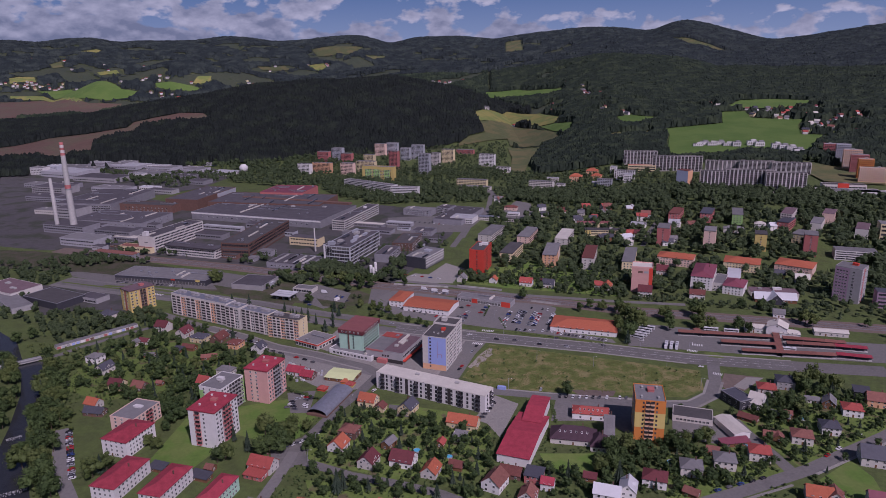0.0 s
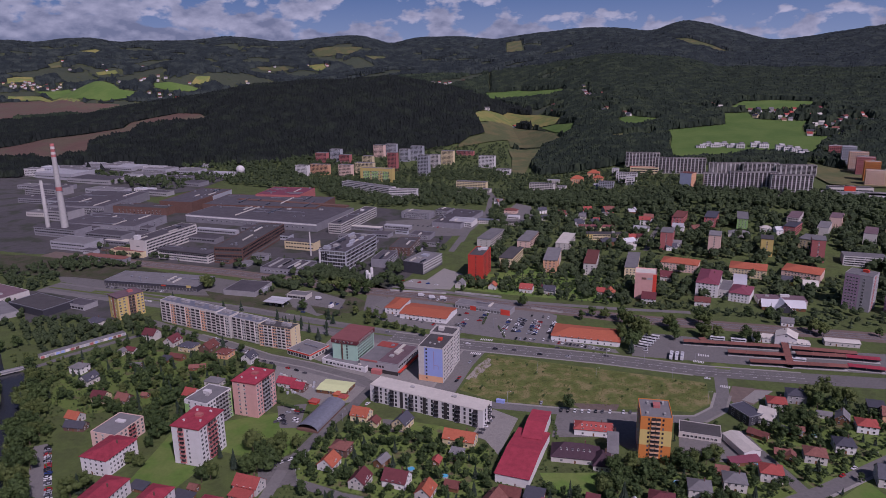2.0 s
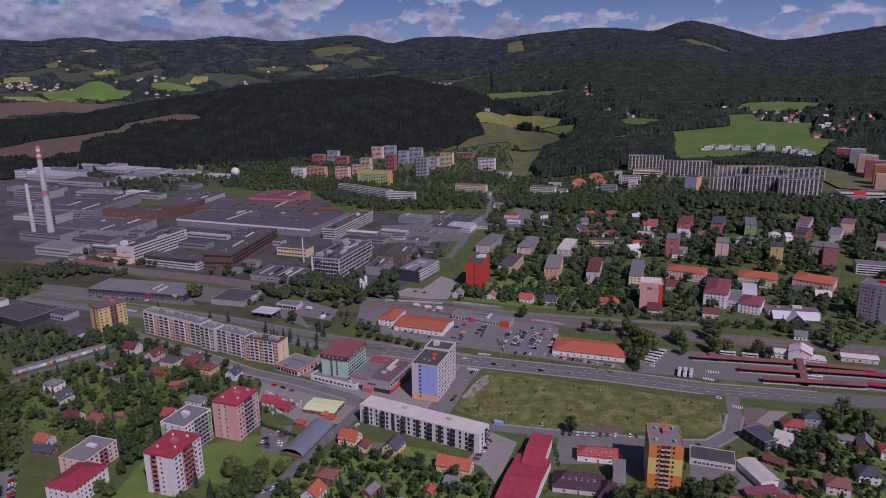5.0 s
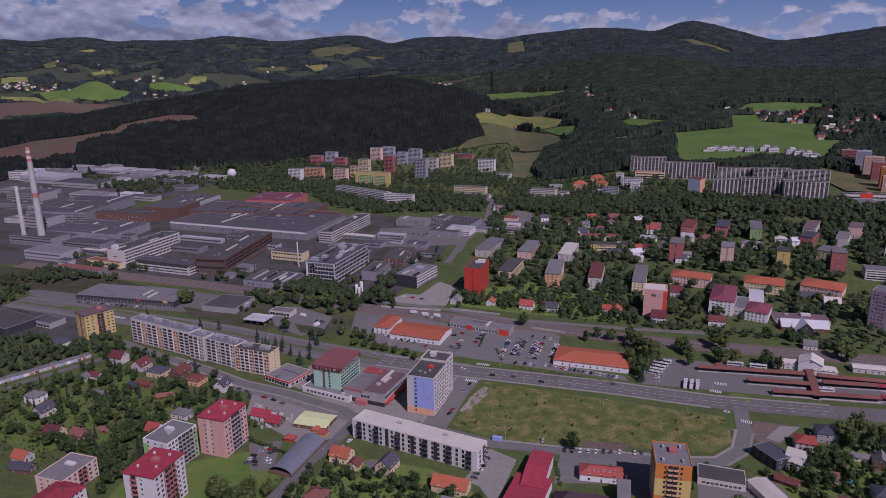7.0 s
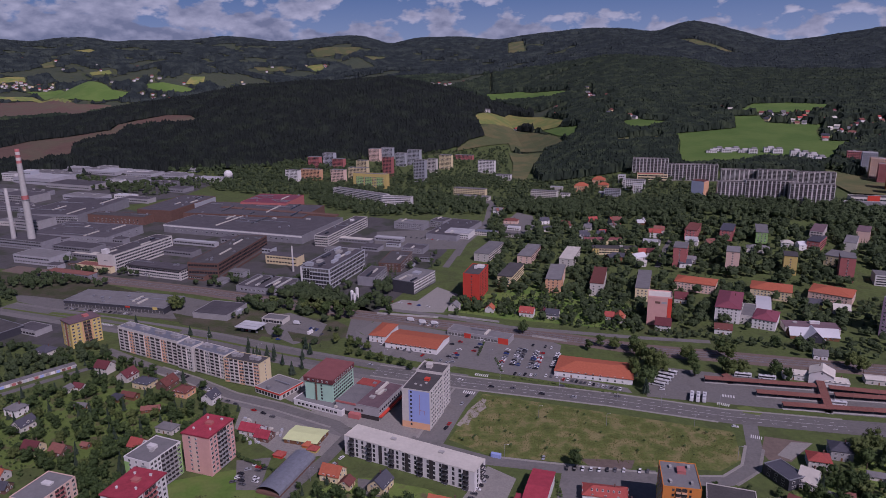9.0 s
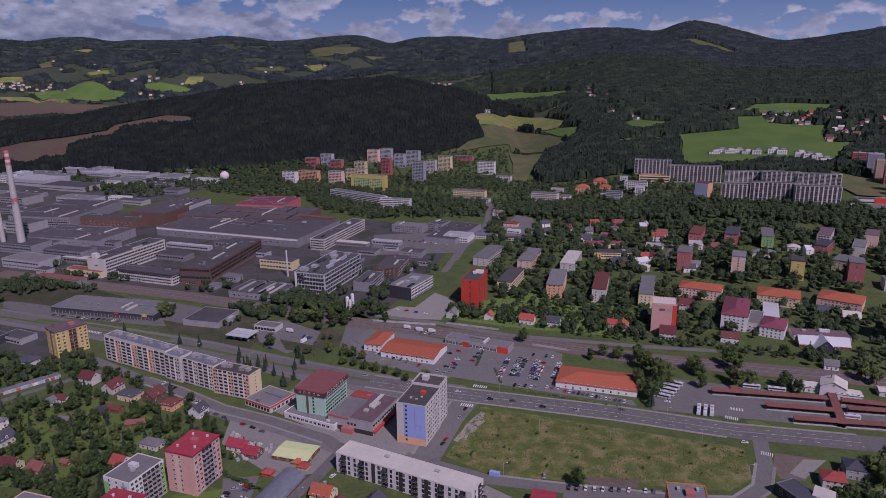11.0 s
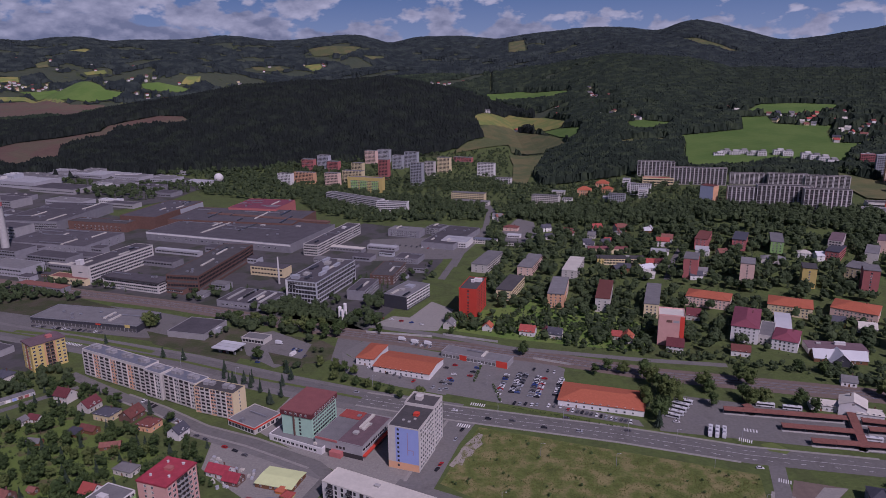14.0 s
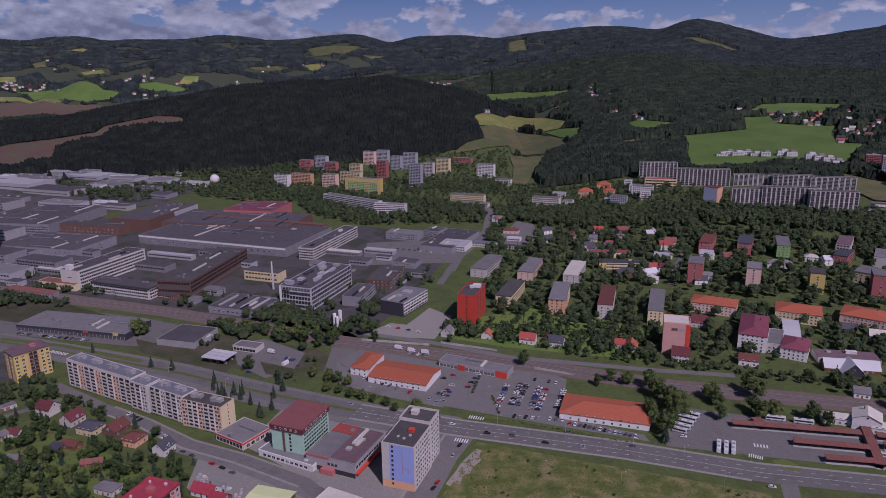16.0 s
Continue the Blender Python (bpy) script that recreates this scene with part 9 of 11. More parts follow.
balconies(b, 18.7, 25.2, "R", 4, (0.0, 3.0), 1.0, 2.7, 2.6, 1.1, WALL["rose"])
windows(b, 18.7, 25.2, "R", 4, 2, 1.9, 2.7, 1.6, 1.4, u0=5, u1=12.6)
house(-255.7, 442.2, -20, 10, 8, 4, 'orange', 'offwhite', 'gable', 3.36, 'small house with an orange gabled roof', cols=3, cols_side=2, chimney=True, dormer=False, name='house', category='house')
house(-249.5, 431.2, -10, 14, 7, 3.2, 'slate', 'brick', 'gable', 2.94, 'dark shed with a slate roof', cols=3, cols_side=2, chimney=True, dormer=False, name='house', category='house')
house(-251.8, 470.6, -15, 11, 9, 4.2, 'maroon', 'cream', 'gable', 3.78, 'cream house with a maroon roof', cols=3, cols_side=2, chimney=True, dormer=False, name='house', category='house')
house(-234.3, 468.4, -20, 10, 8, 3.6, 'rust', 'brick', 'gable', 3.36, 'brick house with a rusty tiled roof', cols=3, cols_side=2, chimney=True, dormer=False, name='house', category='house')
house(-221.9, 474.7, -20, 5, 4, 2.6, 'rust', 'wood', 'gable', 1.4, 'timber garden shed with a rusty roof', cols=2, cols_side=1, chimney=False, dormer=False, name='shed', category='shed')
house(-290.9, 519.1, -20, 11, 10, 5.5, 'grey', 'white', 'hip', 2.6, 'white villa with a grey hipped roof', cols=3, cols_side=2, chimney=True, dormer=False, name='house', category='house')
house(-274.1, 499.2, 70, 12, 9, 4.5, 'slate', 'offwhite', 'gable', 3.78, 'pale house with a slate roof', cols=3, cols_side=2, chimney=True, dormer=True, name='house', category='house')
house(-260.8, 584.4, -20, 12, 10, 5.5, 'maroon', 'offwhite', 'gable', 4.2, 'house with a steep maroon roof', cols=3, cols_side=2, chimney=True, dormer=False, name='house', category='house')
house(-237.5, 571.1, 70, 12, 10, 4.5, 'maroon', 'offwhite', 'gable', 4.2, 'house with a maroon roof', cols=3, cols_side=2, chimney=True, dormer=True, name='house', category='house')
house(-219.5, 558.8, -20, 14, 11, 5, 'slate', 'cream', 'hip', 2.6, 'yellow house with a dark hipped roof', cols=3, cols_side=2, chimney=True, dormer=False, name='house', category='house')
house(-202.8, 558.0, 70, 13, 10, 4, 'brown', 'brick', 'gable', 4.2, 'brown-roofed house among garden trees', cols=3, cols_side=2, chimney=True, dormer=True, name='house', category='house')
house(-185.9, 544.7, -20, 12, 11, 4.6, 'brown', 'peach', 'hip', 2.6, 'peach house with a brown hipped roof', cols=3, cols_side=2, chimney=True, dormer=False, name='house', category='house')
house(-230.8, 536.9, -20, 8, 6, 2.6, 'slate', 'wood', 'lean', 1.0, 'shed under a blue tarpaulin', cols=2, cols_side=1, chimney=False, dormer=False, name='shed', category='shed')
house(-222.6, 540.4, -20, 12, 6, 3, 'brown', 'wood', 'gable', 2.0999999999999996, 'long brown shed among garden trees', cols=2, cols_side=1, chimney=False, dormer=False, name='shed', category='shed')
house(-199.8, 520.4, 10, 12, 5, 2.8, 'rust', 'wood', 'gable', 1.75, 'long shed with a rusty roof', cols=2, cols_side=1, chimney=False, dormer=False, name='shed', category='shed')
house(-266.0, 555.5, -20, 9, 6, 3, 'maroon', 'white', 'gable', 2.0999999999999996, 'small white house with a maroon roof', cols=2, cols_side=1, chimney=False, dormer=False, name='shed', category='shed')
house(-272.8, 551.2, 70, 6, 6, 3.4, 'grey', 'offwhite', 'gable', 2.0999999999999996, 'small house with a pale steep roof', cols=2, cols_side=1, chimney=False, dormer=False, name='shed', category='shed')
house(-250.0, 526.2, -10, 9, 5, 2.6, 'grey', 'wood', 'gable', 1.75, 'garden shed with a grey roof', cols=2, cols_side=1, chimney=False, dormer=False, name='shed', category='shed')
house(-162.6, 533.3, 70, 10, 9, 5, 'slate', 'white', 'gable', 3.78, 'white house with a black gabled roof', cols=3, cols_side=2, chimney=True, dormer=True, name='house', category='house')
house(-186.5, 469.2, -20, 9, 9, 6, 'red', 'white', 'gable', 3.78, 'white house with a steep red roof', cols=3, cols_side=2, chimney=True, dormer=False, name='house', category='house')
house(-178.1, 493.6, -20, 13, 8, 4, 'grey', 'offwhite', 'hip', 2.6, 'grey-roofed pavilion among garden trees', cols=3, cols_side=2, chimney=True, dormer=False, name='house', category='house')
house(-117.6, 361.4, -20, 15, 10, 5, 'red', 'offwhite', 'gable', 4.2, 'house with a red tiled roof and rose windows', cols=3, cols_side=2, chimney=True, dormer=False, name='house', category='house')
house(-120.1, 353.5, -20, 12, 7, 3, 'red', 'rose', 'lean', 1.0, 'rose annexe with a red lean-to roof', cols=3, cols_side=2, chimney=False, dormer=False, name='house', category='house')
house(-76.2, 383.0, 70, 11, 10, 4, 'orange', 'white', 'gable', 4.2, 'house with a bright orange roof and a white gable', cols=3, cols_side=2, chimney=True, dormer=True, name='house', category='house')
house(-71.0, 397.9, -20, 11, 10, 5.5, 'rust', 'brick', 'hip', 2.6, 'brick villa with a rusty hipped roof', cols=3, cols_side=2, chimney=True, dormer=False, name='house', category='house')
house(-63.1, 439.3, -20, 12, 10, 4.6, 'orange', 'cream', 'gable', 4.2, 'cream house with a steep orange roof', cols=3, cols_side=2, chimney=True, dormer=False, name='house', category='house')
house(-54.2, 430.6, 70, 7, 7, 3.4, 'brown', 'cream', 'gable', 2.4499999999999997, 'cream annexe with a brown roof', cols=2, cols_side=1, chimney=False, dormer=False, name='shed', category='shed')
house(-35.1, 428.5, 65, 12, 10, 4.6, 'slate', 'cream', 'gable', 4.2, 'cream house with a black gabled roof', cols=3, cols_side=2, chimney=True, dormer=False, name='house', category='house')
house(-55.9, 364.3, 70, 11, 10, 4.6, 'maroon', 'offwhite', 'gable', 4.2, 'house with a maroon roof and white gable', cols=3, cols_side=2, chimney=True, dormer=True, name='house', category='house')
house(-35.2, 364.9, -20, 14, 11, 4.6, 'maroon', 'white', 'gable', 4.62, 'large house with a maroon roof', cols=3, cols_side=2, chimney=True, dormer=False, name='house', category='house')
house(-18.7, 353.6, 70, 11, 9, 4, 'orange', 'offwhite', 'gable', 3.78, 'house with an orange roof', cols=3, cols_side=2, chimney=True, dormer=True, name='house', category='house')
house(-45.2, 384.0, 60, 9, 6, 4, 'grey', 'wood', 'gable', 2.0999999999999996, 'weathered grey barn among garden trees', cols=2, cols_side=1, chimney=False, dormer=False, name='shed', category='shed')
house(1.8, 407.2, -20, 20, 10, 4.6, 'orange', 'cream', 'gable', 4.2, 'long cream house with an orange tiled roof', cols=3, cols_side=2, chimney=True, dormer=False, name='house', category='house')
house(-0.6, 389.9, -20, 8, 6, 4.4, 'grey', 'grey', 'lean', 1.0, 'grey concrete annexe among garden trees', cols=2, cols_side=1, chimney=False, dormer=False, name='shed', category='shed')
house(-13.0, 384.3, 70, 6, 5, 2.8, 'red', 'wood', 'gable', 1.75, 'garden shed with a red roof', cols=2, cols_side=1, chimney=False, dormer=False, name='shed', category='shed')
house(-3.9, 359.3, -20, 8, 7, 3, 'brown', 'wood', 'gable', 2.4499999999999997, 'brown garden shed among garden trees', cols=2, cols_side=1, chimney=False, dormer=False, name='shed', category='shed')
house(17.1, 340.1, 60, 13, 11, 5.5, 'rust', 'white', 'gable', 4.62, 'white house with a rusty pink roof', cols=3, cols_side=2, chimney=True, dormer=False, name='house', category='house')
house(27.3, 350.5, -20, 12, 8, 3.6, 'brown', 'brick', 'gable', 3.36, 'brick outbuilding with a brown roof', cols=3, cols_side=2, chimney=True, dormer=False, name='house', category='house')
house(39.9, 345.5, -20, 10, 9, 5.5, 'slate', 'rose', 'lean', 1.0, 'rose house with a flat grey roof', cols=3, cols_side=2, chimney=False, dormer=False, name='house', category='house')
house(46.4, 337.9, -20, 7, 7, 5, 'crimson', 'white', 'gable', 2.4499999999999997, 'white house with a crimson roof', cols=2, cols_side=1, chimney=False, dormer=False, name='shed', category='shed')
house(34.1, 327.3, 70, 10, 9, 4.6, 'rust', 'offwhite', 'gable', 3.78, 'house with a rusty roof', cols=3, cols_side=2, chimney=True, dormer=True, name='house', category='house')
house(70.2, 389.0, -12, 28, 15, 4, 'plumdark', 'offwhite', 'hip', 5.6, 'large restaurant with a dark roof and roof windows', cols=3, cols_side=2, chimney=True, dormer=False, name='house', category='house')
house(84.1, 379.9, -12, 10, 14, 4, 'plumdark', 'offwhite', 'hip', 5.2, 'restaurant wing with a dark roof', cols=3, cols_side=2, chimney=True, dormer=False, name='house', category='house')
house(87.2, 417.4, -12, 24, 11, 4.5, 'red', 'white', 'hip', 2.6, 'white house with a red hipped roof and roof windows', cols=3, cols_side=2, chimney=True, dormer=False, name='house', category='house')
house(94.3, 396.6, -12, 6, 20, 4, 'grey', 'grey', 'gable', 8.4, 'narrow grey shed among garden trees', cols=3, cols_side=2, chimney=True, dormer=False, name='house', category='house')
house(76.7, 326.6, -20, 14, 9, 6, 'white', 'white', 'gable', 3.78, 'white modern house with a rounded white roof', cols=3, cols_side=2, chimney=True, dormer=False, name='house', category='house')
house(88.8, 329.7, 70, 11, 9, 6.5, 'white', 'white', 'gable', 3.78, 'white modern house with a white sheet roof', cols=3, cols_side=2, chimney=True, dormer=True, name='house', category='house')
house(106.9, 340.8, -20, 13, 11, 5.5, 'maroon', 'white', 'hip', 2.6, 'white house with a maroon hipped roof', cols=3, cols_side=2, chimney=True, dormer=False, name='house', category='house')
house(130.6, 350.6, -15, 12, 11, 6, 'grey', 'offwhite', 'hip', 2.6, 'grey villa with a grey hipped roof', cols=3, cols_side=2, chimney=True, dormer=False, name='house', category='house')
house(152.3, 357.0, -15, 12, 11, 6, 'grey', 'offwhite', 'hip', 2.6, 'grey villa with a grey hipped roof', cols=3, cols_side=2, chimney=True, dormer=False, name='house', category='house')
house(176.2, 364.8, -18, 12, 11, 6, 'red', 'offwhite', 'hip', 2.6, 'villa with a bright red hipped roof', cols=3, cols_side=2, chimney=True, dormer=False, name='house', category='house')
house(210.4, 382.6, -20, 12, 11, 5.5, 'rust', 'offwhite', 'hip', 2.6, 'old villa with a stained rusty roof', cols=3, cols_side=2, chimney=True, dormer=False, name='house', category='house')
house(233.2, 392.9, -15, 11, 11, 5.5, 'slate', 'white', 'hip', 2.6, 'white villa with a slate hipped roof', cols=3, cols_side=2, chimney=True, dormer=False, name='house', category='house')
house(260.2, 415.0, -20, 12, 11, 5.5, 'red', 'white', 'hip', 2.6, 'white villa with a red hipped roof', cols=3, cols_side=2, chimney=True, dormer=False, name='house', category='house')
house(283.6, 426.2, -20, 13, 10, 5.5, 'rust', 'peach', 'gable', 4.2, 'peach house with a rose roof', cols=3, cols_side=2, chimney=True, dormer=False, name='house', category='house')
house(279.2, 437.1, -20, 10, 9, 6, 'slate', 'dark', 'lean', 1.0, 'dark flat-roofed house among garden trees', cols=3, cols_side=2, chimney=False, dormer=False, name='house', category='house')
house(250.5, 425.2, 60, 10, 8, 4.5, 'grey', 'wood', 'gable', 3.36, 'grey timber barn among garden trees', cols=3, cols_side=2, chimney=True, dormer=False, name='house', category='house')
house(242.4, 432.0, -20, 9, 5, 2.8, 'grey', 'offwhite', 'gable', 1.75, 'grey-roofed garage among garden trees', cols=2, cols_side=1, chimney=False, dormer=False, name='shed', category='shed')
house(217.5, 446.4, -18, 12, 11, 5.5, 'red', 'offwhite', 'hip', 2.6, 'villa with a bright red hipped roof', cols=3, cols_side=2, chimney=True, dormer=False, name='house', category='house')
house(235.0, 455.4, -18, 12, 12, 6.5, 'slate', 'grey', 'hip', 2.6, 'dark modern villa with a slate roof', cols=3, cols_side=2, chimney=True, dormer=False, name='house', category='house')
house(202.4, 427.5, -40, 9, 13, 5, 'pale', 'white', 'gable', 5.46, 'white house with a pale sheet roof', cols=3, cols_side=2, chimney=True, dormer=False, name='house', category='house')
house(188.8, 408.7, -42, 12, 6, 2.8, 'brown', 'wood', 'gable', 2.0999999999999996, 'row of brown timber sheds', cols=2, cols_side=1, chimney=False, dormer=False, name='shed', category='shed')
house(211.2, 411.3, -42, 12, 5, 2.6, 'grey', 'wood', 'gable', 1.75, 'grey shed in a garden', cols=2, cols_side=1, chimney=False, dormer=False, name='shed', category='shed')
house(216.8, 413.1, -20, 5, 5, 2.8, 'rust', 'wood', 'gable', 1.75, 'small rusty-roofed shed among garden trees', cols=2, cols_side=1, chimney=False, dormer=False, name='shed', category='shed')
house(193.4, 386.8, -20, 9, 6, 3, 'rust', 'wood', 'gable', 2.0999999999999996, 'timber sheds with rusty roofs', cols=2, cols_side=1, chimney=False, dormer=False, name='shed', category='shed')
house(196.5, 383.7, 70, 6, 6, 3.2, 'rust', 'wood', 'gable', 2.0999999999999996, 'timber shed with a rusty roof', cols=2, cols_side=1, chimney=False, dormer=False, name='shed', category='shed')
house(167.4, 379.3, 8, 18, 5, 2.8, 'plum', 'wood', 'lean', 1.0, 'long plum-roofed carport among garden trees', cols=3, cols_side=2, chimney=False, dormer=False, name='house', category='house')
house(240.1, 357.9, -20, 15, 13, 6, 'slate', 'offwhite', 'gable', 5.46, 'large villa with a blue-grey roof', cols=3, cols_side=2, chimney=True, dormer=False, name='house', category='house')
house(189.7, 323.5, -20, 13, 10, 4.6, 'orange', 'offwhite', 'gable', 4.2, 'house with an orange gabled roof', cols=3, cols_side=2, chimney=True, dormer=False, name='house', category='house')
house(196.9, 321.2, 70, 9, 9, 4.6, 'rust', 'offwhite', 'gable', 3.78, 'house wing with a rusty roof', cols=3, cols_side=2, chimney=True, dormer=True, name='house', category='house')
house(219.2, 317.2, -20, 12, 10, 4.6, 'plum', 'offwhite', 'gable', 4.2, 'house with a plum roof', cols=3, cols_side=2, chimney=True, dormer=False, name='house', category='house')
house(150.9, 370.8, -20, 7, 6, 2.8, 'rust', 'wood', 'gable', 2.0999999999999996, 'small rusty shed among garden trees', cols=2, cols_side=1, chimney=False, dormer=False, name='shed', category='shed')
house(123.7, 329.5, -40, 8, 6, 2.8, 'rust', 'wood', 'gable', 2.0999999999999996, 'small rusty garden shed among garden trees', cols=2, cols_side=1, chimney=False, dormer=False, name='shed', category='shed')
house(-123.1, 490.5, -20, 14, 8, 3.5, 'crimson', 'white', 'gable', 3.36, 'low shop with a crimson roof', cols=3, cols_side=2, chimney=True, dormer=False, name='house', category='house')
house(-113.1, 482.8, -20, 10, 8, 3.2, 'crimson', 'brick', 'gable', 3.36, 'brown stall with a crimson roof', cols=3, cols_side=2, chimney=True, dormer=False, name='house', category='house')
house(-40.2, 318.9, -20, 12, 9, 4, 'red', 'offwhite', 'gable', 3.78, 'house with a red roof', cols=3, cols_side=2, chimney=True, dormer=False, name='house', category='house')
house(-111.2, 322.3, -20, 10, 8, 4, 'grey', 'offwhite', 'gable', 3.36, 'grey-roofed house among garden trees', cols=3, cols_side=2, chimney=True, dormer=False, name='house', category='house')
house(-85.6, 322.5, -20, 9, 8, 4, 'orange', 'offwhite', 'gable', 2.8, 'small house with an orange roof', cols=2, cols_side=1, chimney=False, dormer=False, name='shed', category='shed')
house(71.7, 345.6, -20, 7, 6, 3, 'maroon', 'wood', 'gable', 2.0999999999999996, 'small maroon garden shed among garden trees', cols=2, cols_side=1, chimney=False, dormer=False, name='shed', category='shed')
house(-179.8, 362.9, -20, 10, 6, 2.6, 'slate', 'wood', 'lean', 1.0, 'row of dark garages among garden trees', cols=2, cols_side=1, chimney=False, dormer=False, name='shed', category='shed')
house(-151.5, 352.8, -20, 12, 6, 2.6, 'slate', 'wood', 'lean', 1.0, 'row of dark garages among garden trees', cols=2, cols_side=1, chimney=False, dormer=False, name='shed', category='shed')
house(-148.4, 360.7, -20, 5, 5, 3, 'rust', 'wood', 'gable', 1.75, 'small brick shed with a rusty roof', cols=2, cols_side=1, chimney=False, dormer=False, name='shed', category='shed')
house(11.3, 713.4, 70, 10, 9, 4.6, 'grey', 'offwhite', 'gable', 3.78, 'pale house with a grey gabled roof', cols=3, cols_side=2)
house(44.8, 707.4, 70, 8, 8, 4, 'orange', 'white', 'gable', 3.36, 'white house with an orange roof', cols=3, cols_side=2)
house(78.4, 696.2, -20, 13, 10, 4.6, 'red', 'white', 'gable', 4.2, 'house with a bright red dormered roof', cols=3, cols_side=2)
house(100.8, 689.4, -20, 12, 10, 4.6, 'slate', 'offwhite', 'gable', 4.2, 'house with a grey gabled roof', cols=3, cols_side=2)
house(93.9, 695.9, 70, 7, 6, 4, 'maroon', 'offwhite', 'gable', 2.52, 'house wing with a maroon roof', cols=3, cols_side=2)
house(159.2, 678.2, 70, 11, 10, 4.6, 'orange', 'offwhite', 'gable', 4.2, 'house with an orange gabled roof', cols=3, cols_side=2)
house(152.1, 684.5, -20, 8, 8, 4, 'red', 'offwhite', 'gable', 3.36, 'house wing with a red roof', cols=3, cols_side=2)
house(193.0, 659.4, -20, 13, 12, 5.5, 'maroon', 'white', 'gable', 5.04, 'white villa with a maroon gabled roof', cols=3, cols_side=2)
house(241.3, 648.4, -20, 14, 9, 5, 'brown', 'white', 'gable', 3.78, 'white house with a brown roof', cols=3, cols_side=2)
house(231.9, 728.8, -20, 12, 12, 5, 'maroon', 'offwhite', 'gable', 5.04, 'house with a brown gabled roof', cols=3, cols_side=2)
house(215.0, 1053.9, -20, 12, 10, 5, 'red', 'white', 'hip', 2.6, 'white villa with a red roof', cols=3, cols_side=2)
house(245.3, 1041.2, -20, 12, 10, 6, 'rust', 'rose', 'gable', 4.2, 'rose house with a rusty roof', cols=3, cols_side=2)
house(233.8, 1012.2, 70, 9, 9, 5, 'rust', 'offwhite', 'gable', 3.78, 'house with a rusty gable roof', cols=3, cols_side=2)
house(214.6, 988.0, -20, 10, 9, 4.6, 'red', 'white', 'gable', 3.78, 'white house with a red roof', cols=3, cols_side=2)
house(200.5, 1020.5, -20, 10, 9, 4.6, 'grey', 'offwhite', 'gable', 3.78, 'house with a grey roof', cols=3, cols_side=2)
house(189.6, 978.0, -20, 10, 9, 4.6, 'slate', 'white', 'gable', 3.78, 'white house with a slate roof', cols=3, cols_side=2)
house(174.6, 1037.3, -20, 12, 10, 5, 'brown', 'offwhite', 'hip', 2.6, 'villa with a brown roof', cols=3, cols_side=2)
house(145.3, 1023.9, -20, 12, 10, 5, 'slate', 'white', 'hip', 2.6, 'white villa with a slate roof', cols=3, cols_side=2)
house(148.4, 1070.0, 70, 10, 9, 5, 'slate', 'white', 'gable', 3.78, 'white house with a slate roof', cols=3, cols_side=2)
house(86.8, 1142.9, -20, 14, 9, 5, 'grey', 'white', 'gable', 3.78, 'white house with a grey roof', cols=3, cols_side=2)
house(100.5, 1072.6, -20, 20, 12, 5, 'brown', 'palepink', 'hip', 2.6, 'pink house with a brown roof', cols=3, cols_side=2)
house(276.0, 1020.4, 70, 9, 9, 4, 'white', 'wood', 'gable', 3.78, 'timber house with a white steep roof', cols=3, cols_side=2)
house(280.5, 962.5, -20, 13, 11, 6, 'rust', 'white', 'gable', 4.62, 'white house with a rusty roof', cols=3, cols_side=2)
house(263.3, 921.4, -20, 13, 10, 5, 'grey', 'white', 'hip', 2.6, 'white villa with a grey roof', cols=3, cols_side=2)
house(248.0, 881.5, -20, 10, 9, 5, 'maroon', 'white', 'gable', 3.78, 'white house with a maroon roof', cols=3, cols_side=2)
house(226.1, 848.3, -20, 12, 11, 5, 'pale', 'white', 'hip', 2.6, 'white villa with a pale roof', cols=3, cols_side=2)
house(304.2, 903.9, -20, 12, 10, 5, 'pale', 'white', 'hip', 2.6, 'white villa with a pale roof', cols=3, cols_side=2)
house(320.3, 884.3, -20, 11, 9, 4, 'rust', 'offwhite', 'gable', 3.78, 'house with a rusty roof', cols=3, cols_side=2)
house(401.7, 871.8, -20, 13, 10, 5, 'pale', 'white', 'hip', 2.6, 'white villa with a pale hipped roof', cols=3, cols_side=2)
house(281.6, 844.6, -20, 10, 8, 5, 'grey', 'white', 'gable', 3.36, 'white house with a grey roof', cols=3, cols_side=2)
house(207.5, 878.5, -20, 14, 9, 4, 'slate', 'wood', 'gable', 3.78, 'dark timber house among garden trees', cols=3, cols_side=2)
house(350.2, 707.6, -20, 12, 10, 5, 'slate', 'yellow', 'gable', 4.2, 'yellow house with a slate roof', cols=3, cols_side=2)
house(367.1, 692.1, -20, 14, 10, 5, 'pale', 'offwhite', 'gable', 4.2, 'pale-roofed house among garden trees', cols=3, cols_side=2)
house(363.8, 862.2, -20, 24, 12, 5, 'grey', 'offwhite', 'hip', 2.6, 'long grey-roofed building among garden trees', cols=3, cols_side=2)
house(296.4, 594.3, -20, 10, 8, 4, 'grey', 'white', 'gable', 3.36, 'grey-roofed station outbuilding among garden trees', cols=3, cols_side=2)
b = block('school', 'long low yellow school with a dark flat roof', 209.4, 904.2, -6, 54, 15, 7, 'cream', 'dark', category='school', rim=0.3, boxes=[(8, 2, 4, 3, 1.2)])
ribbons(b, 54, 15, 'F', 2, 2.0, 3.3, 1.5, 4.0, 3.2, WALL['cream'], 0.3)
panel(b, 54, 15, 'F', -27, -19, 0.2, 6.8, WALL['yellow'])
panel(b, 54, 15, 'F', 19, 27, 0.2, 6.8, WALL['yellow'])
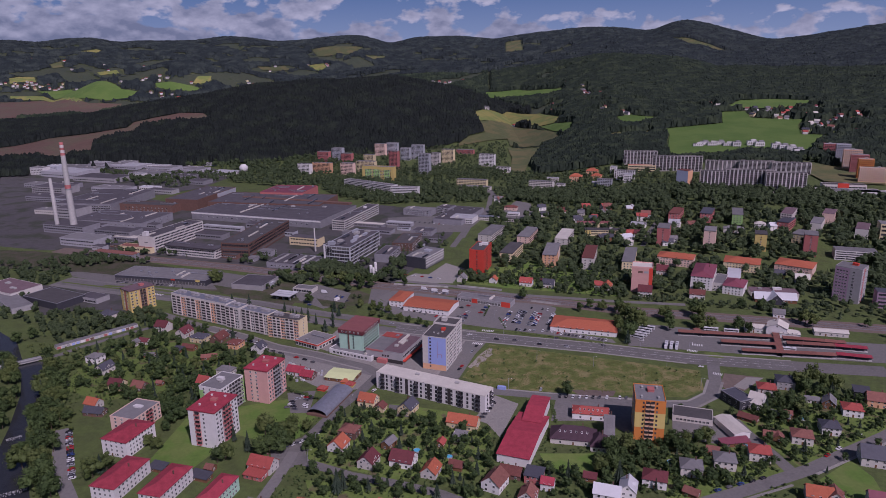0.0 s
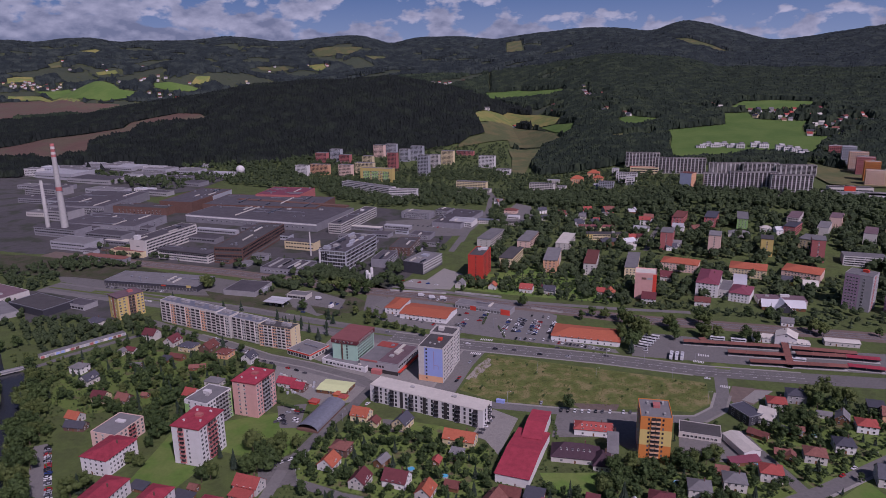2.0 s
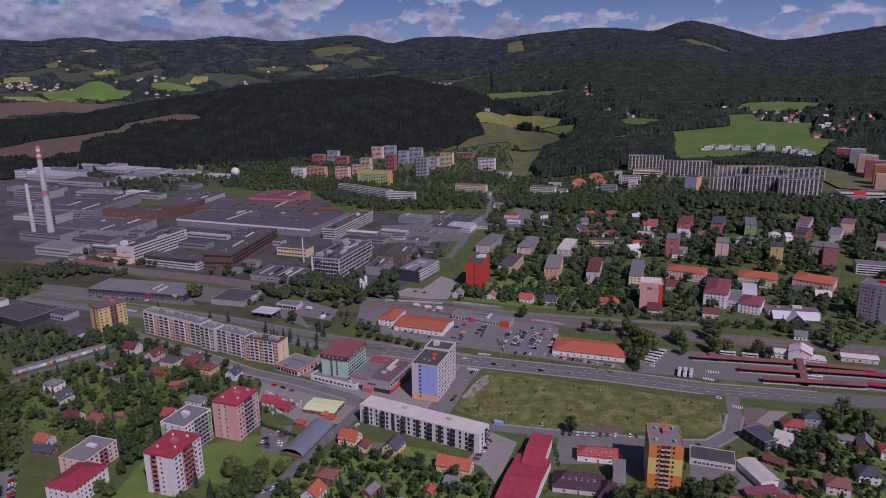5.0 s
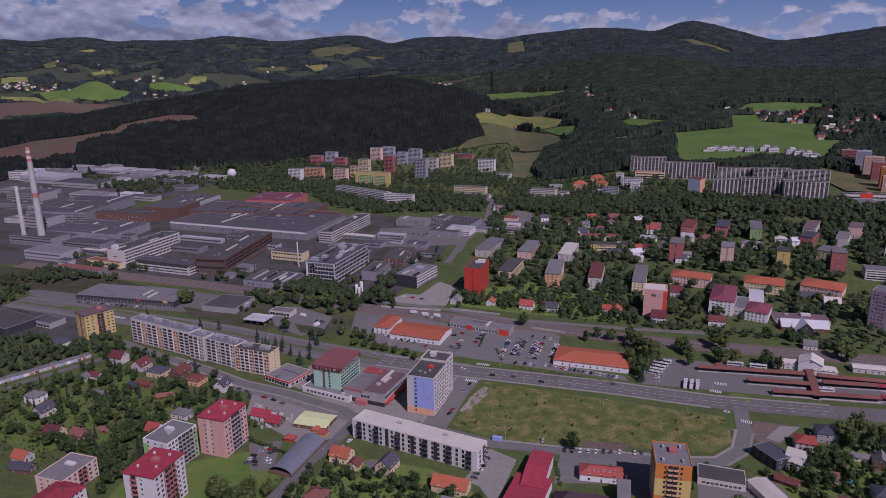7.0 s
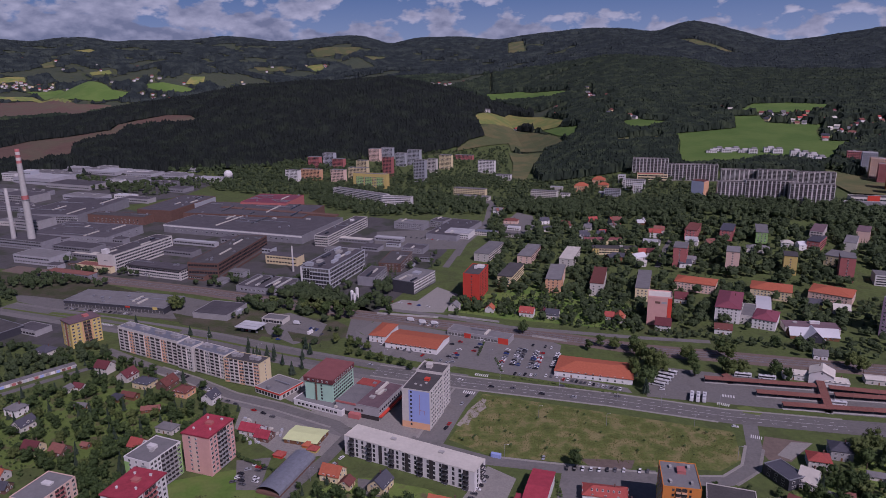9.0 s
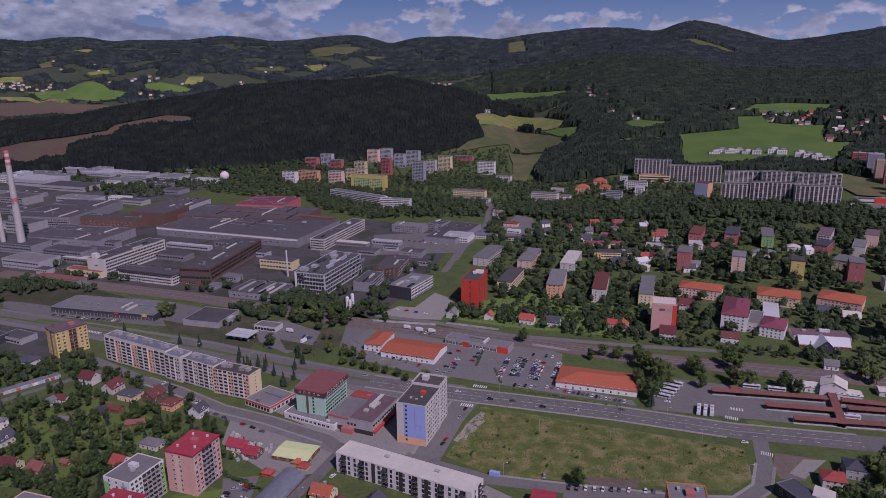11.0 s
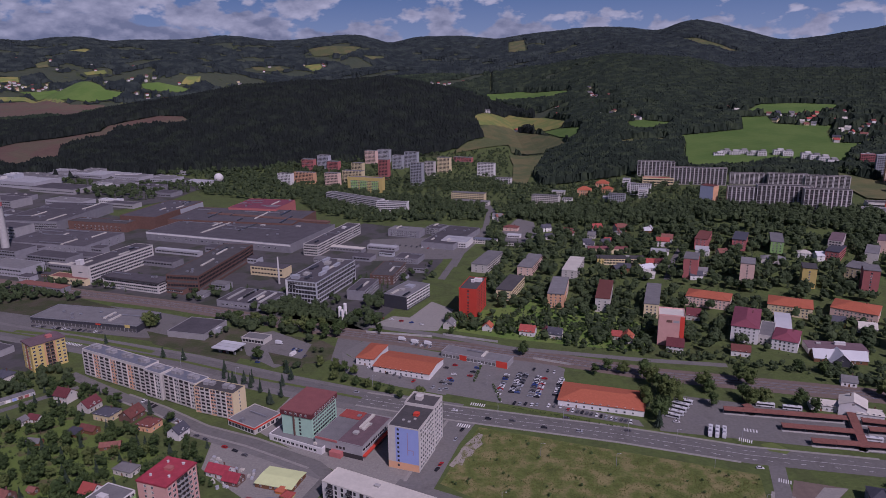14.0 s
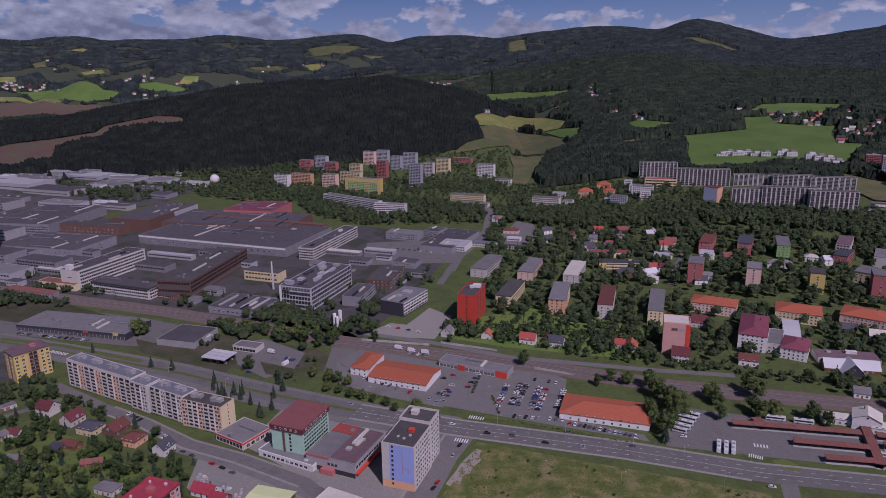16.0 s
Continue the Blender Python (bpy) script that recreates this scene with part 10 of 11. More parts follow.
b = block('school', 'school wing with a red-brown sheet roof', 205.5, 949.8, -6, 48, 14, 6, 'cream', 'redbrown', category='school', rim=0.3)
windows(b, 48, 14, 'F', 1, 8, 2.4, 3, 1.8, 1.5)
b = block('modern_house', 'black modern house with stacked boxes', 190.7, 431.8, -70.1, 18.3, 12.2, 6.5, 'dark', 'slate', category='house')
windows(b, 18.3, 12.2, "R", 2, 2, 1.9, 2.9, 2.2, 1.2)
windows(b, 18.3, 12.2, "F", 2, 3, 1.9, 2.9, 2.0, 1.4)
b = block('workshop', 'long low grey workshop with white window bays', 153.5, 412.9, -19.6, 25.0, 15.2, 3.6, 'offwhite', 'dark', category='workshop')
windows(b, 25.0, 15.2, "F", 1, 9, 1.8, 3, 1.6, 1.4)
house(172.8, 396.2, -79.3, 22.1, 11.0, 4.5, 'pale', 'white', 'gable', 1.2, 'white sheet-metal workshop with a ridged roof', 0, 0, chimney=False, category='workshop', name='workshop')
for k in range(9):
    b = block("garage", "low garages with a flat roof and coloured doors", -335.0 + 5.35 * k, 548.5 + 5.5 * k, 45.8, 7.4, 6, 2.7, "offwhite", "grey", category="garage", rim=0.15, group="garage row")
    for u, c in ((-3.3, ("rose", "grey", "blue", "rose", "steel")[k % 5]), (0.5, ("steel", "blue", "white", "brick")[k % 4])):
        panel(b, 7.4, 6, "F", u, u + 2.7, 0.1, 2.2, WALL[c], "garage_door", 0.08)
b = block('retail_hall', 'dark low warehouse beside the river', -402.1, 666.7, -28.4, 53.8, 30.8, 7, 'dark', 'dark', category='warehouse')
b = block('workshop', 'grey low hall beside the railway', -446.6, 664.8, -42.5, 76.4, 19.2, 5, 'grey', 'grey', category='workshop')

house(-325.8, 618.8, -25, 15, 12, 5, 'slate', 'offwhite', 'hip', 3.2, 'grey-roofed house below the yellow tower', cols=3, cols_side=2)
b = block('retail_hall', 'grey shop wing beside the car park', -364.0, 669.6, -24, 26, 16, 5, 'grey', 'works', category='shop', rim=0.4)
ribbons(b, 26, 16, 'F', 1, 2.0, 3, 1.8, 1.0, 4.0)
b = block('retail_hall', 'long hall with a dull plum roof beside the river road', -466.0, 700.0, -28, 56, 34, 7, 'offwhite', 'mauve', category='warehouse', rim=0.4, boxes=[(-10, 4, 5, 4, 1.2), (12, -4, 8, 3, 1.0)])
ribbons(b, 56, 34, 'F', 1, 2.6, 3, 2.0, 1.0, 5.0)
wood([(-365.9, 588.2), (-369.0, 607.5), (-332.1, 599.7), (-315.9, 619.3), (-282.6, 639.8), (-266.0, 604.2), (-287.5, 595.5), (-319.9, 556.4), (-335.6, 550.9)], 120, (4, 9), 0.05, 'scrub beside the garages')

# ---- arched hut, tents, awning ----
house(-90.1, 441.4, -109.4, 39.4, 15.1, 1.5, 'tin', 'brick', 'arch', 4.0, 'grey arched sheet-metal storage hut', 0, 0, False, name='storage_hut', category='hut', over=0.05)
house(-86.5, 482.3, -16.9, 22.7, 16.5, 3.0, 'lime', 'wood', 'gable', 0.8, 'open market stall under a pale green roof', 6, 2, False, name='market_stall', category='stall')
house(-98.9, 462.4, -20, 6, 5, 2.2, 'red', 'red', 'hip', 1.6, 'red promotional tent with a peaked top', 0, 0, False, name='tent', category='tent')
house(-79.4, 468.0, -20, 6, 5, 2.2, 'red', 'yellow', 'hip', 1.6, 'yellow promotional tent with a peaked top', 0, 0, False, name='tent', category='tent')
house(-83.4, 472.8, -20, 6, 5, 2.2, 'orange', 'orange', 'hip', 1.6, 'orange promotional tent with a peaked top', 0, 0, False, name='tent', category='tent')

# ---- bus station, railway station ----
platform_roof(191.5, 555.5, 265.3, 540.8)
platform_roof(273.0, 538.1, 318.7, 525.3)
platform_roof(219.5, 532.9, 260.4, 524.2)
platform_roof(271.0, 527.1, 307.0, 520.0)
platform_roof(307.0, 520.0, 329.5, 513.2, "crimson")
platform_roof(229.0, 514.4, 297.8, 501.7)
platform_roof(298.8, 503.6, 322.7, 495.9, "crimson")
platform_roof(272.3, 549.5, 256.2, 505.6)
platform_roof(208.0, 561.1, 209.7, 551.0)
house(275.7, 553.4, 60, 14, 16, 8, 'pale', 'white', 'gable', 3.5, 'white railway station house with a pale roof', cols=3)
house(263.2, 559.2, -18, 24, 9, 4.5, 'pale', 'white', 'hip', 2.2, 'white station wing with a pale roof', cols=6)
house(282.7, 546.6, -18, 16, 9, 4.5, 'pale', 'white', 'hip', 2.2, 'white station wing with a pale roof', cols=4)
house(319.1, 549.1, -16, 26, 9, 4, 'pale', 'offwhite', 'gable', 1.2, 'long pale goods shed beside the tracks', cols=5, chimney=False)
bus(173.3, 529.9, 68)
bus(177.2, 528.6, 68)
bus(181.3, 527.8, 68)
bus(169.9, 569.4, -32)
bus(165.9, 564.3, -32)
bus(162.4, 559.2, -32)
bus(158.9, 554.3, -32)
bus(155.1, 550.2, -32)
bus(222.6, 562.9, -16)
bus(238.5, 558.1, -16)
bus(267.9, 517.9, -16)

# ---- chimneys, tanks, canopies ----
stack(-531.4, 964.2, 128.0, 5.0, True)
stack(-555.6, 965.8, 78.0, 3.2, False)
stack(-168.8, 844.0, 30.0, 1.2, False)
ball_tank(-429.0, 1478.3, 9.0)
silo(-88.8, 736.8, 12)
silo(-83.4, 734.0, 16)
silo(-85.9, 734.0, 10)
fuel_canopy(-169.9, 666.7, -20)
b = block('filling_station', 'low pale filling station shop', -152.8, 688.8, -20, 22, 12, 4, 'offwhite', 'grey', category='shop')
ribbons(b, 22, 12, "F", 1, 1.8, 3, 2.2)
b = block('car_wash', 'small white car wash with a flat roof', -195.9, 709.5, -20, 12, 7, 4, 'steel', 'white', category='car wash')
footbridge(-371.0, 499.4, -337.6, 524.4)

# ---- trees ----
tree(145.8, 547.4, 17, 'L')
tree(141.9, 566.6, 16, 'L')
tree(161.4, 572.4, 18, 'L')
tree(143.3, 537.8, 13, 'C')
tree(187.4, 564.7, 12, 'L')
tree(214.1, 563.5, 15, 'L')
tree(211.5, 572.9, 13, 'L')
tree(224.3, 567.0, 12, 'L')
tree(245.6, 562.2, 14, 'L')
tree(251.4, 553.0, 12, 'L')
tree(271.4, 617.7, 11, 'L')
tree(287.7, 612.4, 11, 'L')
tree(310.0, 572.7, 14, 'L')
tree(313.9, 565.8, 12, 'L')
tree(69.3, 651.5, 13, 'L')
tree(-117.3, 705.5, 15, 'L')
tree(-107.5, 699.3, 16, 'L')
tree(-94.7, 691.2, 15, 'L')
tree(-134.0, 716.0, 14, 'L')
tree(-147.0, 720.7, 13, 'L')
tree(-163.6, 727.5, 12, 'L')
tree(-180.6, 734.5, 12, 'L')
tree(-86.2, 694.5, 14, 'L')
tree(-72.3, 732.9, 13, 'L')
tree(-49.7, 702.0, 10, 'L')
tree(-255.6, 722.3, 14, 'L')
tree(-261.8, 730.6, 13, 'L')
tree(-111.1, 382.9, 16, 'L')
tree(-116.0, 386.3, 17, 'L')
tree(-108.9, 389.4, 16, 'L')
tree(-117.3, 376.7, 15, 'L')
tree(-122.4, 375.0, 14, 'L')
tree(-107.4, 399.5, 15, 'L')
tree(-131.4, 380.3, 15, 'C')
tree(-142.6, 371.3, 13, 'L')
tree(-146.8, 368.4, 12, 'L')
tree(-98.9, 402.8, 9, 'L')
tree(-143.5, 392.5, 13, 'C')
tree(-211.6, 358.6, 14, 'C')
tree(-215.2, 355.8, 13, 'L')
tree(-209.5, 361.4, 12, 'L')
tree(-188.9, 385.3, 10, 'L')
tree(-195.9, 388.8, 9, 'L')
tree(-70.5, 335.5, 17, 'C')
tree(-67.6, 339.1, 14, 'C')
tree(86.2, 339.0, 17, 'C')
tree(58.9, 345.1, 14, 'C')
tree(77.0, 447.3, 12, 'L')
tree(-107.6, 612.4, 11, 'C')
tree(-134.3, 599.1, 13, 'C')
tree(-148.0, 602.6, 13, 'C')
tree(-158.4, 614.7, 12, 'C')
tree(-125.3, 591.7, 12, 'C')
tree(-115.4, 577.7, 11, 'C')
tree(-108.8, 584.1, 12, 'C')
tree(-192.1, 561.5, 12, 'C')
tree(-75.7, 611.0, 9, 'L')
tree(-66.9, 607.7, 8, 'L')
tree(-58.1, 601.5, 8, 'L')
tree(-50.1, 598.2, 8, 'L')
tree(-41.1, 593.6, 7, 'L')
tree(-31.7, 587.6, 8, 'L')
tree(-24.9, 580.5, 7, 'L')
tree(-10.8, 579.9, 10, 'L')
tree(105.1, 333.2, 9, 'C')
tree(86.4, 352.7, 15, 'L')
tree(77.7, 350.1, 13, 'L')
tree(100.0, 373.2, 14, 'L')
tree(88.3, 367.4, 15, 'L')
tree(104.3, 363.9, 13, 'L')
tree(130.6, 372.3, 13, 'L')
tree(136.7, 375.3, 12, 'L')
tree(144.7, 378.2, 12, 'L')
tree(151.5, 382.6, 11, 'L')
tree(204.8, 418.6, 13, 'C')
tree(200.2, 412.6, 10, 'L')
tree(215.9, 422.1, 11, 'L')
tree(221.5, 418.0, 12, 'L')
tree(210.6, 407.1, 11, 'L')
tree(225.2, 414.0, 11, 'L')
tree(243.0, 441.5, 14, 'L')
tree(259.2, 449.5, 13, 'L')
tree(267.1, 449.2, 13, 'L')
tree(243.4, 450.1, 14, 'L')
tree(255.8, 458.6, 15, 'L')
tree(359.8, 563.8, 9, 'L')
tree(-368.9, 568.9, 12, 'L')
tree(-330.3, 520.3, 14, 'L')
tree(-316.5, 498.9, 14, 'L')
tree(-292.3, 469.3, 16, 'L')
tree(-293.8, 460.4, 13, 'L')
tree(-274.0, 426.9, 14, 'L')
tree(-260.3, 384.3, 16, 'L')
tree(-260.3, 371.8, 17, 'L')
tree(-242.0, 353.8, 17, 'L')
tree(-261.9, 365.9, 16, 'L')
tree(-242.4, 342.9, 16, 'L')
tree(-229.9, 337.4, 16, 'L')
tree(-269.5, 397.8, 15, 'L')
tree(-253.2, 384.1, 14, 'L')
tree(-338.3, 480.2, 15, 'L')
tree(-321.0, 444.4, 15, 'L')
tree(-358.8, 510.8, 15, 'L')
tree(-376.6, 556.8, 13, 'L')
tree(-264.3, 422.7, 9, 'L')
tree(-302.0, 412.9, 14, 'L')
tree(23.4, 712.8, 9, 'L')
tree(12.5, 695.4, 9, 'L')
tree(2.7, 567.2, 7, 'L')
tree(143.5, 563.8, 11, 'C')
tree(-55.9, 719.9, 12, 'L')
tree(-100.6, 708.7, 14, 'L')
tree(-85.1, 702.1, 15, 'L')
tree(-129.7, 709.6, 13, 'L')
tree(-257.1, 720.0, 14, 'L')
tree(-253.3, 726.3, 12, 'L')
tree(-160.9, 625.0, 12, 'C')
tree(-135.0, 606.5, 13, 'C')
tree(-141.0, 606.6, 12, 'C')
tree(-111.7, 601.6, 11, 'C')
tree(-279.3, 684.6, 10, 'C')
tree(-219.9, 655.8, 10, 'C')
tree(-201.5, 650.2, 11, 'C')
tree(158.7, 581.9, 17, 'L')
tree(160.8, 566.5, 16, 'L')
tree(155.7, 595.0, 17, 'L')
tree(154.2, 609.8, 15, 'L')
tree(153.7, 554.0, 14, 'L')
tree(191.7, 591.7, 14, 'L')
tree(192.3, 583.1, 13, 'L')
tree(220.9, 602.0, 15, 'L')
tree(222.0, 590.9, 15, 'L')
tree(118.9, 614.4, 10, 'L')
tree(140.3, 616.1, 11, 'L')
tree(130.0, 622.4, 11, 'L')
tree(-113.2, 623.7, 12, 'C')
tree(-142.2, 590.5, 15, 'C')
tree(-149.8, 599.5, 14, 'C')
tree(-136.4, 585.1, 14, 'C')
tree(-114.2, 574.1, 12, 'C')
tree(-141.7, 649.7, 12, 'L')
tree(-90.1, 635.3, 10, 'L')
tree(-77.0, 627.5, 11, 'L')
tree(-69.5, 624.8, 10, 'L')
tree(-61.9, 619.8, 9, 'L')
tree(-110.4, 379.7, 17, 'L')
tree(-125.7, 400.1, 16, 'L')
grove([(-399.3, 570.2), (-381.5, 569.4), (-351.3, 521.2), (-318.9, 461.3), (-300.1, 412.8), (-301.3, 385.5), (-398.1, 523.0)], 9, (9, 15), 0.05, 26)
grove([(-291.4, 423.6), (-326.7, 509.5), (-323.3, 520.1), (-262.2, 411.6), (-225.1, 337.2), (-241.0, 337.7)], 7.5, (9, 16), 0.03, 46)
grove([(-306.4, 541.9), (-248.3, 563.9), (-166.4, 514.0), (-191.1, 465.7), (-199.3, 432.2), (-258.4, 459.2), (-292.3, 469.3), (-316.5, 498.9)], 9.5, (6, 11), 0.12, 110)
grove([(-96.5, 421.0), (-67.7, 435.7), (15.8, 395.6), (19.8, 357.6), (8.3, 329.7), (-81.6, 332.2), (-96.4, 379.3)], 9, (5, 10), 0.15, 120)
grove([(46.2, 356.8), (134.8, 385.1), (164.4, 371.3), (193.0, 346.8), (150.3, 337.1), (115.4, 326.8), (42.1, 328.8)], 8.5, (5, 10), 0.1, 95)
grove([(187.4, 427.0), (253.3, 449.7), (288.6, 423.5), (270.5, 394.4), (195.9, 352.4), (187.5, 376.9)], 9, (5, 10), 0.12, 60)
grove([(-190.8, 409.3), (-159.3, 455.7), (-198.4, 475.1), (-210.3, 440.6), (-189.2, 395.3)], 8, (7, 12), 0.1, 30)
grove([(75.4, 447.4), (267.7, 394.5), (226.5, 323.7), (169.9, 325.2), (205.8, 346.4)], 11, (4, 8), 0.1, 25)
grove([(-310.6, 611.0), (-265.9, 618.7), (-169.8, 560.4), (-109.6, 503.0), (-108.3, 477.3), (-229.8, 479.6)], 7, (5, 10), 0.12, 90)
grove([(-4.8, 738.1), (182.6, 705.9), (169.4, 660.3), (62.1, 697.5)], 8, (5, 9), 0.1, 45)

# joined greenery
wood([(517.4, 1027.0), (711.6, 941.5), (490.3, 631.2), (415.9, 634.8), (463.9, 778.0), (457.3, 872.3)], 747, (9, 18), 0.25, 'trees beside the tower flats')
wood([(392.3, 589.9), (458.1, 586.9), (389.3, 492.4), (353.0, 526.9)], 60, (6, 11), 0.1, 'trees beside the station')
wood([(-1271.7, 2023.4), (-1269.0, 2196.0), (-1114.0, 2316.6), (-876.4, 2055.8), (-855.0, 1962.0), (-1106.5, 2015.4), (-1157.9, 1832.3)], 420, (12, 19), 0.7, 'forest strip between the fields')
wood([(-492.9, 724.6), (-460.6, 732.9), (-384.1, 656.4), (-323.6, 622.2), (-324.8, 580.0), (-368.9, 568.9), (-433.8, 627.2)], 90, (5, 10), 0.1, 'scrub between the yards')
wood([(-386.2, 1049.3), (-330.4, 1023.6), (-267.9, 1009.5), (-202.2, 974.9), (-206.5, 993.2), (-357.6, 1056.8)], 41, (10, 16), 0.8, 'dark trees before the works')
wood([(-71.3, 792.2), (-49.4, 791.5), (-48.7, 732.8), (-61.9, 707.5)], 16, (10, 15), 0.0, 'trees beside the office')
wood([(-246.5, 689.3), (-50.4, 604.3), (-85.6, 622.9), (-246.8, 701.1)], 60, (3, 8), 0.3, 'young trees along the road')
wood([(-4.9, 745.0), (98.6, 755.8), (184.4, 712.2), (172.3, 654.9), (61.6, 691.5), (0.5, 718.1)], 215, (4, 11), 0.1, 'garden trees')
wood([(53.0, 857.8), (219.1, 813.1), (321.2, 745.4), (375.0, 693.7), (348.0, 649.8), (276.1, 651.9), (172.3, 654.9), (184.4, 712.2), (98.6, 755.8), (52.1, 757.4)], 304, (6, 14), 0.1, 'trees between the flats')
wood([(68.7, 1115.2), (282.5, 1029.3), (500.1, 901.7), (404.4, 741.7), (224.0, 829.6), (54.2, 877.6)], 728, (8, 16), 0.25, 'trees between the flats')
wood([(111.1, 1227.9), (575.1, 1025.3), (515.7, 927.8), (286.2, 1042.1), (102.2, 1130.9)], 1430, (9, 16), 0.5, 'belt of tall trees')
wood([(-276.2, 1371.7), (-199.5, 1393.5), (111.1, 1227.9), (102.2, 1130.9), (-108.4, 1124.8), (-183.4, 1184.2)], 918, (8, 13), 0.3, 'trees behind the factory')
wood([(-750.6, 1510.1), (-590.2, 1472.0), (-324.4, 1490.4), (-215.4, 1367.6), (-254.2, 1272.2), (-450.8, 1383.4), (-511.3, 1311.5), (-666.8, 1370.8)], 500, (9, 15), 0.4, 'trees among the works')
wood([(-276.2, 1371.7), (132.4, 1457.6), (113.1, 1249.5), (-110.4, 1142.6)], 382, (4, 10), 0.2, 'trees of the estate')
wood([(129.6, 1427.6), (348.3, 1353.2), (447.2, 1187.3), (595.4, 1058.2), (565.5, 1009.7), (110.4, 1219.5)], 918, (7, 12), 0.4, 'trees of the estate')
wood([(-540.1, 802.3), (-432.5, 833.0), (-377.0, 817.3), (-357.4, 769.5), (-403.1, 729.9), (-438.6, 693.6), (-453.6, 659.7)], 160, (5, 10), 0.1, 'scrub beside the railway')
wood([(-216.1, 766.6), (-146.8, 787.0), (-75.7, 740.5), (-68.4, 701.6), (-155.6, 698.3), (-201.5, 737.9)], 160, (7, 13), 0.05, 'row of broad trees')
wood([(104.2, 667.6), (223.0, 628.5), (314.2, 594.8), (319.3, 603.2), (228.9, 643.0), (106.1, 678.6)], 130, (3, 7), 0.05, 'scrub beside the railway')
wood([(-215.4, 1367.6), (-324.4, 1490.4), (26.3, 1510.2), (132.4, 1457.6), (122.0, 1344.9)], 489, (6, 10), 0.3, 'trees of the estate')

# ---- vehicles ----
car_row(-255.9, 407.8, -226.1, 353.3, 24, 20, 0.05)
car_row(43.9, 583.8, 53.5, 617.4, 13, -20, 0.08)
car_row(53.0, 586.7, 63.9, 618.9, 13, -20, 0.08)
car_row(57.2, 585.8, 67.8, 617.0, 13, -20, 0.08)
car_row(65.7, 580.1, 76.7, 613.2, 13, -20, 0.08)
car_row(70.1, 578.4, 80.6, 609.5, 13, -20, 0.08)
car_row(83.6, 580.4, 93.5, 609.2, 9, -20, 0.08)
car_row(52.3, 571.2, 86.7, 565.2, 9, 65, 0.12)
car_row(87.9, 561.5, 128.7, 543.2, 14, 65, 0.12)
car_row(3.6, 602.9, 11.6, 611.3, 3, -20, 0.2)
car_row(9.5, 598.5, 13.8, 620.3, 4, -20, 0.2)
car_row(5.5, 627.9, 20.4, 637.0, 4, -20, 0.2)
car_row(7.5, 590.3, 5.5, 611.5, 3, -20, 0.2)
car_row(23.8, 611.0, 35.3, 638.6, 4, -20, 0.2)
car_row(69.0, 445.1, 119.7, 440.8, 11, 70, 0.12)
car_row(58.6, 456.7, 62.4, 454.8, 2, 70, 0.12)
car_row(-181.3, 559.2, -167.6, 549.4, 4, 62, 0.12)
car_row(-206.4, 581.8, -191.8, 571.2, 4, 62, 0.12)
car_row(-53.6, 633.3, 5.6, 591.2, 12, 62, 0.3)
car_row(24.2, 439.1, 14.1, 415.8, 6, -20, 0.12)
car_row(-118.8, 448.7, -113.1, 431.0, 5, -20, 0.1)
car_row(-108.4, 451.5, -106.7, 433.7, 5, -20, 0.1)
car_row(-173.5, 664.9, -164.5, 664.7, 3, -20, 0.12)
car_row(-118.4, 668.7, -108.2, 663.1, 5, 65, 0.12)
car_row(-111.6, 657.9, -103.9, 652.5, 3, 65, 0.12)
car_row(-120.0, 433.5, -113.4, 449.8, 4, 20, 0.12)
car_row(-112.2, 454.0, -102.9, 446.8, 3, 20, 0.12)
car_row(-112.8, 383.0, -97.0, 392.4, 7, 35, 0.0)
car_row(-68.2, 348.8, -32.2, 339.1, 5, -12, 0.12)
car_row(135.5, 331.3, 172.7, 344.6, 5, 25, 0.12)
car_row(211.8, 360.7, 255.0, 391.4, 4, 30, 0.3)
car_row(-50.9, 477.2, -67.0, 448.1, 4, 55, 0.12)
car_row(-373.8, 730.2, -288.4, 708.4, 16, 65, 0.12)
car_row(-21.9, 676.8, -3.5, 668.6, 5, 65, 0.12)
car_row(-55.4, 739.8, -9.3, 718.4, 5, -20, 0.12)
car_row(18.4, 539.1, 9.7, 516.2, 4, 62, 0.1)
car_row(4.7, 500.5, 0.9, 489.3, 2, 62, 0)
car_row(-162.0, 539.9, -110.8, 507.4, 7, -25, 0.3)
car_row(5.5, 659.7, 43.9, 638.3, 7, -20, 0.3)
car_row(-59.0, 999.6, 11.8, 970.1, 10, 70, 0.12)
car_row(288.7, 620.2, 305.6, 612.4, 5, 65, 0.12)
car_row(72.2, 626.1, 91.7, 618.2, 4, 70, 0.12)
car(13.0, 561.9, -14)
car(34.9, 550.1, -14)
car(50.3, 547.0, -14)
car(69.9, 537.9, -14)
car(91.5, 532.9, -14)
car(-56.6, 590.3, -14)
car(-140.9, 643.5, -14)
car(156.6, 543.3, -12)
car(187.2, 489.9, -12)
car(122.3, 532.8, -12)
car(86.2, 549.9, -12)

# ---- pools, lamps, yard goods ----
pool(122.3, 360.4, 2.4)
pool(175.8, 377.9, 2.4)
pool(-8.0, 370.3, 2.0)
pool(-27.7, 377.8, 2.2)
pool(122.6, 360.4, 2.0)
pool(224.5, 408.8, 2.2)
street_lamp(41.9, 557.6)
street_lamp(83.2, 544.2)
street_lamp(120.9, 527.3)
street_lamp(1.8, 574.7)
street_lamp(-45.9, 599.9)
street_lamp(148.7, 519.3)
street_lamp(187.5, 516.7)
street_lamp(161.4, 490.9)
street_lamp(63.2, 505.0)
street_lamp(105.3, 493.0)
street_lamp(173.6, 452.6)
street_lamp(36.2, 457.5)
street_lamp(-107.8, 708.9)
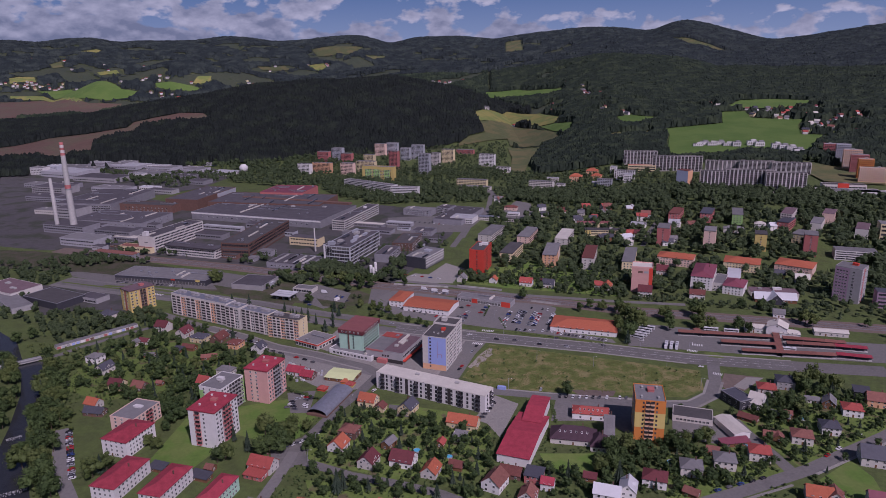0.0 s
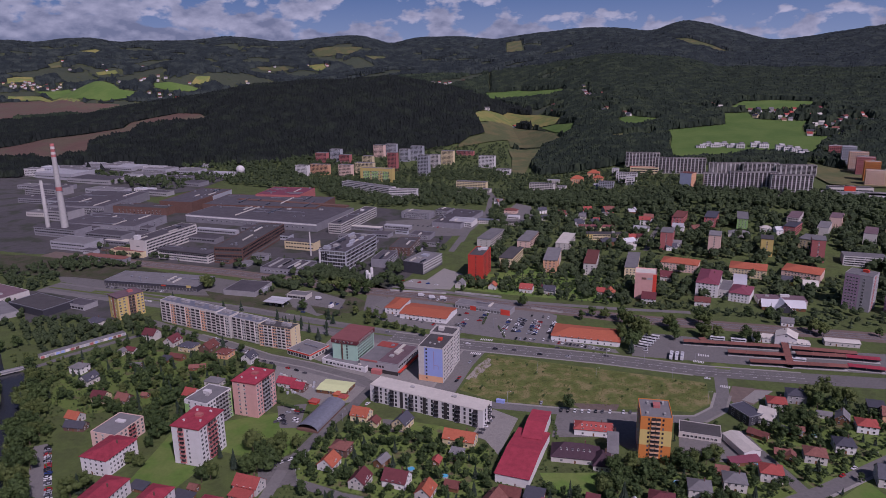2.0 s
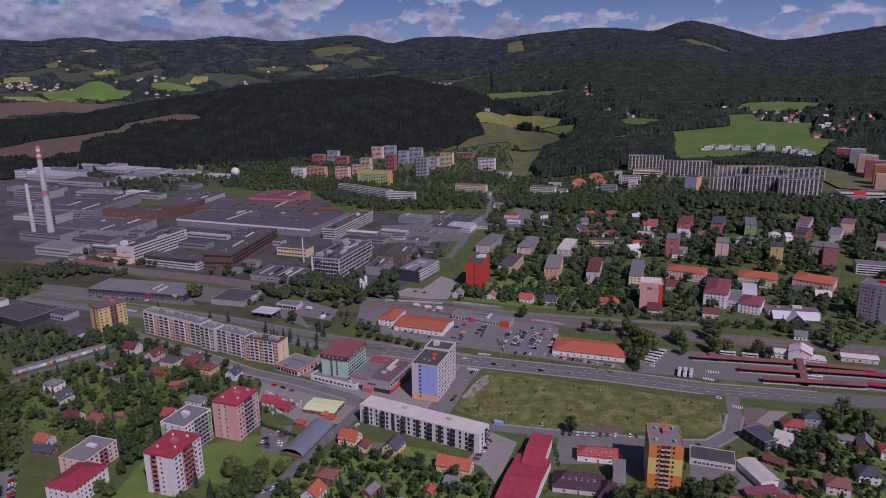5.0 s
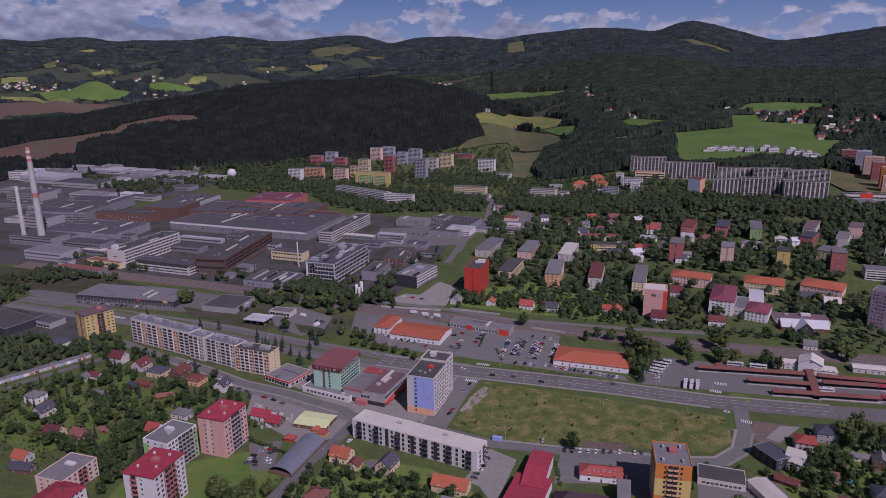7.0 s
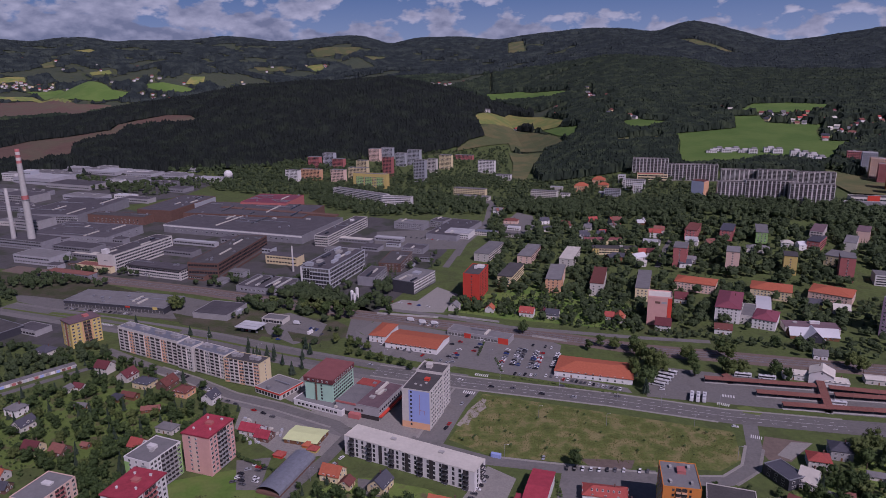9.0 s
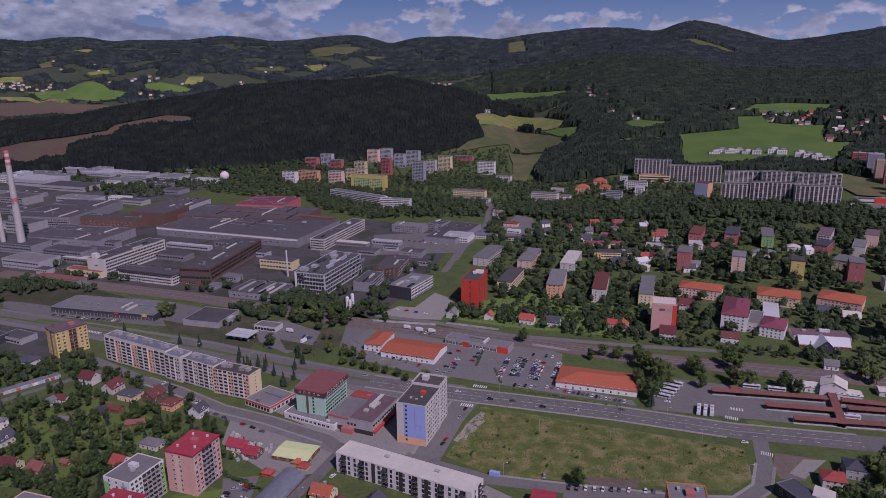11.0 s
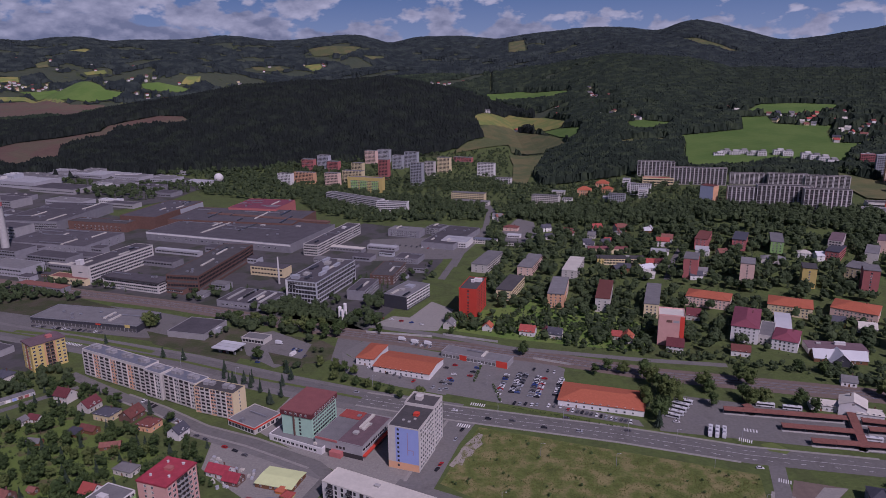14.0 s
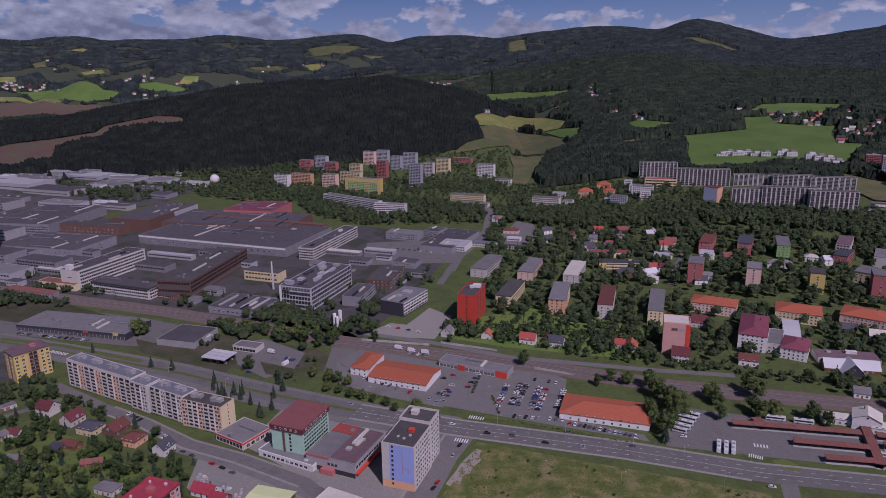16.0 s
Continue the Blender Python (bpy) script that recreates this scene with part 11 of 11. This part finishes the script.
street_lamp(37.1, 597.8)
street_lamp(74.7, 584.6)
street_lamp(-149.7, 615.6)
street_lamp(-198.1, 635.4)
street_lamp(-75.5, 436.0)
street_lamp(-90.5, 385.5)
street_lamp(-92.4, 366.8)
goods(-130.6, 503.7, 0)
goods(-124.8, 496.0, 1)
goods(-119.2, 488.5, 2)
goods(-113.8, 481.2, 3)
goods(-123.8, 485.0, 4)
goods(-118.0, 479.2, 5)
goods(-129.9, 493.9, 6)
goods(-113.5, 495.7, 7)
goods(-106.2, 488.2, 8)
fence(76.6, 644.3, 104.4, 631.8)
fence(-61.5, 703.8, -3.9, 691.2)
fence(5.4, 695.7, 51.2, 678.0)
crossing(24.3, 571.9, 34.6, 568.7, 7)
crossing(14.5, 543.8, 23.2, 540.9, 6)
crossing(188.2, 522.1, 195.5, 518.3, 7)
crossing(-316.5, 689.1, -298.7, 681.8, 8)
crossing(192.5, 478.8, 198.9, 475.6, 6)
crossing(196.0, 533.3, 204.4, 530.6, 5)
lane_marks([(-51.9, 581.1), (14.6, 558.6), (116.1, 529.4), (187.6, 504.0), (258.5, 488.4)], -4.6)
lane_marks([(-51.9, 581.1), (14.6, 558.6), (116.1, 529.4), (187.6, 504.0), (258.5, 488.4)], 4.6)
lane_marks([(-51.9, 581.1), (14.6, 558.6), (116.1, 529.4), (187.6, 504.0), (258.5, 488.4)], 0.0, solid=True)
kerb([(-51.9, 581.1), (14.6, 558.6), (116.1, 529.4), (187.6, 504.0), (258.5, 488.4)], 9.8)
kerb([(-51.9, 581.1), (14.6, 558.6), (116.1, 529.4), (182.4, 506.0)], -9.8)
rails([(-458.2, 851.5), (-252.2, 778.4), (-80.5, 703.2), (-3.7, 676.3), (79.4, 649.3), (163.6, 614.4), (303.4, 577.3), (405.1, 550.4)])
weir(-292.4, 399.9, -286.1, 405.2)
weir(-260.2, 340.8, -248.8, 347.4)
van(-29.3, 685.0, -20)
van(-18.4, 679.0, -20)
van(-7.3, 675.3, -20)
van(-132.3, 680.2, -20)
container(31.4, 458.6, -20, WALL['blue'], 'blue ribbed steel container beside the plot')
container(-116.0, 658.0, 60, WALL['white'], 'white site container on the car park')
kerb([(189.1, 465.6), (177.6, 443.8), (159.9, 431.1), (134.9, 432.0), (93.8, 440.0), (59.3, 447.1), (27.8, 454.3)], -5.0)
kerb([(189.1, 465.6), (177.6, 443.8), (159.9, 431.1)], 5.0)
kerb([(-71.0, 500.0), (-114.3, 525.1), (-150.9, 541.7), (-188.6, 568.1), (-221.9, 587.5)], 5.0)
kerb([(-71.0, 500.0), (-114.3, 525.1), (-150.9, 541.7), (-188.6, 568.1), (-221.9, 587.5)], -5.0)
kerb([(346.7, 433.7), (265.5, 386.3), (198.5, 351.1)], 5.2)
kerb([(180.9, 341.6), (157.9, 332.7), (125.2, 320.1)], 5.2)
kerb([(13.9, 546.8), (-1.4, 507.6), (-10.6, 479.6)], -6.2)

# hedges
hedge([(187.6, 386.4), (198.8, 353.1), (200.5, 353.7), (189.3, 387.0)], 70, (1.6, 2.6))
hedge([(-126.8, 462.6), (-96.0, 442.5), (-95.0, 444.0), (-125.8, 464.1)], 60, (2.2, 3.6))
hedge([(195.9, 340.6), (208.3, 323.6), (209.8, 324.7), (197.3, 341.7)], 50, (1.4, 2.2))
hedge([(62.5, 435.3), (62.0, 408.3), (63.8, 408.2), (64.3, 435.2)], 30, (1.6, 2.6))
hedge([(53.0, 431.7), (46.3, 401.8), (48.1, 401.4), (54.8, 431.3)], 30, (1.6, 2.6))
hedge([(-68.3, 435.0), (-43.6, 414.7), (-42.4, 416.1), (-67.1, 436.4)], 30, (1.2, 2))
hedge([(119.3, 346.1), (119.0, 326.6), (120.8, 326.6), (121.1, 346.1)], 26, (1.4, 2.2))
hedge([(-197.7, 364.8), (-225.7, 354.2), (-225.1, 352.5), (-197.0, 363.1)], 30, (1, 2))
hedge([(49.6, 565.2), (123.1, 535.9), (123.8, 537.6), (50.3, 566.9)], 90, (0.8, 1.5))
hedge([(40.5, 601.8), (44.1, 573.5), (45.9, 573.8), (42.2, 602.0)], 30, (1, 2.4))
hedge([(28.3, 602.0), (36.0, 633.5), (34.2, 633.9), (26.6, 602.5)], 30, (1, 2.6))
hedge([(-68.0, 612.6), (-30.2, 596.2), (-29.5, 597.8), (-67.3, 614.3)], 40, (1, 2.2))
hedge([(-233.9, 562.5), (-145.1, 496.7), (-144.0, 498.2), (-232.8, 564.0)], 40, (1.2, 2.4))

# ---- small sheds and tanks of the works ----
b = block('works_shed', 'low pale shed in the factory yard', -450.3, 868.2, -18, 16.7, 10.5, 5.8, 'slabgrey', 'works', category='shed', rim=0.25)
ribbons(b, 16.7, 10.5, "F", 1, 3.5, 3, 1.4)
b = block('works_shed', 'low brown brick shed in the factory yard', -433.3, 881.3, -18, 18.9, 7.5, 3.4, 'brick', 'works', category='shed', rim=0.25)
ribbons(b, 18.9, 7.5, "F", 1, 2.0, 3, 0.42)
b = block('works_shed', 'low pale shed in the factory yard', -387.4, 852.5, -20, 14.6, 7.5, 5.0, 'slabgrey', 'dark', category='shed', rim=0.25)
ribbons(b, 14.6, 7.5, "F", 1, 3.0, 3, 1.2)
b = block('works_shed', 'low sheet-metal shed in the factory yard', -368.3, 874.7, -20, 18.2, 8.4, 3.8, 'steel', 'dark', category='shed', rim=0.25)
ribbons(b, 18.2, 8.4, "F", 1, 2.3, 3, 0.9)
b = block('works_shed', 'low grey shed in the factory yard', -326.2, 835.5, -20, 9.9, 9.7, 3.6, 'works', 'works', category='shed', rim=0.25)
ribbons(b, 9.9, 9.7, "F", 1, 2.2, 3, 0.9)
b = block('works_shed', 'low brown brick shed in the factory yard', -305.7, 849.3, -18, 18.8, 11.8, 3.7, 'brick', 'grey', category='shed', rim=0.25)
ribbons(b, 18.8, 11.8, "F", 1, 2.2, 3, 0.9)
b = block('works_shed', 'low brown brick shed in the factory yard', -267.7, 819.3, -22, 21.5, 9.2, 5.4, 'brick', 'dark', category='shed', rim=0.25)
ribbons(b, 21.5, 9.2, "F", 1, 3.2, 3, 1.4)
b = block('works_shed', 'low grey shed in the factory yard', -237.7, 806.4, -18, 10.8, 11.8, 4.5, 'works', 'grey', category='shed', rim=0.25)
ribbons(b, 10.8, 11.8, "F", 1, 2.7, 3, 1.1)
b = block('works_shed', 'low grey shed in the factory yard', -200.3, 784.2, -22, 10.3, 6.9, 3.4, 'works', 'works', category='shed', rim=0.25)
ribbons(b, 10.3, 6.9, "F", 1, 2.0, 3, 0.42)
b = block('works_shed', 'low grey shed in the factory yard', -175.1, 771.1, -22, 17.5, 8.0, 4.2, 'works', 'works', category='shed', rim=0.25)
ribbons(b, 17.5, 8.0, "F", 1, 2.5, 3, 1.1)
b = block('works_shed', 'low grey shed in the factory yard', -474.7, 943.4, -20, 12.4, 8.9, 5.5, 'works', 'grey', category='shed', rim=0.25)
ribbons(b, 12.4, 8.9, "F", 1, 3.3, 3, 1.4)
b = block('works_shed', 'low pale shed in the factory yard', -410.8, 922.5, -18, 21.3, 8.1, 4.5, 'slabgrey', 'works', category='shed', rim=0.25)
ribbons(b, 21.3, 8.1, "F", 1, 2.7, 3, 1.1)
b = block('works_shed', 'low brown brick shed in the factory yard', -268.9, 870.7, -20, 13.3, 11.0, 4.7, 'brick', 'dark', category='shed', rim=0.25)
ribbons(b, 13.3, 11.0, "F", 1, 2.8, 3, 1.2)
b = block('works_shed', 'low grey shed in the factory yard', -226.1, 831.7, -22, 18.6, 11.6, 6.3, 'works', 'grey', category='shed', rim=0.25)
ribbons(b, 18.6, 11.6, "F", 1, 3.8, 3, 1.6)
b = block('works_shed', 'low grey shed in the factory yard', -165.2, 795.6, -20, 11.5, 8.8, 5.1, 'works', 'grey', category='shed', rim=0.25)
ribbons(b, 11.5, 8.8, "F", 1, 3.1, 3, 1.3)
b = block('works_shed', 'low pale shed in the factory yard', -525.1, 994.9, -20, 14.1, 11.9, 3.9, 'slabgrey', 'grey', category='shed', rim=0.25)
ribbons(b, 14.1, 11.9, "F", 1, 2.3, 3, 1.0)
b = block('works_shed', 'low grey shed in the factory yard', -138.9, 928.8, -18, 12.8, 11.5, 5.0, 'works', 'grey', category='shed', rim=0.25)
ribbons(b, 12.8, 11.5, "F", 1, 3.0, 3, 1.2)
b = block('works_shed', 'low grey shed in the factory yard', -96.6, 904.8, -20, 10.5, 6.5, 3.7, 'works', 'works', category='shed', rim=0.25)
ribbons(b, 10.5, 6.5, "F", 1, 2.2, 3, 0.9)
b = block('works_shed', 'low sheet-metal shed in the factory yard', -62.0, 948.8, -20, 18.1, 6.5, 5.2, 'steel', 'works', category='shed', rim=0.25)
ribbons(b, 18.1, 6.5, "F", 1, 3.1, 3, 1.3)
b = block('works_shed', 'low sheet-metal shed in the factory yard', -152.2, 866.0, -20, 18.4, 8.1, 4.0, 'steel', 'dark', category='shed', rim=0.25)
ribbons(b, 18.4, 8.1, "F", 1, 2.4, 3, 1.0)
b = block('works_shed', 'low grey shed in the factory yard', -106.7, 845.2, -20, 21.7, 9.8, 5.8, 'works', 'dark', category='shed', rim=0.25)
ribbons(b, 21.7, 9.8, "F", 1, 3.5, 3, 1.4)
b = block('works_shed', 'low sheet-metal shed in the factory yard', -43.0, 861.7, -20, 21.7, 9.4, 3.6, 'steel', 'works', category='shed', rim=0.25)
ribbons(b, 21.7, 9.4, "F", 1, 2.2, 3, 0.9)
b = block('works_shed', 'low grey shed in the factory yard', -19.5, 880.6, -18, 14.1, 6.9, 6.0, 'works', 'dark', category='shed', rim=0.25)
ribbons(b, 14.1, 6.9, "F", 1, 3.6, 3, 1.5)
wood([(-501.5, 921.9), (-163.6, 812.1), (-7.6, 901.0), (-0.9, 860.0), (-110.0, 763.0), (-148.9, 749.9), (-475.1, 879.0)], 110, (6, 11), 0.35, "dark trees among the works sheds")
wood([(-447.4, 797.8), (-263.0, 739.9), (-168.6, 710.8), (-96.0, 682.5), (-74.6, 662.1), (-89.8, 647.0), (-171.2, 687.0), (-396.7, 751.2)], 90, (5, 10), 0.2, "dark trees between road and railway")
wood([(358.8, 710.0), (475.2, 723.1), (392.3, 589.9), (353.5, 583.1), (272.3, 595.3)], 170, (5, 11), 0.1, "garden trees beside the grey tower")
wood([(-475.4, 831.7), (-398.9, 873.4), (-358.1, 798.4), (-397.2, 757.0), (-432.1, 767.2)], 70, (6, 11), 0.1, "dense dark trees beside the railway")

wood([(-668.5, 1620.8), (-594.2, 1697.0), (-411.1, 1757.5), (-306.5, 1782.9), (-171.0, 1812.3), (-175.7, 1591.9), (-276.2, 1469.5), (-350.8, 1448.4), (-475.1, 1522.8), (-584.1, 1562.2)], 900, (9, 16), 0.25, 'trees at the foot of the hill')
wood([(-175.7, 1591.9), (-113.6, 1789.0), (25.1, 1792.3), (168.6, 1840.0), (129.2, 1364.5), (-24.1, 1374.8), (-113.8, 1432.1)], 642, (6, 11), 0.2, 'trees round the estate')
wood([(426.5, 1359.2), (506.1, 1377.3), (589.7, 1375.4), (684.1, 1334.0), (735.0, 1372.3), (801.8, 1344.1), (770.4, 1277.9), (703.7, 1276.8), (669.7, 1305.6), (494.8, 1346.4)], 500, (9, 15), 0.3, 'trees behind the flats')

# ---- new houses below the meadow, far villages ----
for k, (px, py, w, h) in enumerate([(534, 1466, 24, 7), (551, 1476, 22, 9), (563, 1464, 24, 9), (581, 1469, 22, 9), (592, 1453, 24, 8), (606, 1444, 20, 12), (638, 1445, 24, 12), (649, 1433, 22, 12), (669, 1404, 22, 14), (679, 1392, 22, 13), (687, 1377, 22, 13), (688, 1350, 22, 14)]):
    b = block("apartment_block", "new white terrace house below the meadow" if h < 11 else "new white flats with a grey top floor below the meadow", px, py, -14, w * 0.8, 12, h * 0.9, "white", "grey", category="apartment building", group="new houses", rim=0.3,
              boxes=[(w * 0.1, 0, w * 0.4, 8, 2.4, "grey" if k % 2 else "white")])
    ribbons(b, w * 0.8, 12, "F", 2 if h < 11 else 3, 2.2, 3.1, 1.6, 1.2, 4.0, WALL["white"], 0.8)
_g = np.random.default_rng(11)
for cx, cy, n, sx, sy in [(-1784, 3209, 46, 123, 38), (-1869, 3189, 20, 53, 20), (-1232, 3023, 14, 134, 18), (-1108, 2922, 8, 83, 12), (-824, 3138, 8, 29, 17), (-199, 2262, 4, 36, 44), (43, 2864, 8, 43, 17), (135, 2214, 16, 63, 46), (349, 2219, 8, 17, 41), (467, 2220, 26, 27, 152), (467, 1908, 12, 40, 61), (661, 1880, 8, 52, 23), (827, 1747, 60, 62, 55), (849, 1542, 26, 39, 34), (950, 1647, 14, 25, 41), (-654, 3860, 8, 119, 70), (-1726, 3571, 10, 122, 109), (-890, 3722, 8, 52, 40), (466, 1740, 6, 25, 36)]:
    for i in range(round(n * 0.8)):
        px, py = cx + _g.normal() * sx * 0.8, cy + _g.normal() * sy * 0.9
        if not free(np.array([px]), np.array([py]), 9)[0]:
            continue
        bm = bmesh.new()
        w, l, h = _g.uniform(9, 15), _g.uniform(8, 11), _g.uniform(4, 6.5)
        box(bm, -w / 2, w / 2, -l / 2, l / 2, -2, h)
        c = root("cottage", px, py, _g.uniform(-60, 60), "small far cottage with a pitched roof", "house", "village houses", (w / 2, l / 2))
        part("wall", bm, WALL[("white", "offwhite", "cream", "white", "offwhite")[i % 5]], c)
        part("roof", roof_mesh(w, l, h, 3.4, "gable", 0.5), ROOF[("brown", "rust", "slate", "maroon", "grey", "red", "pale")[i % 7]], c)

# ---- woods on the hills ----
rest_of_groves()
# cloud shadow over the hill is put into this spruce colour
SPRUCE_WOOD = surface("cloud_shaded_spruce_canopy", (0.0085, 0.0125, 0.0105), size=35, spread=0.5, second=(0.013, 0.019, 0.012), share=0.56, bump=0.0)
MIXED_WOOD = surface("mixed_wood_canopy", (0.017, 0.028, 0.016), size=30, spread=0.55, second=(0.03, 0.043, 0.021), share=0.55, bump=0.0)
# distance haze is mixed into this canopy colour as a blue tint
FAR_WOOD = surface("haze_tinted_wood_canopy", (0.017, 0.025, 0.025), size=45, spread=0.6, second=(0.03, 0.04, 0.034), share=0.55, bump=0.0)


def canopy(name, az0, az1, r0, r1, step, deep, tall, keep, mat, label, low=0.72):
    """A closed roof of treetops over all that keep() allows: pointed crowns with gaps between, down to the ground at its edges."""
    g = np.random.default_rng(int(r0 + r1 + az1 * 7))
    A, D = np.meshgrid(np.arange(az0, az1, step), np.arange(r0, r1, deep))
    odd = np.add.outer(np.arange(A.shape[0]), np.arange(A.shape[1])) % 2
    A = A + g.uniform(-0.45, 0.45, A.shape) * step
    D = D + g.uniform(-0.45, 0.45, A.shape) * deep
    X, Y = D * np.sin(np.radians(A)), 80 + D * np.cos(np.radians(A))
    ok = keep(X, Y, D, A) & free(X.ravel(), Y.ravel(), 4).reshape(X.shape)
    cell = ok[:-1, :-1] & ok[1:, :-1] & ok[:-1, 1:] & ok[1:, 1:]
    full = np.zeros(ok.shape, int)
    for i in (0, 1):
        for j in (0, 1):
            full[i:i + cell.shape[0], j:j + cell.shape[1]] += cell
    H = tall * (1 + 0.16 * waves(X, Y, 55) + 0.12 * waves(X, Y, 21)) * np.where(odd == 1, g.uniform(low, low + 0.15, A.shape), g.uniform(0.85, 1.15, A.shape))
    Z = height(X, Y) + np.where(full == 4, H, np.where(full > 0, H * 0.25 - 1, -1))
    ids = np.arange(A.size).reshape(A.shape)
    q = np.stack([ids[:-1, :-1], ids[:-1, 1:], ids[1:, 1:], ids[1:, :-1]], -1)
    T1, T2 = np.where(odd[:-1, :-1, None] == 1, q[..., [0, 2, 1]], q[..., [0, 3, 1]]), np.where(odd[:-1, :-1, None] == 1, q[..., [0, 3, 2]], q[..., [1, 3, 2]])
    T = np.concatenate([T1[cell], T2[cell]])
    used, T = np.unique(T, return_inverse=True)
    V = np.stack([X, Y, Z], -1).reshape(-1, 3)[used]
    return tagged(new(name, mesh_np(name, V, T.reshape(-1, 3), mat)), label, "forest", kind="stuff")


def on_hill(x, y, r, az):
    edge = np.interp(az, (-36, -27, -23, -14, -3, 2, 5), (1640, 1640, 1590, 1590, 1680, 1740, 1800)) + 25 * waves(x, y, 60)
    return (r > edge) & (az < 7.5) & (r < np.interp(az, (-27, -18, 0, 7), (2560, 2700, 2750, 2300)))


def on_slopes(x, y, r, az):
    near = np.interp(az, (4, 6, 8, 9, 36), (2500, 1650, 1330, 1340, 1345))
    return ~on_hill(x, y, r, az) & (r > near) & (thicket(x, y) | ((r < 1900) & (az > 5)))


canopy("forest", -36.0, 7.6, 1600, 2760, 0.12, 6.0, 19, on_hill, SPRUCE_WOOD, "dense spruce forest covering the hill, darkened as under cloud")
canopy("forest", 4.0, 36.0, 1320, 2900, 0.155, 8.0, 15, on_slopes, MIXED_WOOD, "mixed woods behind the meadows", 0.79)
canopy("forest", -36.0, 4.0, 2500, 2900, 0.13, 7.0, 15, on_slopes, MIXED_WOOD, "patchy woods in the valley")
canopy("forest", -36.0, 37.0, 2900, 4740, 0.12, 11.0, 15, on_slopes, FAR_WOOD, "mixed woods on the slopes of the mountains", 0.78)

# rough grass, bushes on the empty plot and along the gardens
def shrubs(pts, n, hs, mat, label, name="bushes", models=BUSHES):
    X, Y, g = scatter(pts, n, n + 5, 0.5) if name != "weeds" else (None, None, None)
    if X is None:
        g = np.random.default_rng(n)
        lo, hi = np.min(pts, 0), np.max(pts, 0)
        X, Y = g.uniform(lo[0], hi[0], n * 4), g.uniform(lo[1], hi[1], n * 4)
        k = inside(X, Y, pts) & (waves(X, Y, 9) + 0.5 * waves(X, Y, 3) > -0.45)
        X, Y = X[k], Y[k]
    X, Y = X[:n], Y[:n]
    joined(name, X, Y, g.uniform(*hs, len(X)), g.integers(0, len(models), len(X)), models, mat, label, "bushes")
WEED = leafy("weed_tufts", (0.08, 0.095, 0.025), (0.15, 0.15, 0.045), 30.0)
PLOT = [(28.1, 537.8), (182.6, 482.1), (173.6, 452.6), (127.7, 448.1), (72.5, 454.4), (28.4, 461.4), (5.2, 479.0)]
shrubs(PLOT, 3400, (0.3, 0.9), WEED, 'tall weeds and grass tufts on the empty plot', 'weeds', TUFTS)
shrubs(PLOT, 60, (1.2, 3.0), LEAF[0], 'young bushes on the empty plot', 'weeds')
shrubs([(-312.3, 554.1), (-166.4, 514.0), (-184.8, 423.9), (-270.1, 426.8), (-316.5, 498.9)], 700, (0.8, 3.0), LEAF[0], 'garden shrubs and hedges', 'bushes')
shrubs([(-104.1, 421.2), (23.5, 402.3), (134.8, 385.1), (186.7, 347.0), (175.9, 325.1), (-106.5, 332.9)], 1300, (0.8, 3.0), LEAF[0], 'garden shrubs and hedges', 'bushes')
shrubs([(187.4, 427.0), (257.9, 458.5), (298.6, 439.5), (270.5, 394.4), (195.9, 352.4)], 420, (0.8, 2.8), LEAF[0], 'garden shrubs and hedges', 'bushes')
shrubs([(-4.9, 745.0), (184.4, 712.2), (170.8, 649.8), (0.5, 711.7)], 420, (0.8, 3.0), LEAF[0], 'garden shrubs and hedges', 'bushes')
shrubs([(64.8, 1050.7), (500.1, 901.7), (335.9, 630.2), (172.3, 654.9), (52.1, 757.4)], 900, (1.0, 3.5), WOODS, 'shrubs between the flats', 'bushes')
shrubs([(-379.0, 569.3), (-311.3, 542.1), (-254.7, 411.3), (-223.0, 336.2), (-242.0, 336.7), (-289.7, 427.4), (-321.0, 499.0)], 320, (1.5, 5.0), LEAF[1], 'river bank bushes', 'bushes')
